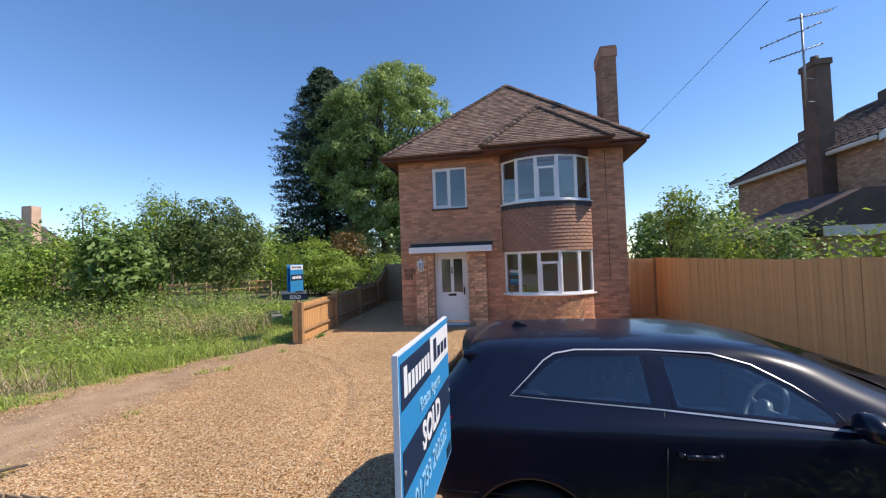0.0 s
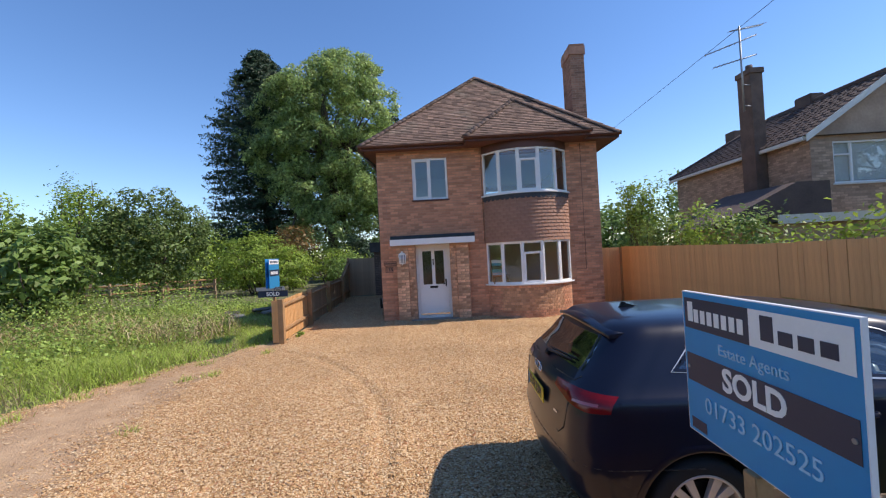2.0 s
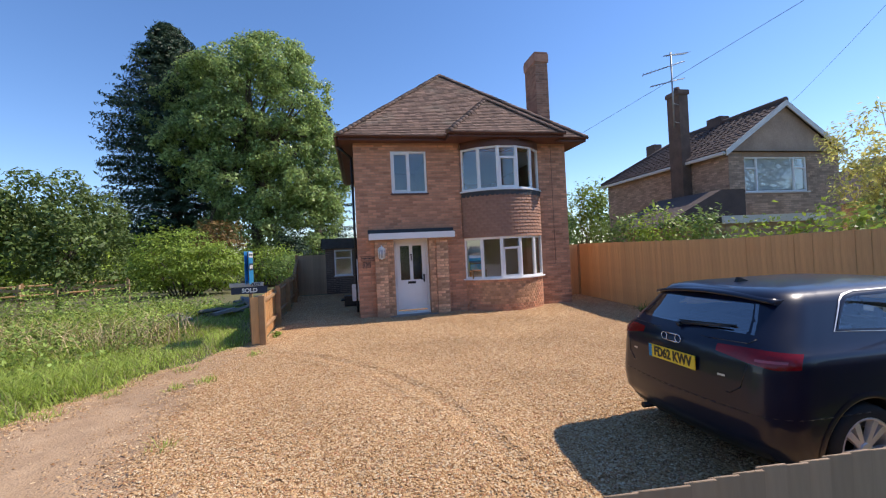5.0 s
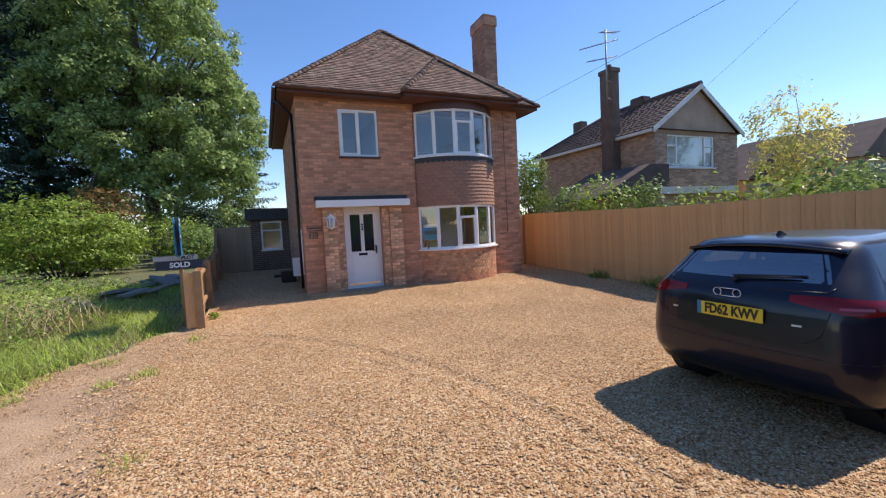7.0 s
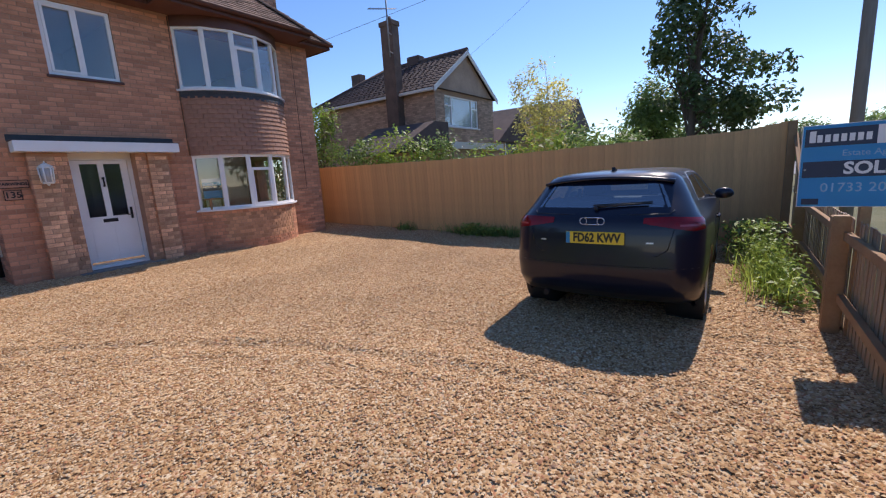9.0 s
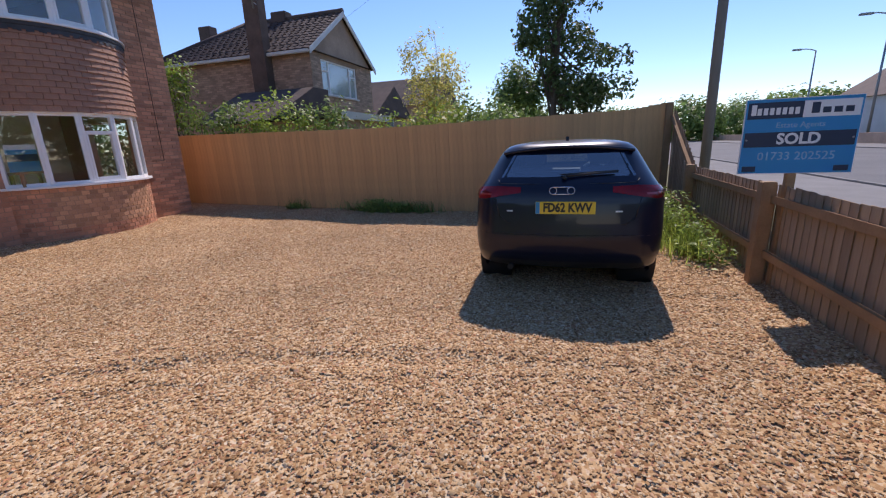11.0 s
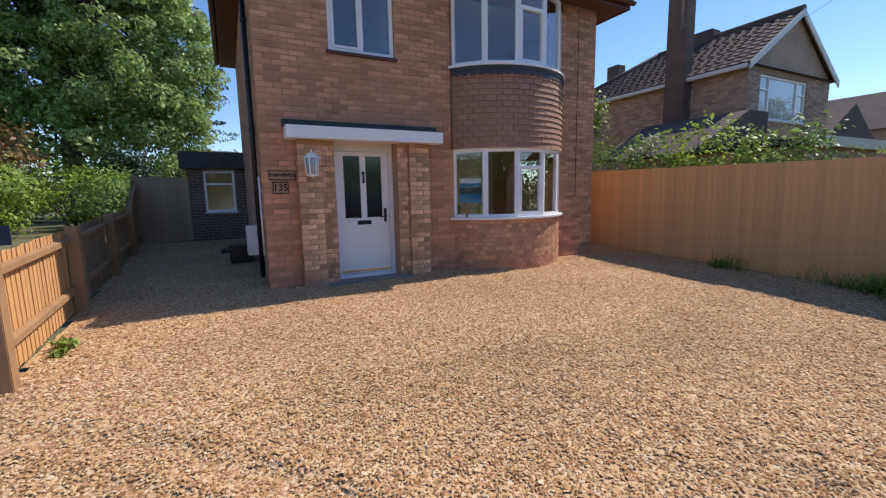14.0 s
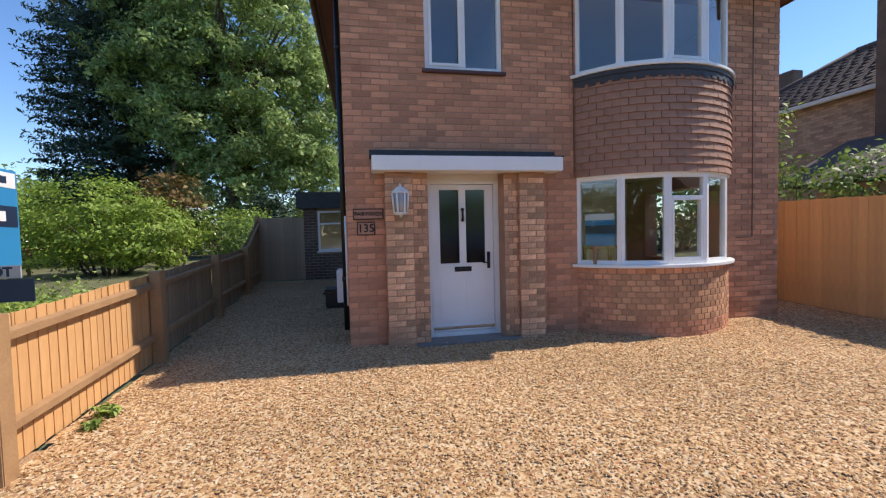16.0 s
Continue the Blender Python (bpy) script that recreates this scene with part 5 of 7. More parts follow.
# tailgate: glass, spoiler, wiper, plate, badge
rows = [[car_surf(t * back_half(z), z, 0.002) for t in np.linspace(-1, 1, 17)] for z in np.linspace(*ZBACK, 8)]
patch(rows, M["glass_rear"], "rear_window", "dark tinted rear window")
bm = bmesh.new()
for k in range(17):
    t = -1 + k / 8
    z0 = 1.392 - 0.05 * t * t - 0.012
    x0 = 0.33 + 0.06 * t * t
    q = [bm.verts.new(p) for p in ((x0, t * 0.60, z0 - 0.012), (x0 + 0.01, t * 0.60, z0 + 0.012), (0.62, t * 0.58, z0 + 0.022), (0.50, t * 0.58, z0 - 0.035))]
    if k:
        for i in range(4):
            bm.faces.new((pq[i], pq[(i + 1) % 4], q[(i + 1) % 4], q[i])).smooth = i in (0, 1)
    else:
        bm.faces.new(q)
    pq = q
bm.faces.new(pq[::-1])
part("spoiler", bm, M["paint_car"], car, "black roof spoiler above the rear window")
bm = bmesh.new()
tube(bm, car_surf(0.02, 1.10, 0.02), car_surf(0.0, 1.12, 0.035), 0.025, 0.02)
tube(bm, car_surf(0.0, 1.125, 0.035), car_surf(-0.42, 1.15, 0.03), 0.013, 0.007)
tube(bm, car_surf(0.05, 1.135, 0.02), car_surf(-0.45, 1.16, 0.018), 0.006)
part("rear_wiper", bm, M["trim"], car, "black rear wiper")
line_on([car_surf(s, z, 0.0015) for s, z in ((-0.63, 1.09), (-0.60, 1.06), (-0.3, 1.055), (0.3, 1.055), (0.60, 1.06), (0.63, 1.09))], 0.004, M["black"], "tailgate_edge", "", False)
line_on([car_surf(s, z, 0.0005) for s, z in ((-0.64, 0.93), (-0.60, 0.76), (-0.52, 0.70), (0.52, 0.70), (0.60, 0.76), (0.64, 0.93))], 0.0045, M["black"], "tailgate_seam", "", False)
line_on([car_surf(s, 0.60, -0.001) for s in np.linspace(-1.5, 1.5, 40)], 0.0035, M["black"], "bumper_seam", "", False)
patch([[car_surf(s, z, 0.004) for s in np.linspace(-0.72, 0.72, 24)] for z in (0.18, 0.22, 0.27, 0.33)], M["trim"], "bumper_valance", "matt black lower bumper")
plate = part("number_plate", boxes((0.010, 0.020, -0.26, 0.26, 0.795, 0.906)), M["plate"], car, "yellow rear number plate", 0.003)
part("plate_band", boxes((0.0085, 0.010, 0.222, 0.258, 0.797, 0.904)), M["sign_blue"], plate, "blue band")
writing("plate_letters", "FD62 KWV", 0.112, pose(0.0085, -0.018, 0.850, 90, 0, -90) @ Matrix.Diagonal((0.78, 1, 1, 1)), M["black"], plate, bold=0.0045)
bm = bmesh.new()
for k in range(4):
    cy = 0.03 + (k - 1.5) * 0.052
    c = car_surf(cy, 1.0, 0.012)
    ring = [Vector((c.x, c.y + 0.032 * math.cos(t * math.pi / 8), 1.0 + 0.032 * math.sin(t * math.pi / 8))) for t in range(16)]
    if k in (0, 3):
        for a, b in zip(ring, ring[1:] + ring[:1]):
            tube(bm, a, b, 0.005, n=5)
c = car_surf(0.03, 1.0, 0.012)
for z in (0.968, 1.032):
    tube(bm, (c.x, 0.03 - 0.078, z), (c.x, 0.03 + 0.078, z), 0.005, n=5)
part("badge", bm, M["chrome"], car, "plain chrome badge")
for s, w in ((0.50, 0.055), (-0.46, 0.06)):
    patch([[car_surf(s + t, z, 0.006) for t in (-w / 2, 0, w / 2)] for z in (0.808, 0.822)], M["alloy"], "model_badge")
part("tailpipe", tube(bmesh.new(), (0.10, 0.50, 0.25), (0.50, 0.50, 0.25), 0.028, 0.028, 16), M["iron"], car, "dark steel tailpipe")
part("aerial", prism(bmesh.new(), [(0.70, 1.42), (0.86, 1.425), (0.735, 1.475)], -0.016, 0.016, "y"), M["black"], car, "shark-fin aerial", 0.004)
# roof seams and windscreen
patch([[Vector((x, y, z + 0.006)) for y in np.linspace(-w_, w_, 9)] for x, z, w_ in ((3.03, 1.075, 0.62), (2.79, 1.205, 0.60), (2.57, 1.305, 0.56), (2.38, 1.372, 0.52))], M["glass_dark"], "windscreen", "windscreen")


def lathe(bm, prof, n=40, axis_y=0.0):
    """A profile of (radius, y) turned round the y axis."""
    rings = [[bm.verts.new((r * math.cos(2 * math.pi * i / n), y, r * math.sin(2 * math.pi * i / n))) for i in range(n)] for r, y in prof]
    for a, b in zip(rings, rings[1:]):
        for i in range(n):
            j = (i + 1) % n
            bm.faces.new((a[i], a[j], b[j], b[i])).smooth = True
    return bm


for wx_, wz_ in WHEELS:
    for side in (1, -1):
        wheel = part("wheel", lathe(bmesh.new(), [(0.225, 0.10), (0.29, 0.105), (0.307, 0.085), (0.312, 0.06), (0.312, -0.08), (0.30, -0.10), (0.225, -0.10)]), M["rubber"], car, "black tyre")
        wheel.matrix_basis = pose(wx_, side * 0.760, wz_, 0, 0, 0 if side > 0 else 180) @ Matrix.Diagonal((1.03, 1, 1.03, 1))
        rim = part("rim", lathe(bmesh.new(), [(0.226, 0.098), (0.218, 0.104), (0.208, 0.098), (0.205, 0.02), (0.20, -0.09)]), M["alloy"], wheel, "silver alloy rim")
        sp = bmesh.new()
        for k in range(10):
            a = 2 * math.pi * k / 10 + (0.10 if k % 2 else -0.10)
            u, v = Vector((math.cos(a), 0, math.sin(a))), Vector((-math.sin(a), 0, math.cos(a)))
            p = [u * 0.045 + v * 0.015, u * 0.045 - v * 0.015, u * 0.212 - v * 0.024, u * 0.212 + v * 0.024]
            lo, hi = [sp.verts.new(q + Vector((0, 0.055, 0))) for q in p], [sp.verts.new(q + Vector((0, 0.082 if i < 2 else 0.097, 0))) for i, q in enumerate(p)]
            sp.faces.new(hi)
            for i in range(4):
                sp.faces.new((lo[i], lo[(i + 1) % 4], hi[(i + 1) % 4], hi[i]))
        part("spokes", sp, M["alloy"], wheel, "ten slim spokes")
        part("hub", tube(bmesh.new(), (0, 0.05, 0), (0, 0.092, 0), 0.06, 0.05, 20), M["alloy"], wheel)
        part("brake_disc", tube(bmesh.new(), (0, 0.0, 0), (0, 0.02, 0), 0.15, 0.15, 24), M["iron"], wheel)
    part("wheel_arch", lathe(bmesh.new(), [(0.387, 0.86), (0.387, 0.55), (0.05, 0.55)], 40), M["trim"], car, "black arch liner").matrix_basis = pose(wx_, 0, wz_)
    part("wheel_arch", lathe(bmesh.new(), [(0.387, -0.86), (0.387, -0.55), (0.05, -0.55)], 40), M["trim"], car, "black arch liner").matrix_basis = pose(wx_, 0, wz_)
# inside
part("cabin_floor", boxes((0.55, 2.9, -0.62, 0.62, 0.30, 0.50), (0.45, 0.62, -0.60, 0.60, 0.5, 1.03)), M["seat"], car)
part("dashboard", boxes((2.45, 2.9, -0.66, 0.66, 0.70, 1.02)), M["trim"], car, "", 0.05)
for y in (-0.36, 0.36):
    seat = part("front_seat", boxes((1.52, 2.02, y - 0.25, y + 0.25, 0.45, 0.66), (1.36, 1.54, y - 0.25, y + 0.25, 0.55, 1.12)), M["seat"], car, "dark cloth seat", 0.05)
    part("headrest", boxes((1.33, 1.42, y - 0.13, y + 0.13, 1.15, 1.30)), M["seat"], seat, "", 0.03)
    part("belt_anchor", boxes((1.42, 1.45, y * 1.55 - 0.02, y * 1.55 + 0.02, 1.05, 1.22)), M["trim"], seat)
part("rear_bench", boxes((0.80, 1.2, -0.58, 0.58, 0.45, 0.62), (0.66, 0.82, -0.58, 0.58, 0.55, 1.12)), M["seat"], car, "", 0.05)
bm = lathe(bmesh.new(), [(0.185 + 0.014 * math.cos(a), 0.014 * math.sin(a)) for a in np.linspace(0, 2 * math.pi, 9)], 28)
for a in (0.1, math.pi - 0.1, -math.pi / 2):
    tube(bm, (0, 0, 0), (0.18 * math.cos(a), 0, 0.18 * math.sin(a)), 0.014)
tube(bm, (0, -0.01, 0), (0, 0.03, 0), 0.06)
part("steering_wheel", bm, M["alloy"], car, "grey steering wheel").matrix_basis = pose(2.28, -0.36, 0.95, 25, 0, 90)

# ---------------------------------------------------------------- plants and loose ground cover


def fast(name, verts, faces, material, parent=None, kind="", smooth=False):
    """A mesh from arrays of points and equal-sided faces."""
    me = bpy.data.meshes.new(name)
    n, k = faces.shape
    me.vertices.add(len(verts))
    me.vertices.foreach_set("co", verts.astype(np.float32).ravel())
    me.loops.add(n * k)
    me.loops.foreach_set("vertex_index", faces.astype(np.int32).ravel())
    me.polygons.add(n)
    me.polygons.foreach_set("loop_start", np.arange(0, n * k, k, dtype=np.int32))
    me.polygons.foreach_set("loop_total", np.full(n, k, dtype=np.int32))
    if smooth:
        me.polygons.foreach_set("use_smooth", np.ones(n, dtype=bool))
    me.update(calc_edges=True)
    me.materials.append(material)
    ob = new(name, me)
    ob.parent = parent
    return tagged(ob, kind=kind)


def unit(v):
    return v / np.maximum(np.linalg.norm(v, axis=1, keepdims=True), 1e-9)


def leaf_arrays(P, N, size, r, ratio=0.55, jitter=0.35):
    """Folded leaves (two quads' worth as one kite) at points P with normals N."""
    n = len(P)
    T = unit(np.cross(N, r.normal(size=(n, 3))))
    B = np.cross(N, T)
    s = (size * (1 + jitter * r.normal(size=n)).clip(0.4, 1.9))[:, None]
    V = np.stack([P - T * s * 0.5, P + B * s * 0.5 * ratio + N * s * 0.08, P + T * s * 0.5 - N * s * 0.12, P - B * s * 0.5 * ratio + N * s * 0.08], 1).reshape(-1, 3)
    F = np.arange(4 * n).reshape(n, 4)
    return V, F


def crown_points(blobs, clumps, per, sigma, r, shell=0.55, flat=1.0):
    """Leaf points in clumps through a set of ellipsoids (centre, radii), thicker to the outside."""
    w = np.array([b[3] * b[4] * b[5] for b in blobs])
    pick = r.choice(len(blobs), clumps, p=w / w.sum())
    B = np.array(blobs)[pick]
    D = unit(r.normal(size=(clumps, 3)))
    rad = shell + (1 - shell) * r.random(clumps) ** 0.5
    rad *= 1 + 0.10 * r.normal(size=clumps)
    Cc = B[:, :3] + D * rad[:, None] * B[:, 3:6]
    k = r.poisson(per, clumps).clip(4)
    idx = np.repeat(np.arange(clumps), k)
    off = r.normal(size=(len(idx), 3)) * sigma
    off[:, 2] *= flat
    P = Cc[idx] + off
    N = unit(D[idx] * 0.8 + r.normal(size=(len(idx), 3)) * 0.5 + np.array([0, 0, 0.6]))
    return P, N, Cc


def crown_lobes(blobs, lobes, per, size, r, low=0.55):
    """Leaf points on rounded boughs that stand out from a set of ellipsoids, with gaps between them."""
    w = np.array([b[3] * b[4] + b[4] * b[5] + b[3] * b[5] for b in blobs])
    B = np.array(blobs)[r.choice(len(blobs), lobes, p=w / w.sum())]
    D = unit(r.normal(size=(lobes, 3)) + np.array([0, 0, 0.15]))
    Cc = B[:, :3] + D * (low + (1 - low) * r.random((lobes, 1)) ** 0.5) * B[:, 3:6]
    R = size * r.uniform(0.6, 1.35, lobes)
    k = r.poisson(per * (R / size) ** 2)
    idx = np.repeat(np.arange(lobes), k)
    d = unit(r.normal(size=(len(idx), 3)) + 0.35 * D[idx])
    rad = R[idx] * (0.45 + 0.6 * r.random(len(idx)) ** 0.6) * (1 + 0.12 * r.normal(size=len(idx)))
    P = Cc[idx] + d * rad[:, None] * np.array([1.0, 1.0, 0.72])
    N = unit(d * 0.7 + r.normal(size=d.shape) * 0.55 + np.array([0, 0, 0.45]))
    return P, N, Cc


def limb(bm, a, b, r0, r1, r, bends=3, wob=0.12):
    """A bent tapering branch."""
    a, b = Vector(a), Vector(b)
    prev, d = a, (b - a).length
    for i in range(1, bends + 1):
        t = i / bends
        q = a.lerp(b, t) + (Vector(r.normal(size=3)) * wob * d * 0.3 if i < bends else Vector((0, 0, 0))) + Vector((0, 0, 0.06 * d * math.sin(math.pi * t)))
        tube(bm, prev, q, r0 + (r1 - r0) * (i - 1) / bends, r0 + (r1 - r0) * t, 7, caps=False)
        prev = q


def tree(name, label, at, trunk_r, fork, blobs, clumps, per, sigma, leaf, material, seed, category="tree", limbs=16, shell=0.5, flat=1.0, ratio=0.55, bark="bark", group="", lobe=0.0):
    """Trunk, limbs that reach into the crown, and a crown of many leaves in clumps."""
    r = np.random.default_rng(seed)
    g0 = gz(at[0], at[1])
    t = thing(name, label, category, group, (at[0], at[1], g0 - 0.05))
    P, N, Cc = crown_lobes(blobs, clumps, per, lobe, r, shell) if lobe else crown_points(blobs, clumps, per, sigma, r, shell, flat)
    bm = bmesh.new()
    top = max(b[2] + 0.55 * b[5] for b in blobs)
    lean = Vector((r.normal() * 0.15, r.normal() * 0.15, 0))
    if fork > 0:
        limb(bm, (0, 0, 0), lean + Vector((0, 0, fork)), trunk_r, trunk_r * 0.8, r, 3, 0.03)
        limb(bm, lean + Vector((0, 0, fork)), lean * 2 + Vector((0, 0, top)), trunk_r * 0.75, trunk_r * 0.15, r, 4, 0.05)
    for c in Cc[r.choice(len(Cc), min(limbs, len(Cc)), replace=False)]:
        z0 = fork + (top - fork) * r.random() * 0.6 if fork > 0 else 0.0
        st = Vector((0, 0, 0)) + lean * (z0 / max(top, 0.1)) + Vector((0, 0, z0)) if fork > 0 else Vector((c[0] * 0.25 + r.normal() * 0.1, c[1] * 0.25 + r.normal() * 0.1, 0))
        limb(bm, st, c, trunk_r * (0.32 if fork > 0 else 0.8), trunk_r * 0.06, r)
    part("trunk" if fork > 0 else "stem", bm, M[bark], t)
    V, F = leaf_arrays(P, N, leaf, r, ratio)
    fast("crown", V, F, material, t, "stuff")
    return t


tree("broadleaf_tree", "tall broadleaf tree in full leaf with ivy-dark trunk", (-10.5, 33.0), 0.45, 4.5,
     [(0.3, 0, 13.2, 5.2, 4.4, 5.0), (-2.2, -0.5, 9.5, 3.8, 3.6, 4.2), (2.9, -0.4, 8.6, 3.4, 3.4, 4.0), (-0.2, -0.6, 6.5, 3.8, 3.2, 3.2), (4.9, 0.3, 8.2, 2.3, 2.0, 4.4), (-4.3, -0.3, 12.0, 2.4, 2.2, 3.4), (1.6, 0, 16.4, 2.4, 2.2, 2.2), (-2.0, 0, 15.2, 2.2, 2.2, 2.4), (-0.6, -0.9, 4.2, 3.4, 2.6, 2.0), (3.6, 0, 4.8, 2.2, 2.0, 2.4)],
     600, 185, 0.30, 0.21, M["leaf_big"], 11, limbs=60, shell=0.35, lobe=0.72)
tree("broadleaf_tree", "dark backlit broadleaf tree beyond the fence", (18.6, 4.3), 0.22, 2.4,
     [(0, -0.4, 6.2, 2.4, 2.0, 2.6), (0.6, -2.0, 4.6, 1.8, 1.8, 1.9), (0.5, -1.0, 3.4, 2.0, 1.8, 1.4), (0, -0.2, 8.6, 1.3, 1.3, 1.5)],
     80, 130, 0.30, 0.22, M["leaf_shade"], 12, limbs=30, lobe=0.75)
tree("broadleaf_tree", "small rounded green tree beyond the fence", (23.0, 6.4), 0.12, 1.6, [(0, 0, 3.9, 1.5, 1.5, 2.0)], 170, 36, 0.28, 0.2, M["leaf_mid"], 13, limbs=10, shell=0.3)
tree("yellow_tree", "yellow-leaved ornamental tree behind the fence", (8.4, 7.35), 0.03, 0.9,
     [(0, 0, 3.2, 0.9, 0.9, 0.9), (0.4, -0.5, 3.9, 0.4, 0.4, 0.8), (-0.5, 0.4, 3.8, 0.4, 0.4, 0.8), (0, 0, 2.2, 0.8, 0.9, 0.7), (0.1, 0.2, 4.4, 0.3, 0.3, 0.6)], 190, 26, 0.11, 0.10, M["leaf_yellow"], 14, limbs=34, shell=0.3, ratio=0.4, bark="straw")


def conifer(name, label, at, height, radius, seed, n=1250):
    """A dense dark evergreen with ragged drooping sprays."""
    r = np.random.default_rng(seed)
    t = thing(name, label, "tree", "", (at[0], at[1], gz(*at) - 0.05))
    bm = bmesh.new()
    limb(bm, (0, 0, 0), (0, 0, height * 0.97), 0.4, 0.03, r, 6, 0.01)
    P, N = [], []
    for i in range(n):
        f = (i + r.random()) / n
        z = height * (0.06 + 0.94 * f)
        env = radius * (min(1.0, (1.02 - f) * 2.4) ** 0.68) * (0.90 + 0.14 * r.random())
        a = r.random() * 2 * math.pi
        L = env * (0.84 + 0.20 * r.random())
        tip = np.array([math.cos(a) * L, math.sin(a) * L, z + 0.35 * L * (0.3 - r.random())])
        root = np.array([0, 0, z - 0.2])
        if i % 4 == 0:
            limb(bm, root, tip * np.array([0.9, 0.9, 1]), 0.05, 0.01, r, 2, 0.03)
        k = 64
        s = r.random(k) ** 0.6
        pts = root + (tip - root) * s[:, None] + r.normal(size=(k, 3)) * np.array([0.19, 0.19, 0.11]) * (1.15 - 0.6 * s[:, None])
        P.append(pts)
        d = np.array([math.cos(a), math.sin(a), 0.5])
        N.append(unit(d + r.normal(size=(k, 3)) * 0.6))
    part("trunk", bm, M["bark"], t)
    V, F = leaf_arrays(np.concatenate(P), np.concatenate(N), 0.25, r, 0.30)
    fast("crown", V, F, M["leaf_dark"], t, "stuff")


conifer("conifer", "tall dense dark evergreen conifer", (-16.8, 35.0), 19.8, 4.7, 21)
conifer("conifer", "dark pine behind the house side passage", (-6.8, 40.0), 16.0, 4.0, 22, 330)

# shrubs over the rough plot
SH = [("leaf_round", "rounded dense green small tree on the rough plot", (-13.4, 16.6), [(0, 0, 3.0, 1.9, 1.9, 1.8), (1.0, -0.3, 2.5, 1.4, 1.4, 1.5), (-0.8, 0, 2.5, 1.3, 1.4, 1.5)], 150, 130, 0.2, 0.12, 1.2),
      ("leaf_fresh", "spreading fresh-green hazel shrub beside the fence", (-11.6, 22.4), [(0, 0, 1.75, 2.3, 1.9, 1.5), (1.4, -0.4, 1.3, 1.4, 1.4, 1.1), (-1.4, 0, 1.2, 1.3, 1.4, 1.0)], 300, 40, 0.21, 0.125, 0.0),
      ("leaf_bronze", "bronze-leaved shrub under the tall trees", (-11.2, 26.0), [(0, 0, 2.9, 1.3, 1.0, 1.0)], 45, 34, 0.25, 0.16, 0.0),
      ("leaf_mid", "large-leaved laurel bush on the rough plot", (-13.9, 12.3), [(0, 0, 1.9, 1.25, 1.2, 1.5)], 95, 34, 0.2, 0.21, 0.0),
      ("leaf_fresh", "airy light-green sapling on the rough plot", (-15.6, 15.6), [(0, 0, 3.0, 0.9, 0.9, 2.1), (0.7, 0, 4.4, 0.4, 0.4, 0.9), (-0.5, 0, 4.0, 0.5, 0.5, 1.0)], 110, 24, 0.2, 0.12, 1.0),
      ("leaf_fresh", "airy light-green sapling on the rough plot", (-18.2, 15.0), [(0, 0, 2.6, 1.3, 1.2, 1.9), (0.4, 0, 4.2, 0.5, 0.5, 0.9)], 120, 26, 0.22, 0.13, 1.0),
      ("leaf_mid", "grey-green young tree behind the rounded one", (-20.8, 21.8), [(0, 0, 4.0, 1.2, 1.2, 2.3), (-0.8, 0, 6.0, 0.5, 0.5, 1.2), (0.8, 0, 5.2, 0.5, 0.5, 1.0)], 120, 22, 0.24, 0.15, 1.4),
      ("leaf_fresh", "green thicket at the edge of the rough plot", (-19.5, 11.5), [(0, 0, 1.7, 2.4, 1.8, 1.6), (-2.5, 1.0, 1.9, 2.0, 1.6, 1.6)], 200, 38, 0.24, 0.15, 0.0),
      ("leaf_fresh", "fresh green shrub at the plot edge", (-17.2, 12.8), [(0, 0, 1.8, 1.2, 1.2, 1.7)], 110, 34, 0.2, 0.13, 0.0),
      ("leaf_fresh", "low sunlit shrub under the tall tree", (-8.6, 25.5), [(0, 0, 1.3, 1.6, 1.2, 1.1), (1.2, 1.0, 1.0, 1.1, 1.0, 0.9)], 130, 34, 0.2, 0.14, 0.0),
      ("leaf_dark", "dark rounded evergreen shrub behind the side fence", (-7.6, 28.0), [(0, 0, 1.8, 1.3, 1.2, 1.5)], 140, 36, 0.2, 0.14, 0.0),
      ("leaf_mid", "dark green shrubs by the side passage", (-6.9, 23.0), [(0, 0, 1.0, 1.0, 1.3, 0.9)], 90, 34, 0.18, 0.12, 0.0),
      ("leaf_fresh", "far green thicket behind the rough plot", (-21.0, 27.0), [(0, 0, 2.4, 4.0, 2.0, 2.4), (5.0, 2.0, 2.0, 3.0, 2.0, 2.0)], 260, 36, 0.36, 0.22, 0.0),
      ("leaf_mid", "green thicket under the far trees", (-9.0, 39.0), [(0, 0, 1.6, 6.5, 2.0, 1.9), (-7, 0, 1.6, 4.0, 2.0, 1.8)], 260, 34, 0.34, 0.2, 0.0),
      ("leaf_mid", "distant shrubs beyond the house", (11.5, 24.0), [(0, 0, 2.6, 3.4, 2.0, 2.6), (4.0, 1.0, 2.6, 2.0, 2.0, 2.8)], 220, 36, 0.34, 0.22, 0.0)]
for i, (mt, lb, at, blobs, cl, per, sg, lf, fk) in enumerate(SH):
    tree("shrub" if fk == 0 else "small_tree", lb, at, 0.05 if fk == 0 else 0.09, fk, blobs, cl, per, sg, lf, M[mt], 40 + i, "shrub" if fk == 0 else "tree", limbs=22, shell=0.45, flat=0.4 if "hazel" in lb else 0.85, lobe=0.42 if "rounded dense" in lb else 0.0)

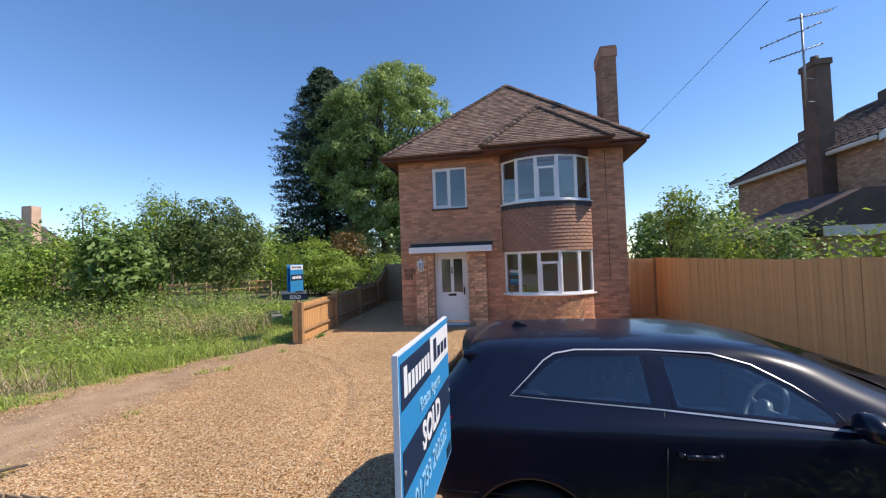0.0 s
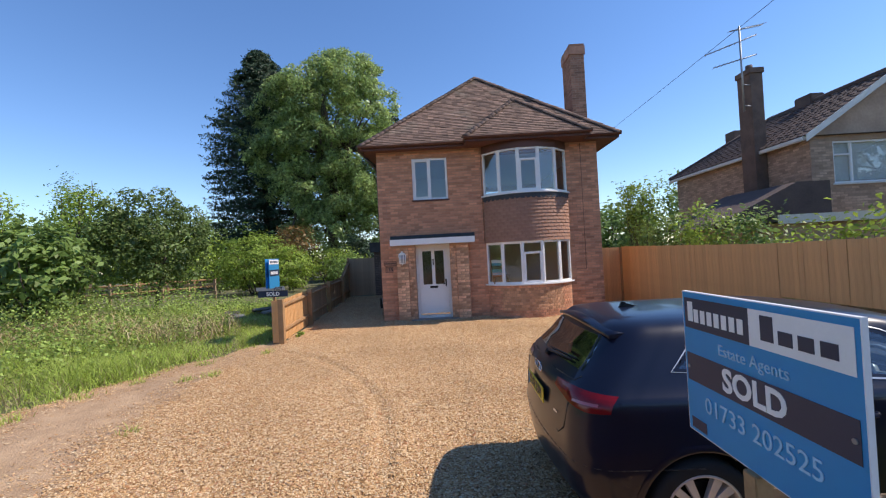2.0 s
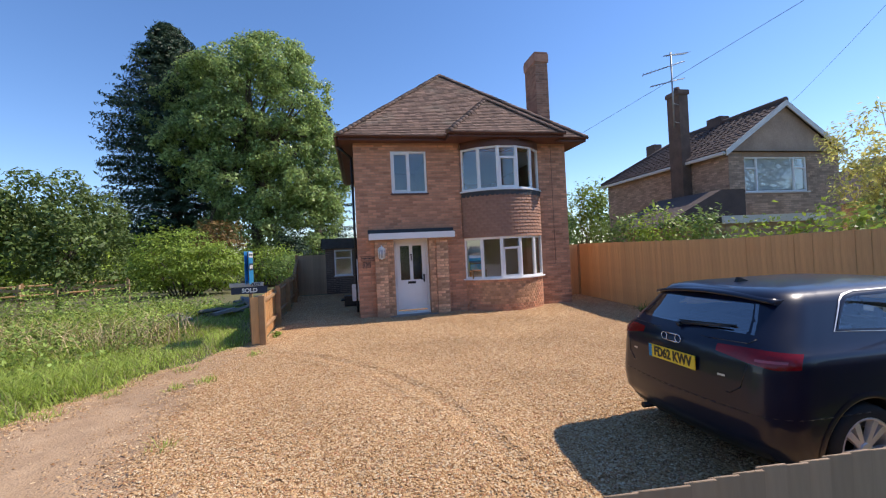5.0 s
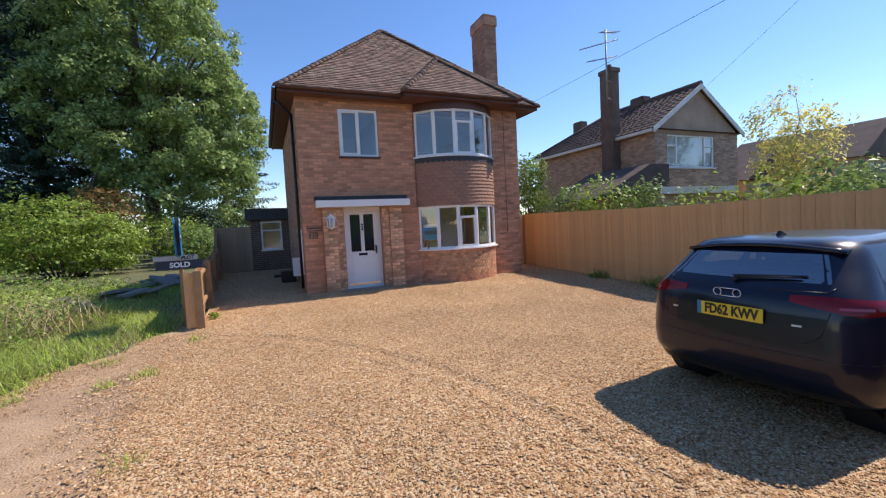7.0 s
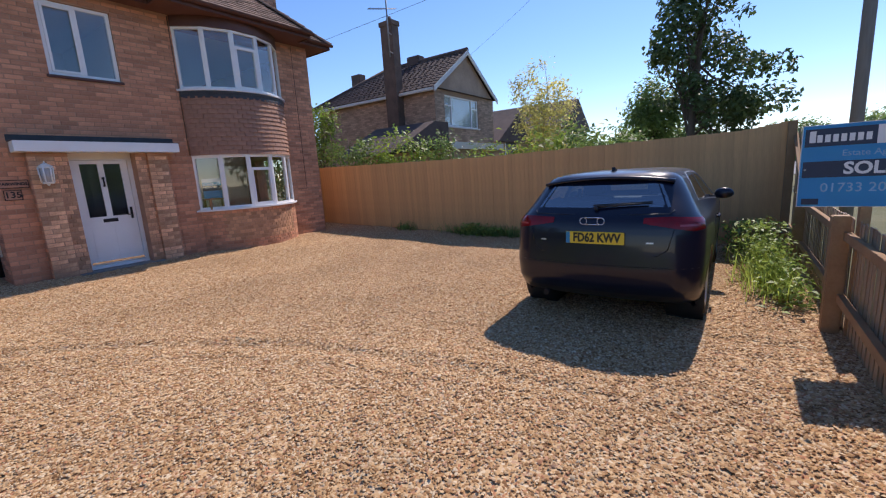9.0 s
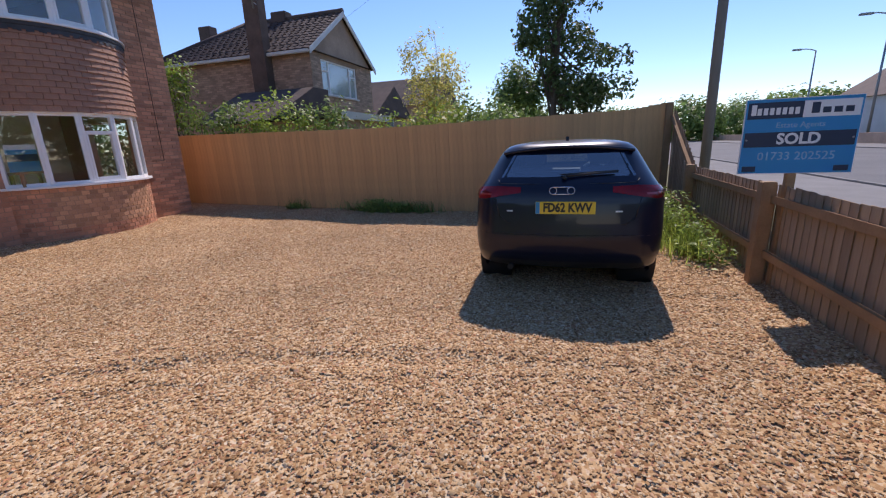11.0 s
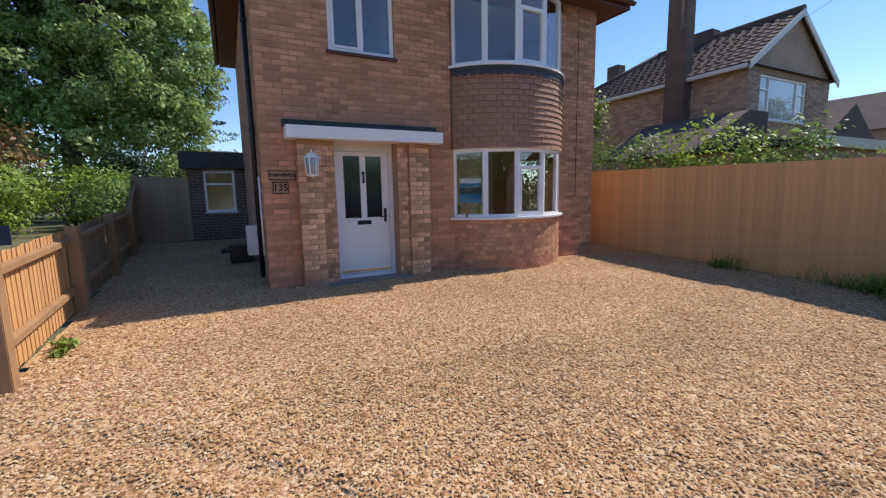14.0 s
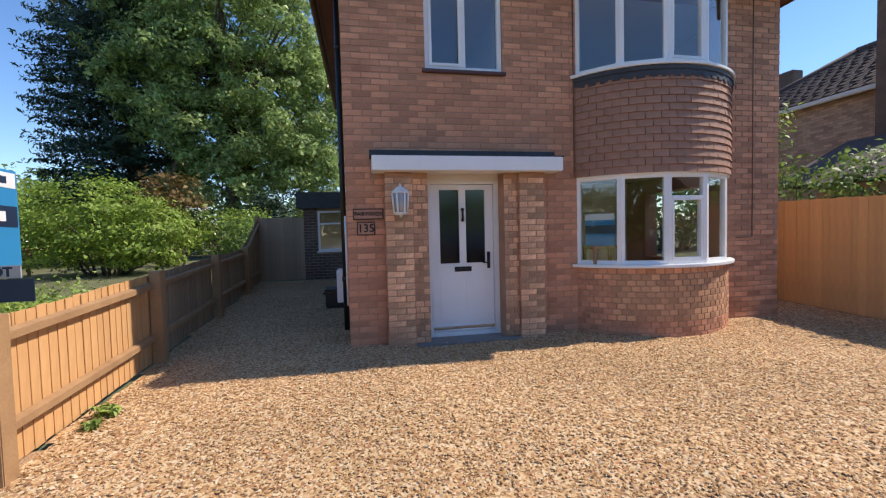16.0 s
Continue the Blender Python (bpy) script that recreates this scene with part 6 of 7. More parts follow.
# open rail fence at the back of the rough plot
back_rail = thing("rail_fence", "low weathered post-and-rail fence behind the brambles", "fence")
for k in range(7):
    q = Vector((-20.4, 19.0, 0)).lerp(Vector((-14.6, 23.4, 0)), k / 6)
    post(back_rail, q.x, q.y, 0.98, 0.1, 37)
for z in (0.45, 0.85):
    bm = tube(bmesh.new(), (-20.5, 18.93, gz(0, 19) + z), (-14.5, 23.47, gz(0, 23.4) + z), 0.045, n=6)
    part("rail", bm, M["rail"], back_rail)

# climbing hedge above the tall fence
for i, (y, zt, rx, ry, mt) in enumerate([(14.1, 3.95, 0.55, 0.6, "leaf_fresh"), (12.6, 2.85, 0.7, 1.2, "leaf_mid"), (10.7, 2.9, 0.7, 1.2, "leaf_fresh"), (9.3, 2.55, 0.6, 0.9, "leaf_mid"), (7.7, 2.35, 0.6, 1.0, "leaf_fresh"), (6.2, 2.5, 0.5, 0.8, "leaf_fresh"), (4.6, 2.3, 0.6, 0.9, "leaf_mid")]):
    tree("hedge_shrub", "leafy shrub rising above the tall fence" if zt > 2.6 else "low leafy shrub topping the tall fence", (5.15, y), 0.03, 0.0,
         [(0, 0, zt - 0.75, rx, ry, 0.62), (0.1, 0, zt - 1.3, rx, ry, 0.8), (0.05, 0.3 * (-1) ** i, zt - 0.25, 0.2, 0.25, 0.35)], 75, 22, 0.13, 0.10, M[mt], 70 + i, "shrub", limbs=16, shell=0.4, group="shrubs over the fence")
for i, (x, y, zt) in enumerate([(6.6, 5.6, 2.5), (9.8, 5.2, 2.7), (12.5, 7.6, 3.0), (7.0, 10.4, 2.3)]):
    tree("shrub", "mixed green garden shrub behind the fence", (x, y), 0.04, 0.0, [(0, 0, zt - 1.1, 0.9, 0.9, 1.1)], 80, 30, 0.18, 0.12, M["leaf_mid"], 90 + i, "shrub", limbs=12, shell=0.4)

# brambles and nettles: a bank of tangled leaves and dry stems
r = np.random.default_rng(5)
bank = thing("bramble_bank", "tangled bank of brambles and dry stems", "brambles", at=(-10.5, 8.5, 0))
n = 1500
bx, by = r.uniform(-19, -7.2, n), r.uniform(2.0, 15.5, n)
keep = (bx < grass_edge(by) - 1.5 - 0.55 * np.abs(r.normal(size=n))) & (bx < -7.6 + 0.0 * by)
bx, by = bx[keep], by[keep]
hump = np.array([noise.noise((a * 0.45, b * 0.45, 9.0)) for a, b in zip(bx, by)])
hgt = np.clip(0.30 + 0.22 * (grass_edge(by) - 1.4 - bx) + 0.5 * hump, 0.15, 1.15) * r.uniform(0.6, 1.15, len(bx))
idx = np.repeat(np.arange(len(bx)), 31)
P = np.stack([bx[idx] + 10.5, by[idx] - 8.5, ground_z(bx[idx], by[idx]) + hgt[idx] * r.random(len(idx)) ** 0.6], 1) + r.normal(size=(len(idx), 3)) * np.array([0.2, 0.2, 0.07])
V, F = leaf_arrays(P, unit(r.normal(size=P.shape) * 0.6 + np.array([0, 0, 0.8])), 0.062, r, 0.7)
fast("bramble_leaves", V, F, M["leaf_bramble"], bank, "stuff")


def blades(cx, cy, h, lean, width, r, segs=2):
    """Curved grass blades as narrow tapering strips."""
    n = len(cx)
    a = r.random(n) * 2 * math.pi
    d = np.stack([np.cos(a), np.sin(a), np.zeros(n)], 1)
    s = np.stack([-np.sin(a), np.cos(a), np.zeros(n)], 1) * width[:, None]
    base = np.stack([cx, cy, ground_z(cx, cy) - 0.02], 1)
    up = np.array([0, 0, 1.0])
    mid = base + up * (h * 0.6)[:, None] + d * (lean * 0.35)[:, None]
    tip = base + up * (h * 0.95)[:, None] + d * lean[:, None]
    V = np.stack([base - s, base + s, mid + s * 0.7, mid - s * 0.7, tip], 1).reshape(-1, 3)
    k = np.arange(n)[:, None] * 5
    F = np.concatenate([k + np.array([0, 1, 2]), k + np.array([0, 2, 3]), k + np.array([3, 2, 4])])
    return V, F


def field(n, x0, x1, y0, y1, r, keep):
    x, y = r.uniform(x0, x1, n), r.uniform(y0, y1, n)
    k = keep(x, y)
    return x[k], y[k]


# dry arching stems in the bank
x, y = field(14000, -17, -7, 2.0, 13, r, lambda x, y: (x < grass_edge(y) - 1.3 - 0.9 * (y > 6.5) + 0.6 * np.sin(y * 1.3)) & (np.sin(0.9 * x + 1.3) + np.sin(1.1 * y + 0.4 * x) > -0.35))
V, F = blades(x, y, r.uniform(0.15, 0.85, len(x)), r.uniform(0.3, 1.3, len(x)), np.full(len(x), 0.0065), r)
V[:, 0] += 10.5
V[:, 1] -= 8.5
fast("dry_stem", V, F, M["dead_stem"], bank, "stuff")

# long grass along the track, thinning to tufts
x, y = field(120000, -16, -5.4, 0.5, 16, r, lambda x, y: (x < np.where(y < 9.6, grass_edge(y), -5.7)) & (r.random(len(x)) < np.clip(1.15 - 0.16 * (np.where(y < 9.6, grass_edge(y), -5.7) - x), 0.12, 1)))
patchy = np.array([noise.noise((a * 0.6, b * 0.6, 3.0)) for a, b in zip(x, y)])
inward = np.where(y < 9.6, grass_edge(y), -5.7) - x
hh = np.clip(0.12 + 0.30 * patchy + 0.06 * inward, 0.03, 0.42) * np.clip(0.35 + 1.3 * inward, 0.35, 1.0) * r.uniform(0.5, 1.2, len(x))
V, F = blades(x, y, hh, hh * r.uniform(0.7, 1.7, len(x)), r.uniform(0.004, 0.009, len(x)), r)
tagged(fast("long_grass", V, F, M["grass"]), "long green meadow grass along the track", "grass", kind="stuff")
x, y = field(17000, -16, -5.6, 0.5, 14, r, lambda x, y: x < grass_edge(y) - 0.2)
V, F = blades(x, y, r.uniform(0.05, 0.30, len(x)), r.uniform(0.08, 0.4, len(x)), np.full(len(x), 0.004), r)
tagged(fast("dry_grass", V, F, M["straw"]), "dry straw-coloured grass stems", "grass", kind="stuff")
# low tufts on the dirt track and at the gravel edge
tx, ty = field(60, -7.4, -5.0, 1.5, 9.4, r, lambda x, y: (x > grass_edge(y)) & (x < drive_edge(y) + 0.1) & ((x < grass_edge(y) + 0.6) | (x > drive_edge(y) - 0.35)))
k = np.repeat(np.arange(len(tx)), 60)
x, y = tx[k] + r.normal(size=len(k)) * 0.07, ty[k] + r.normal(size=len(k)) * 0.08
V, F = blades(x, y, r.uniform(0.02, 0.13, len(x)), r.uniform(0.03, 0.15, len(x)), r.uniform(0.003, 0.007, len(x)), r)
tagged(fast("grass_tufts", V, F, M["grass"]), "small grass tufts on the bare earth", "grass", kind="stuff")
# weeds by the fences
for nm, lb, spots in (("fence_weeds", "leafy green weeds growing along the low fence", [(1.4, 1.9, 0.38, 0.55), (2.1, 1.95, 0.45, 0.66), (0.45, 1.78, 0.30, 0.24), (2.8, 2.0, 0.45, 0.55), (3.4, 2.2, 0.42, 0.5), (0.95, 1.8, 0.30, 0.38)]),
                      ("fence_weeds", "weeds growing at the foot of the tall fence", [(3.8, 7.4, 0.42, 0.28), (3.85, 6.9, 0.3, 0.2), (3.85, 9.6, 0.2, 0.1)]),
                      ("fence_weeds", "small weeds at the foot of the side fence", [(-5.22, 10.35, 0.10, 0.08), (-5.2, 10.15, 0.07, 0.06)])):
    P = np.concatenate([np.stack([sx + r.normal(size=int(900 * rad)) * rad * 0.5, sy + r.normal(size=int(900 * rad)) * rad * 0.32, gz(sx, sy) + ht * r.random(int(900 * rad)) ** 0.8], 1) for sx, sy, rad, ht in spots])
    V, F = leaf_arrays(P, unit(r.normal(size=P.shape) * 0.6 + np.array([0, 0, 0.8])), 0.062, r, 0.4)
    tagged(fast(nm, V, F, M["leaf_bramble"]), lb, "weeds", kind="stuff")

gx = np.concatenate([r.normal(sx_, 0.22, 300) for sx_ in (1.0, 1.5, 2.1, 2.7, 3.3)])
gy = 1.74 + np.abs(r.normal(size=len(gx))) * 0.2
V, F = blades(gx, gy, r.uniform(0.1, 0.42, len(gx)), r.uniform(0.05, 0.3, len(gx)), r.uniform(0.004, 0.008, len(gx)), r)
tagged(fast("fence_grass", V, F, M["grass"]), "tall bright grass growing along the low fence", "grass", kind="stuff")

gy = np.concatenate([r.normal(7.3, 0.42, 900), r.normal(6.5, 0.3, 260), r.normal(9.5, 0.2, 90)])
gx = 3.95 - np.abs(r.normal(size=len(gy))) * 0.13
V, F = blades(gx, gy, r.uniform(0.06, 0.34, len(gx)), r.uniform(0.04, 0.25, len(gx)), r.uniform(0.004, 0.008, len(gx)), r)
tagged(fast("fence_grass", V, F, M["leaf_mid"]), "dark green grass clump at the foot of the tall fence", "grass", kind="stuff")

# loose pebbles over the drive
n = 425000
x = r.uniform(-5.75, 4.0, n)
y = np.concatenate([r.uniform(-0.25, 8.5, int(n * 0.66)), r.uniform(8.5, 17.5, n - int(n * 0.66))])
edge = np.where(y < 9.5, drive_edge(y) - 0.10 * np.abs(r.normal(size=n)), -5.3 - 0.05 * (y - 9.5))
inhouse = (y > 11.62) & (x > XL - 0.02) & (x < XR + 0.02) | (np.hypot(x - BAY_X, y - BAY_Y) < BAY_R + 0.02)
ok = (x > edge) & ~inhouse & ((y > 1.5) | (x < -2.72))
x, y = x[ok], y[ok]
# strays out on the bare earth
sy = r.uniform(0.0, 9.3, 17000)
sx = np.concatenate([drive_edge(sy[:7000]) - np.abs(r.normal(size=7000)) * 0.35, grass_edge(sy[7000:]) - 0.15 + np.abs(r.normal(size=10000)) * 0.38])
x, y = np.concatenate([x, sx]), np.concatenate([y, sy])
n = len(x)
big = r.uniform(0.0058, 0.012, n) * np.where(r.random(n) < 0.08, 1.45, 1.0)
base = np.array([(1, 0, -0.15), (0.1, 1, -0.15), (-1, 0.1, -0.15), (0, -1, -0.15), (0.15, 0.1, 0.56)], float)
tilt = r.random(n) * 2 * math.pi
ca, sa = np.cos(tilt), np.sin(tilt)
Pb = base[None] * (1 + 0.28 * r.normal(size=(n, 5, 1)).clip(-1.5, 1.5)) * np.stack([big * r.uniform(0.9, 1.5, n), big * r.uniform(0.7, 1.05, n), big * r.uniform(0.7, 1.1, n)], 1)[:, None, :]
X2 = Pb[:, :, 0] * ca[:, None] - Pb[:, :, 1] * sa[:, None]
Y2 = Pb[:, :, 0] * sa[:, None] + Pb[:, :, 1] * ca[:, None]
Z2 = Pb[:, :, 2] + X2 * r.normal(size=(n, 1)) * 0.22
V = np.stack([X2 + x[:, None], Y2 + y[:, None], Z2 + (ground_z(x, y) + relief(x, y) + 0.002 + 0.007 * r.random(n))[:, None]], 2).reshape(-1, 3)
F = (np.arange(n)[:, None, None] * 5 + np.array([(0, 1, 4), (1, 2, 4), (2, 3, 4), (3, 0, 4)])[None]).reshape(-1, 3)
tagged(fast("gravel_pebbles", V, F, M["pebble"]), "loose golden and buff gravel pebbles", "gravel", kind="stuff")

# ---------------------------------------------------------------- neighbours, street, signs
nb = thing("neighbour_house", "brown brick neighbouring house with gabled tiled roof", "house")
NX0, NX1, NY0, NY1, NZ = 9.35, 14.2, 12.2, 19.2, 4.85
NR = Vector(((NX0 + NX1) / 2, NY0, 6.62))
wall = part("front_wall", slab_with_holes(NX0, NX1, 0.2, NZ, NY0, NY0 + 0.25, [(10.0, 12.72, 3.42, 4.66)]), M["mortar_far"], nb)
lay_bricks(wall, brick_rows(NX0, NX1, 1.6, NZ, [(10.0, 12.72, 3.38, 4.85)], seed=81), lambda u, z, p: Matrix.Translation((u, NY0 - p, z)), M["brick"], M["brick_far"], lambda u, z: False)
part("gable", prism(bmesh.new(), [(NX0 + 0.02, NZ), (NX1 - 0.02, NZ), (NR.x, NR.z - 0.06)], NY0 + 0.005, NY0 + 0.24, "y"), M["brick_plain"], nb)
sw = part("side_wall", boxes((NX0, NX0 + 0.25, NY0 + 0.25, NY1, 0.2, NZ)), M["mortar_far"], nb)
lay_bricks(sw, brick_rows(0, NY1 - NY0, 1.6, NZ, seed=82), lambda u, z, p: Matrix.Translation((NX0 - p, NY1 - u, z)) @ pose(0, 0, 0, 0, 0, -90), M["brick"], M["brick_far"], lambda u, z: False)
part("back_wall", boxes((NX0, NX1, NY1 - 0.25, NY1, 0.2, NZ), (NX1 - 0.25, NX1, NY0 + 0.25, NY1 - 0.25, 0.2, NZ), (NX0 + 0.25, NX1 - 0.25, NY0 + 0.25, NY1 - 0.25, 4.7, 4.8), (NX0 + 0.25, NX1 - 0.25, 15.5, 15.6, 0.2, 4.7)), M["brick_far"], nb)
OV = 0.22
A0, A1 = Vector((NX0 - OV, NY0 - 0.15, NZ - 0.02)), Vector((NX0 - OV, NY1 + OV, NZ - 0.02))
B0, B1 = Vector((NX1 + OV, NY0 - 0.15, NZ - 0.02)), Vector((NX1 + OV, NY1 + OV, NZ - 0.02))
R0, R1 = Vector((NR.x, NY0 - 0.15, NR.z)), Vector((NR.x, 16.7, NR.z))
bm = bmesh.new()
v = {k: bm.verts.new(p) for k, p in (("a0", A0), ("a1", A1), ("b0", B0), ("b1", B1), ("r0", R0), ("r1", R1))}
for f in (("a0", "r0", "r1", "a1"), ("b0", "b1", "r1", "r0"), ("a1", "r1", "b1"), ("a0", "a1", "b1", "b0")):
    bm.faces.new([v[k] for k in f])
nroof = part("roof", bm, M["tile_far"], nb, "dark brown ribbed tile roof")


def pantiles(e0, e1, t0, t1, parent, gauge=0.30, width=0.30, seed=1):
    """Interlocking tiles over a four-sided slope, each with a raised roll."""
    e0, e1, t0, t1 = Vector(e0), Vector(e1), Vector(t0), Vector(t1)
    nrm = (e1 - e0).cross(t0 - e0).normalized()
    if nrm.z < 0:
        nrm = -nrm
    rows = max(1, int((t0 - e0).length / gauge))
    V, F = [], []
    for k in range(rows):
        a, b = e0.lerp(t0, k / rows), e1.lerp(t1, k / rows)
        a2, b2 = e0.lerp(t0, min(1, (k + 1.12) / rows)), e1.lerp(t1, min(1, (k + 1.12) / rows))
        cols = max(1, int((b - a).length / width))
        for i in range(cols):
            p, q, p2, q2 = a.lerp(b, i / cols), a.lerp(b, (i + 1) / cols), a2.lerp(b2, i / cols), a2.lerp(b2, (i + 1) / cols)
            s = len(V)
            for f_, h in ((0.0, 0.03), (0.25, 0.055), (0.5, 0.03), (0.52, 0.02), (0.98, 0.02)):
                V.append(p.lerp(q, f_) + nrm * (h + 0.022))
                V.append(p2.lerp(q2, f_) + nrm * (h - 0.005))
            for c in range(4):
                F.append((s + 2 * c, s + 2 * c + 2, s + 2 * c + 3, s + 2 * c + 1))
            V.append(p + nrm * 0.0)
            V.append(q + nrm * 0.0)
            F.append((s, s + 10, s + 11, s + 8, s + 6, s + 4, s + 2))
    raw("roof_tiles", V, F, M["tile_far"], parent, "stuff")


pantiles(A1, A0, R1, R0, nroof)
pantiles(B0, B1, R0, R1, nroof)
bm = bmesh.new()
tube(bm, R0 + Vector((0, 0, 0.04)), R1 + Vector((0, 0, 0.04)), 0.11, n=10)
tube(bm, R1 + Vector((0, 0, 0.04)), A1 + Vector((0, 0, 0.04)), 0.10, n=10)
part("ridge", bm, M["tile_far"], nroof)
bm = bmesh.new()
for c0 in (A0, B0):
    d = (R0 - c0)
    for (za, zb) in ((-0.17, 0.0),):
        q = [bm.verts.new(p) for p in (c0 + Vector((0, -0.02, za)), R0 + Vector((0, -0.02, za)), R0 + Vector((0, -0.02, 0.03)), c0 + Vector((0, -0.02, 0.03)), c0 + Vector((0, 0.02, za)), R0 + Vector((0, 0.02, za)), R0 + Vector((0, 0.02, 0.03)), c0 + Vector((0, 0.02, 0.03)))]
        for f in ((0, 1, 2, 3), (7, 6, 5, 4), (0, 4, 5, 1), (2, 6, 7, 3), (1, 5, 6, 2), (0, 3, 7, 4)):
            bm.faces.new([q[i] for i in f])
part("bargeboard", bm, M["white_old"], nb, "white painted bargeboards")
part("gutter", boxes((NX0 - OV - 0.06, NX0 - OV + 0.04, NY0 - 0.1, NY1 + 0.2, NZ - 0.14, NZ - 0.02)), M["white_old"], nb, "white gutter", 0.02)
nw = window_frame("window", 2.72, 1.24, [(0.52, 0.58, 0.05, 1.19), (2.14, 2.20, 0.05, 1.19), (0.05, 0.52, 0.82, 0.87), (2.20, 2.67, 0.82, 0.87)], nb, pose(10.0, NY0 + 0.03, 3.42))
part("blind", boxes((10.06, 12.66, NY0 + 0.108, NY0 + 0.115, 3.5, 4.62)), M["white_old"], nb, "pale net curtain")
part("sill", boxes((9.95, 12.77, NY0 - 0.06, NY0 + 0.03, 3.37, 3.42)), M["white_old"], nb)
part("lintel", boxes((9.9, 12.85, NY0 - 0.012, NY0 - 0.002, 4.67, 4.83)), M["brick_far"], nb)
nch = part("chimney", boxes((8.95, NX0, 13.80, 14.42, 0.2, 7.45), (8.91, NX0 + 0.04, 13.76, 14.46, 7.45, 7.62)), M["dark_brick"], nb, "tall dark brick side chimney")
part("chimney_pot", tube(bmesh.new(), (9.15, 14.1, 7.6), (9.15, 14.1, 7.82), 0.12, 0.10), M["tile_far"], nch)
part("chimney", boxes((11.6, 12.05, 18.5, 19.1, 4.4, 6.8)), M["dark_brick"], nb, "short dark brick rear chimney", 0.015)
part("roof_vent", boxes((11.6, 12.1, 14.6, 15.3, 6.4, 6.95)), M["tile_far"], nb, "box vent on the ridge", 0.03)
ant = thing("tv_aerial", "television aerials on a mast fixed to the chimney", "aerial", at=(8.64, 13.74, 6.75))
part("mast", tube(bmesh.new(), (0, 0, -0.6), (0, 0, 2.25), 0.03), M["metal_grey"], ant)
for z in (-0.4, 0.3):
    part("bracket", tube(bmesh.new(), (0, 0, z), (0.32, 0.1, z), 0.018, n=6), M["metal_grey"], ant)
for z, a, ln in ((2.15, 0.35, 1.15), (1.75, 2.6, 1.0), (1.15, 2.85, 0.8)):
    bm = bmesh.new()
    d = Vector((math.cos(a), math.sin(a), 0.28 if z > 2.0 else -0.18))
    s = Vector((-math.sin(a), math.cos(a), 0))
    tube(bm, d * -0.45 + Vector((0, 0, z)), d * ln + Vector((0, 0, z)), 0.017)
    for k in range(11):
        c = d * (-0.42 + (ln + 0.4) * k / 10) + Vector((0, 0, z))
        tube(bm, c - s * (0.10 + 0.006 * k), c + s * (0.10 + 0.006 * k), 0.008, n=5)
    part("antenna", bm, M["metal_grey"], ant)
lean_to = thing("lean_to", "low outbuilding with dark roof beside the neighbouring house", "outbuilding")
part("wall", boxes((6.2, 9.3, 9.4, 13.6, 0.0, 2.25)), M["brick_plain"], lean_to)
part("roof", prism(bmesh.new(), [(6.0, 2.3), (9.32, 2.3), (9.32, 3.45), (8.4, 3.45)], 11.6, 14.6, "y"), M["tile_far"], lean_to, "dark sloping roof", 0.01)
part("fascia", boxes((6.0, 9.33, 9.25, 9.32, 2.22, 2.42)), M["white_old"], lean_to, "white fascia")
part("flat_roof", boxes((6.0, 9.33, 9.32, 11.6, 2.27, 2.40)), M["lead"], lean_to)

# further houses
def plain_house(label, x0, x1, y0, y1, z0, eave, ridge, wall_mat, roof_mat, along="x", windows=(), chimney=None):
    h = thing("house", label, "house")
    part("wall", boxes((x0, x1, y0, y1, z0, eave)), M[wall_mat], h)
    bm = bmesh.new()
    if along == "x":
        prism(bm, [(y0 - 0.3, eave - 0.05), (y1 + 0.3, eave - 0.05), ((y0 + y1) / 2, ridge)], x0 - 0.25, x1 + 0.25, "x")
    else:
        prism(bm, [(x0 - 0.3, eave - 0.05), (x1 + 0.3, eave - 0.05), ((x0 + x1) / 2, ridge)], y0 - 0.25, y1 + 0.25, "y")
    part("roof", bm, M[roof_mat], h, "", 0.02)
    for (a, b, c, d, face) in windows:
        w_ = boxes((a, b, y0 - 0.03, y0 + 0.02, c, d)) if face == "y" else boxes((x0 - 0.03, x0 + 0.02, a, b, c, d))
        fr_ = part("window", w_, M["white"], h, "white framed window", 0.01)
        p_ = boxes((a + 0.07, b - 0.07, y0 - 0.036, y0 - 0.031, c + 0.07, d - 0.07)) if face == "y" else boxes((x0 - 0.036, x0 - 0.031, a + 0.07, b - 0.07, c + 0.07, d - 0.07))
        part("pane", p_, M["black"], fr_)
    if chimney:
        part("chimney", boxes((*chimney,)), M["brick_far"], h, "", 0.02)
    return h


plain_house("low distant brick house with tiled roof and chimney", -67, -52.6, 33, 42, 0, 4.6, 9.0, "brick_plain", "tile_far", "y", [(-57, -55, 1.0, 2.4, "y")], (-54.3, -52.9, 37, 38, 4.0, 9.9))
plain_house("distant gabled house beyond the garden", -9.3, -5.9, 46, 54, 0, 3.0, 4.9, "render_white", "tile_far", "y", [(-7.3, -6.2, 1.9, 2.8, "y")])
plain_house("small gabled house farther along the street", 17.0, 22.0, 13.5, 20.0, 0, 3.1, 4.8, "brick_plain", "tile_far", "y", [(18, 19.6, 2.2, 3.2, "y")])
plain_house("brick house farther along the street", 25.0, 31.0, 12.5, 20.0, 0, 4.2, 6.4, "brick_plain", "tile_far", "y", [(26, 28, 2.8, 3.8, "y")])
plain_house("white rendered house across the road with grey roof", 28.0, 37.0, -25.0, -16.6, 0.2, 3.4, 6.4, "render_white", "tile_far", "x", [(-22.5, -21.0, 1.2, 2.4, "x")])
dark_fence = thing("dark_fence", "dark timber fence in front of the white house", "fence")
bm_d = mesh_of("board", boxes((0, 0.03, 0, 0.14, 0, 1.7)), M["trim"])
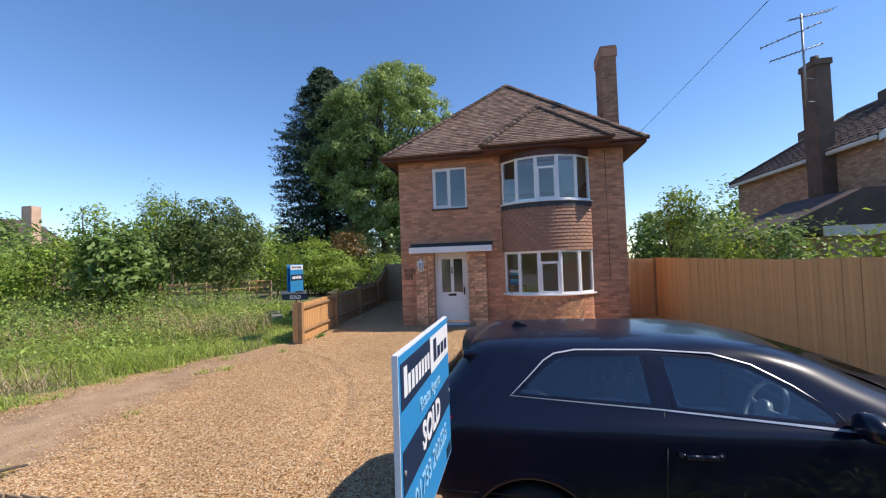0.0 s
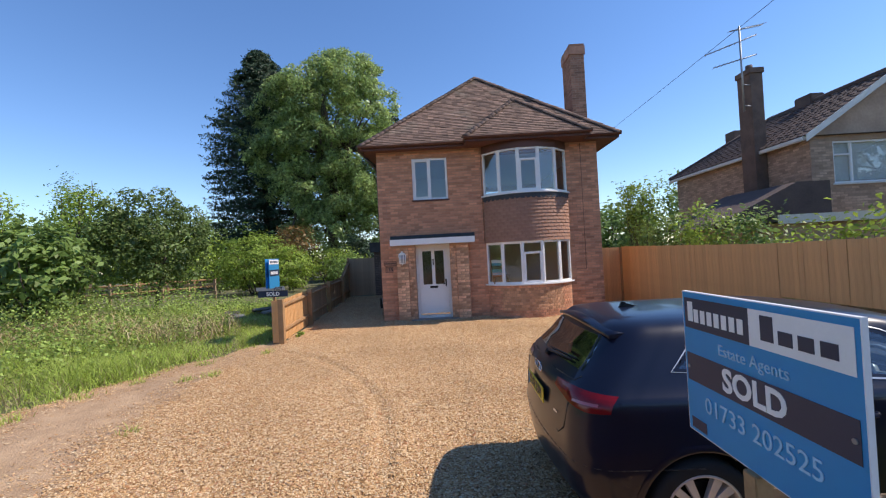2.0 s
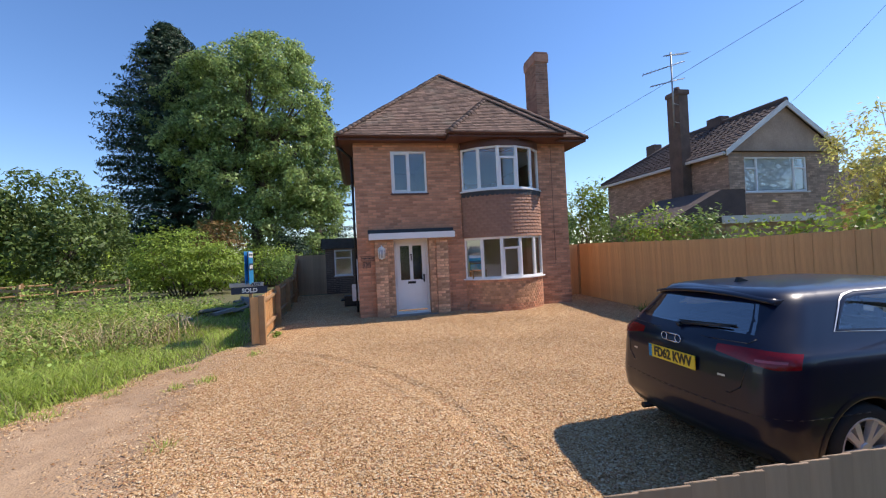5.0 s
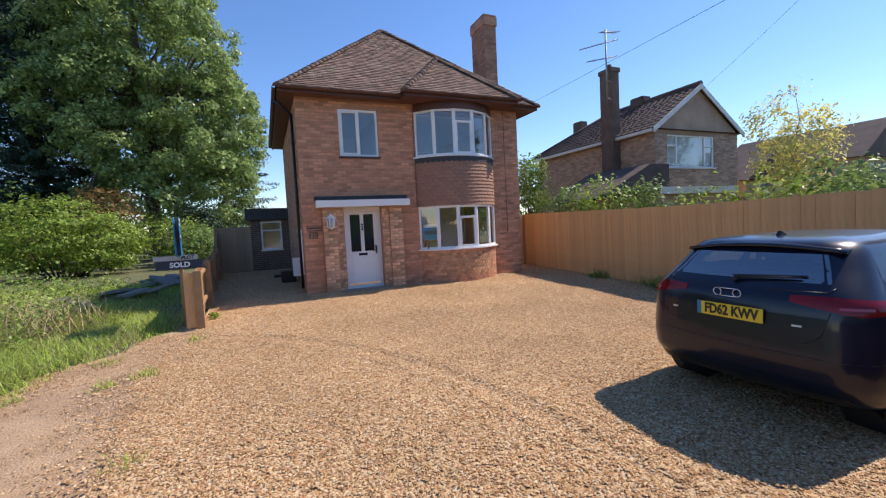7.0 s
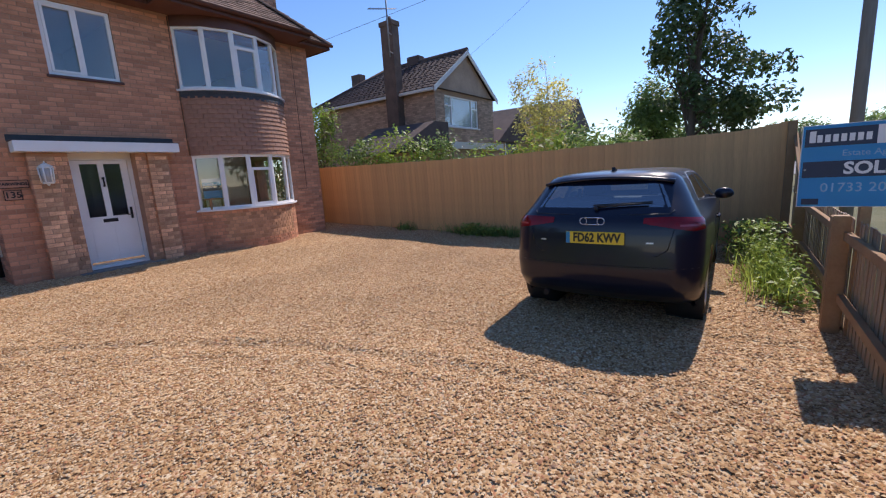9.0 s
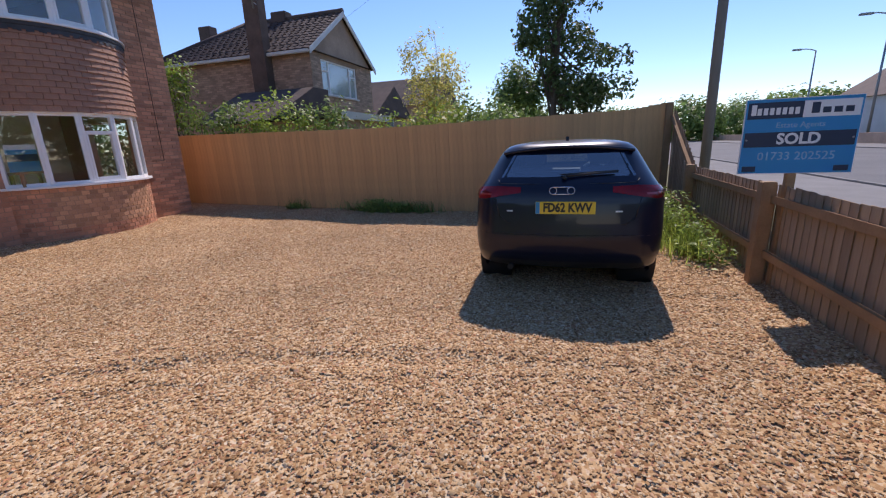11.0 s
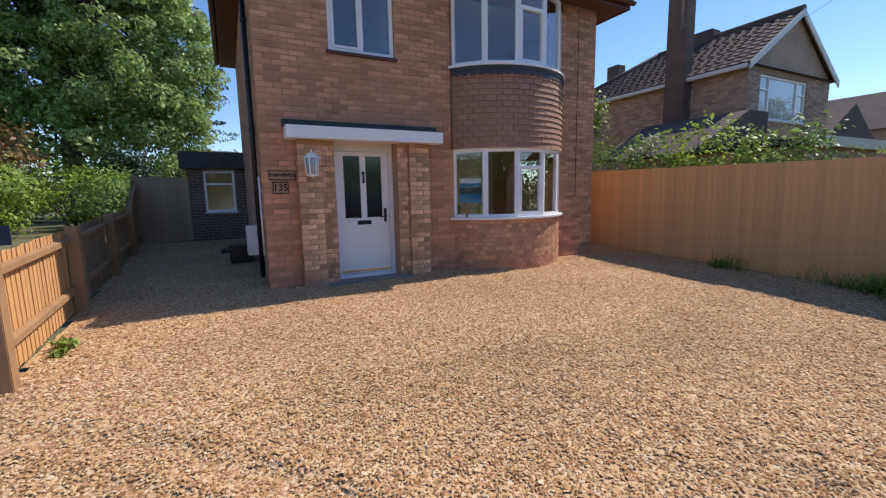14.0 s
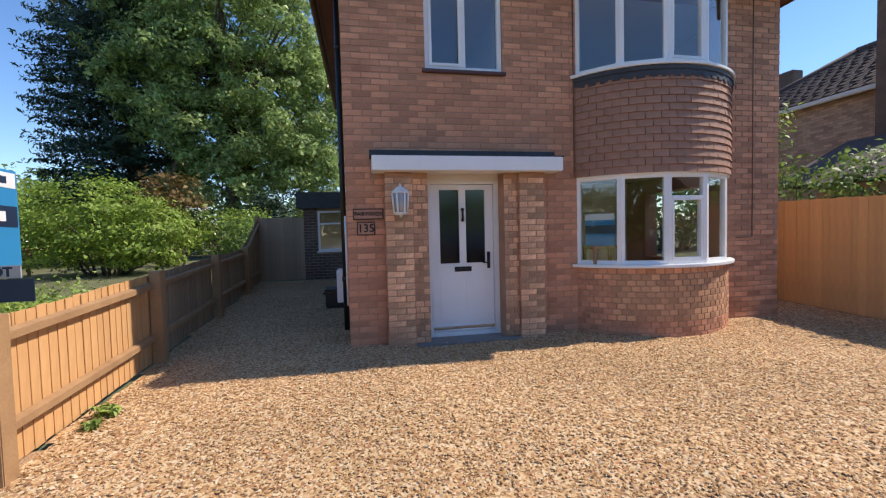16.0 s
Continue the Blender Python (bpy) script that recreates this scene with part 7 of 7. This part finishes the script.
for i in range(40):
    child("board", bm_d, dark_fence, pose(25.6, -22.5 + i * 0.15, 0.3, 0, 0, 0))
low_wall = thing("garden_wall", "low wall along the far footway", "wall")
part("wall", boxes((24.5, 60, -14.7, -14.5, 0.2, 1.0)), M["brick_far"], low_wall, "", 0.02)

# trees along the far road; those with x < 25, y < 0 unseen, added for reflections
r = np.random.default_rng(9)
for i, (x, y, s, z) in enumerate([(52, -20, 5, 4.5), (60, -12, 5, 5), (70, -4, 6, 5), (66, 8, 5, 5.5), (48, 12, 4, 4.5), (44, -19, 3, 4.2), (75, -24, 6, 6), (-40, 24, 7, 6), (-34, 34, 6, 6), (-52, 18, 6, 5), (-30, 16, 3.5, 3.6), (-36, 10, 5, 4.0), (-28, 44, 7, 6.5), (30, 34, 6, 6.5), (16, 44, 5, 6), (-16, -22, 5, 6), (-4, -21, 5, 7), (5, -20, 4.5, 6), (14, -22, 5, 6.5), (-26, -21, 5, 6), (-36, -19, 6, 6.5), (22, -27, 5, 7), (-48, -20, 7, 7)]):
    tree("far_tree", "distant rounded green tree", (x, y), 0.2, 1.2, [(0, 0, z * 0.5, s, s * 0.8, z * 0.5)], 150, 40, 0.5, 0.45, M["leaf_mid"], 200 + i, limbs=6, shell=0.5, group="distant trees")

# telegraph pole, wires, street lamps
for x, y in ((4.54, 0.80), (4.75, -14.2)):
    pole = thing("telegraph_pole", "tall weathered grey telegraph pole", "pole", "telegraph poles", (x, y, gz(x, y) - 0.05))
    part("shaft", tube(bmesh.new(), (0, 0, 0), (0.0, 0, 8.6 if y > 0 else 7.0), 0.09, 0.07, 14), M["pole_wood"], pole)
    part("cap", tube(bmesh.new(), (0, 0, 6.7), (0, 0, 6.76), 0.095, 0.095, 14), M["metal_grey"], pole)


def wire(label, a, b, sag):
    w_ = thing("overhead_wire", label, "wire")
    bm = bmesh.new()
    a, b = Vector(a), Vector(b)
    prev = a
    for i in range(1, 25):
        t = i / 24
        q = a.lerp(b, t) - Vector((0, 0, sag * 4 * t * (1 - t)))
        tube(bm, prev, q, 0.0045, n=5, caps=False)
        prev = q
    part("cable", bm, M["black"], w_)


wire("thin dark telephone wire from pole to house eave", (4.75, -14.2, 6.85), (3.2, 11.36, 5.08), 0.12)
wire("thin dark telephone wire from pole to neighbouring house", (4.54, 0.80, 8.3), (11.7, 12.1, 6.3), 0.2)
for x, y, h in ((40.0, -16.2, 7.3), (30.0, -15.4, 7.6)):
    lampost = thing("street_lamp", "grey steel street lamp across the road", "street lamp", "street lamps", (x, y, 0.3))
    part("column", tube(bmesh.new(), (0, 0, 0), (0, 0, h), 0.09, 0.05), M["metal_grey"], lampost)
    bm = bmesh.new()
    limb(bm, (0, 0, h), (-0.3, 1.2, h + 0.15), 0.045, 0.035, r, 3, 0.0)
    part("arm", bm, M["metal_grey"], lampost)
    part("head", boxes((-0.45, -0.15, 1.1, 1.8, h + 0.08, h + 0.2)), M["metal_grey"], lampost, "", 0.04)

# parked van in the distance
van = thing("van", "silver van parked on the far side of the road", "van", at=(33.0, -10.7, 0.32), turn=165)
bm = bmesh.new()
prism(bm, [(-2.2, 0.3), (2.2, 0.3), (2.25, 0.9), (1.5, 1.1), (0.9, 1.85), (-2.15, 1.9), (-2.25, 1.0)], -0.9, 0.9, "y")
part("body", bm, M["silver_paint"], van, "", 0.06)
part("side_window", boxes((-1.9, 0.9, -0.915, -0.9, 1.15, 1.65), (-1.9, 0.9, 0.9, 0.915, 1.15, 1.65)), M["black"], van, "", 0.005)
part("windscreen", prism(bmesh.new(), [(1.53, 1.15), (0.98, 1.80), (1.0, 1.83), (1.56, 1.17)], -0.78, 0.78, "y"), M["black"], van)
for x in (-1.4, 1.4):
    for y in (-0.82, 0.82):
        part("wheel", tube(bmesh.new(), (x, y - 0.1, 0.3), (x, y + 0.1, 0.3), 0.32, n=20), M["rubber"], van)

# sale board by the low fence; both faces alike
board = thing("sale_board", "blue and white estate agent's sold board on a post", "sign", at=(-0.335, 1.485, 0))
part("post", boxes((-0.032, 0.032, -0.022, 0.042, gz(-0.3, 1.5) - 0.05, 1.094)), M["rail"], board, "pale timber post", 0.004)
BW, BZ0, BZ1 = 0.40, 1.095, 1.70
part("core", boxes((-0.0085, 0.0085, -BW - 0.003, BW + 0.003, BZ0 - 0.003, BZ1 + 0.003)), M["sign_white"], board, "white corrugated plastic edge")
for side in (-1, 1):
    m = pose(side * 0.0055, 0, 0, 0, 0, -90 if side < 0 else 90)
    face = part("panel", boxes((-BW, BW, -0.004, 0.004, BZ0, BZ1)), M["sign_blue"], board, "printed blue panel", 0.0015)
    face.matrix_basis = m
    def strip(x0, x1, z0, z1, mt, lb="", lift=0.005):
        part("print", boxes((x0, x1, -lift - 0.0012, -lift, z0, z1)), M[mt], face, lb)
    strip(-0.385, 0.005, 1.545, 1.675, "sign_navy", "dark name band")
    strip(0.005, 0.385, 1.545, 1.675, "sign_white", "white name band")
    strip(-0.385, 0.385, 1.315, 1.435, "sign_navy", "dark band")
    strip(-0.375, -0.275, 1.11, 1.155, "sign_navy", "small dark label")
    strip(0.275, 0.375, 1.11, 1.155, "sign_navy", "small dark label")
    for k in range(8):
        strip(-0.36 + k * 0.044, -0.36 + k * 0.044 + (0.030 if k else 0.036), 1.575, 1.66 if k == 0 else 1.63, "sign_white", "pale bars for the name", 0.0065)
    for k in range(4):
        strip(0.06 + k * 0.075, 0.06 + k * 0.075 + 0.055, 1.575, 1.66 if k == 0 else 1.62, "sign_navy", "dark bars for the name", 0.0065)
    writing("lettering", "Estate Agents", 0.062, pose(0, -0.0065, 1.488, 90), M["sign_pale"], face)
    writing("lettering", "SOLD", 0.122, pose(0, -0.0065, 1.375, 90), M["sign_white"], face, bold=0.004)
    writing("lettering", "01733 202525", 0.095, pose(0, -0.0065, 1.235, 90), M["sign_pale"], face)
    for x in (-0.37, 0.37):
        part("bolt", tube(bmesh.new(), (x, -0.005, 1.375), (x, -0.010, 1.375), 0.008), M["metal_grey"], face)

plot = thing("plot_board", "blue and white plot sale board with sold slip", "sign", at=(-5.62, 9.86, gz(-5.6, 9.8)))
part("post", boxes((-0.03, 0.03, -0.03, 0.03, -0.05, 1.95)), M["rail"], plot, "", 0.004)
for side in (-1, 1):
    face = part("panel", boxes((-0.42, 0.42, -0.004, 0.004, 1.27, 1.96)), M["sign_blue"], plot, "printed blue panel", 0.0015)
    face.matrix_basis = pose(side * 0.040, -0.05, 0, 0, 0, (-90 if side < 0 else 90) + 8)
    for x0, x1, z0, z1, mt in ((-0.40, 0.40, 1.83, 1.94, "sign_white"), (-0.40, 0.40, 1.55, 1.70, "sign_navy")):
        part("print", boxes((x0, x1, -0.0065, -0.0045, z0, z1)), M[mt], face)
    for k in range(6):
        part("print", boxes((-0.33 + k * 0.11, -0.25 + k * 0.11, -0.0085, -0.007, 1.86, 1.91)), M["sign_navy"], face)
        part("print", boxes((-0.30 + k * 0.10, -0.23 + k * 0.10, -0.0085, -0.007, 1.59, 1.66)), M["sign_white"], face)
slip = part("slip", boxes((-0.37, 0.35, -0.075, -0.065, 1.05, 1.20)), M["sign_navy"], plot, "dark sold slip", 0.002)
writing("lettering", "SOLD", 0.125, pose(0, -0.0765, 1.12, 90), M["sign_white"], slip, bold=0.005)
slip2 = part("slip", boxes((-0.40, 0.28, -0.072, -0.062, 1.205, 1.29)), M["sign_grey"], plot, "grey plot slip", 0.002)
writing("lettering", "PLOT", 0.085, pose(0.13, -0.0735, 1.245, 90), M["sign_navy"], slip2, bold=0.003)

# old boundary fence and rubble on the rough plot
old = thing("post_rail_fence", "low old post and rail fence across the rough plot", "fence")
for i in range(8):
    x = -22 + i * 1.3
    part("post", boxes((x - 0.05, x + 0.05, 19.95, 20.05, gz(0, 20) - 0.05, gz(0, 20) + 0.95)), M["wood_grey"], old, "", 0.006)
part("rail", boxes((-22, -12.8, 19.93, 19.97, 1.05, 1.16)), M["wood_grey"], old)
part("rail", boxes((-22, -12.8, 19.93, 19.97, 0.65, 0.76)), M["wood_grey"], old)
rubble = thing("rubble_heap", "low heap of pale rubble and slabs behind the side fence", "rubble")
for i in range(14):
    bm = boxes((-0.3, 0.3, -0.2, 0.2, 0, 0.08))
    ob = part("slab", bm, M["paving"], rubble, "", 0.015)
    ob.matrix_basis = pose(-7.0 + r.normal() * 0.9, 14.2 + r.normal() * 1.3, 0.25 + abs(r.normal()) * 0.14, r.normal() * 12, r.normal() * 12, r.random() * 180)

twig = thing("fallen_stick", "dark fallen stick lying on the gravel edge", "stick", at=(-5.06, 3.22, 0.03))
bm = bmesh.new()
limb(bm, (-0.10, -0.22, 0.01), (0.10, 0.22, 0.02), 0.022, 0.012, r, 4, 0.08)
part("stick", bm, M["bark"], twig)
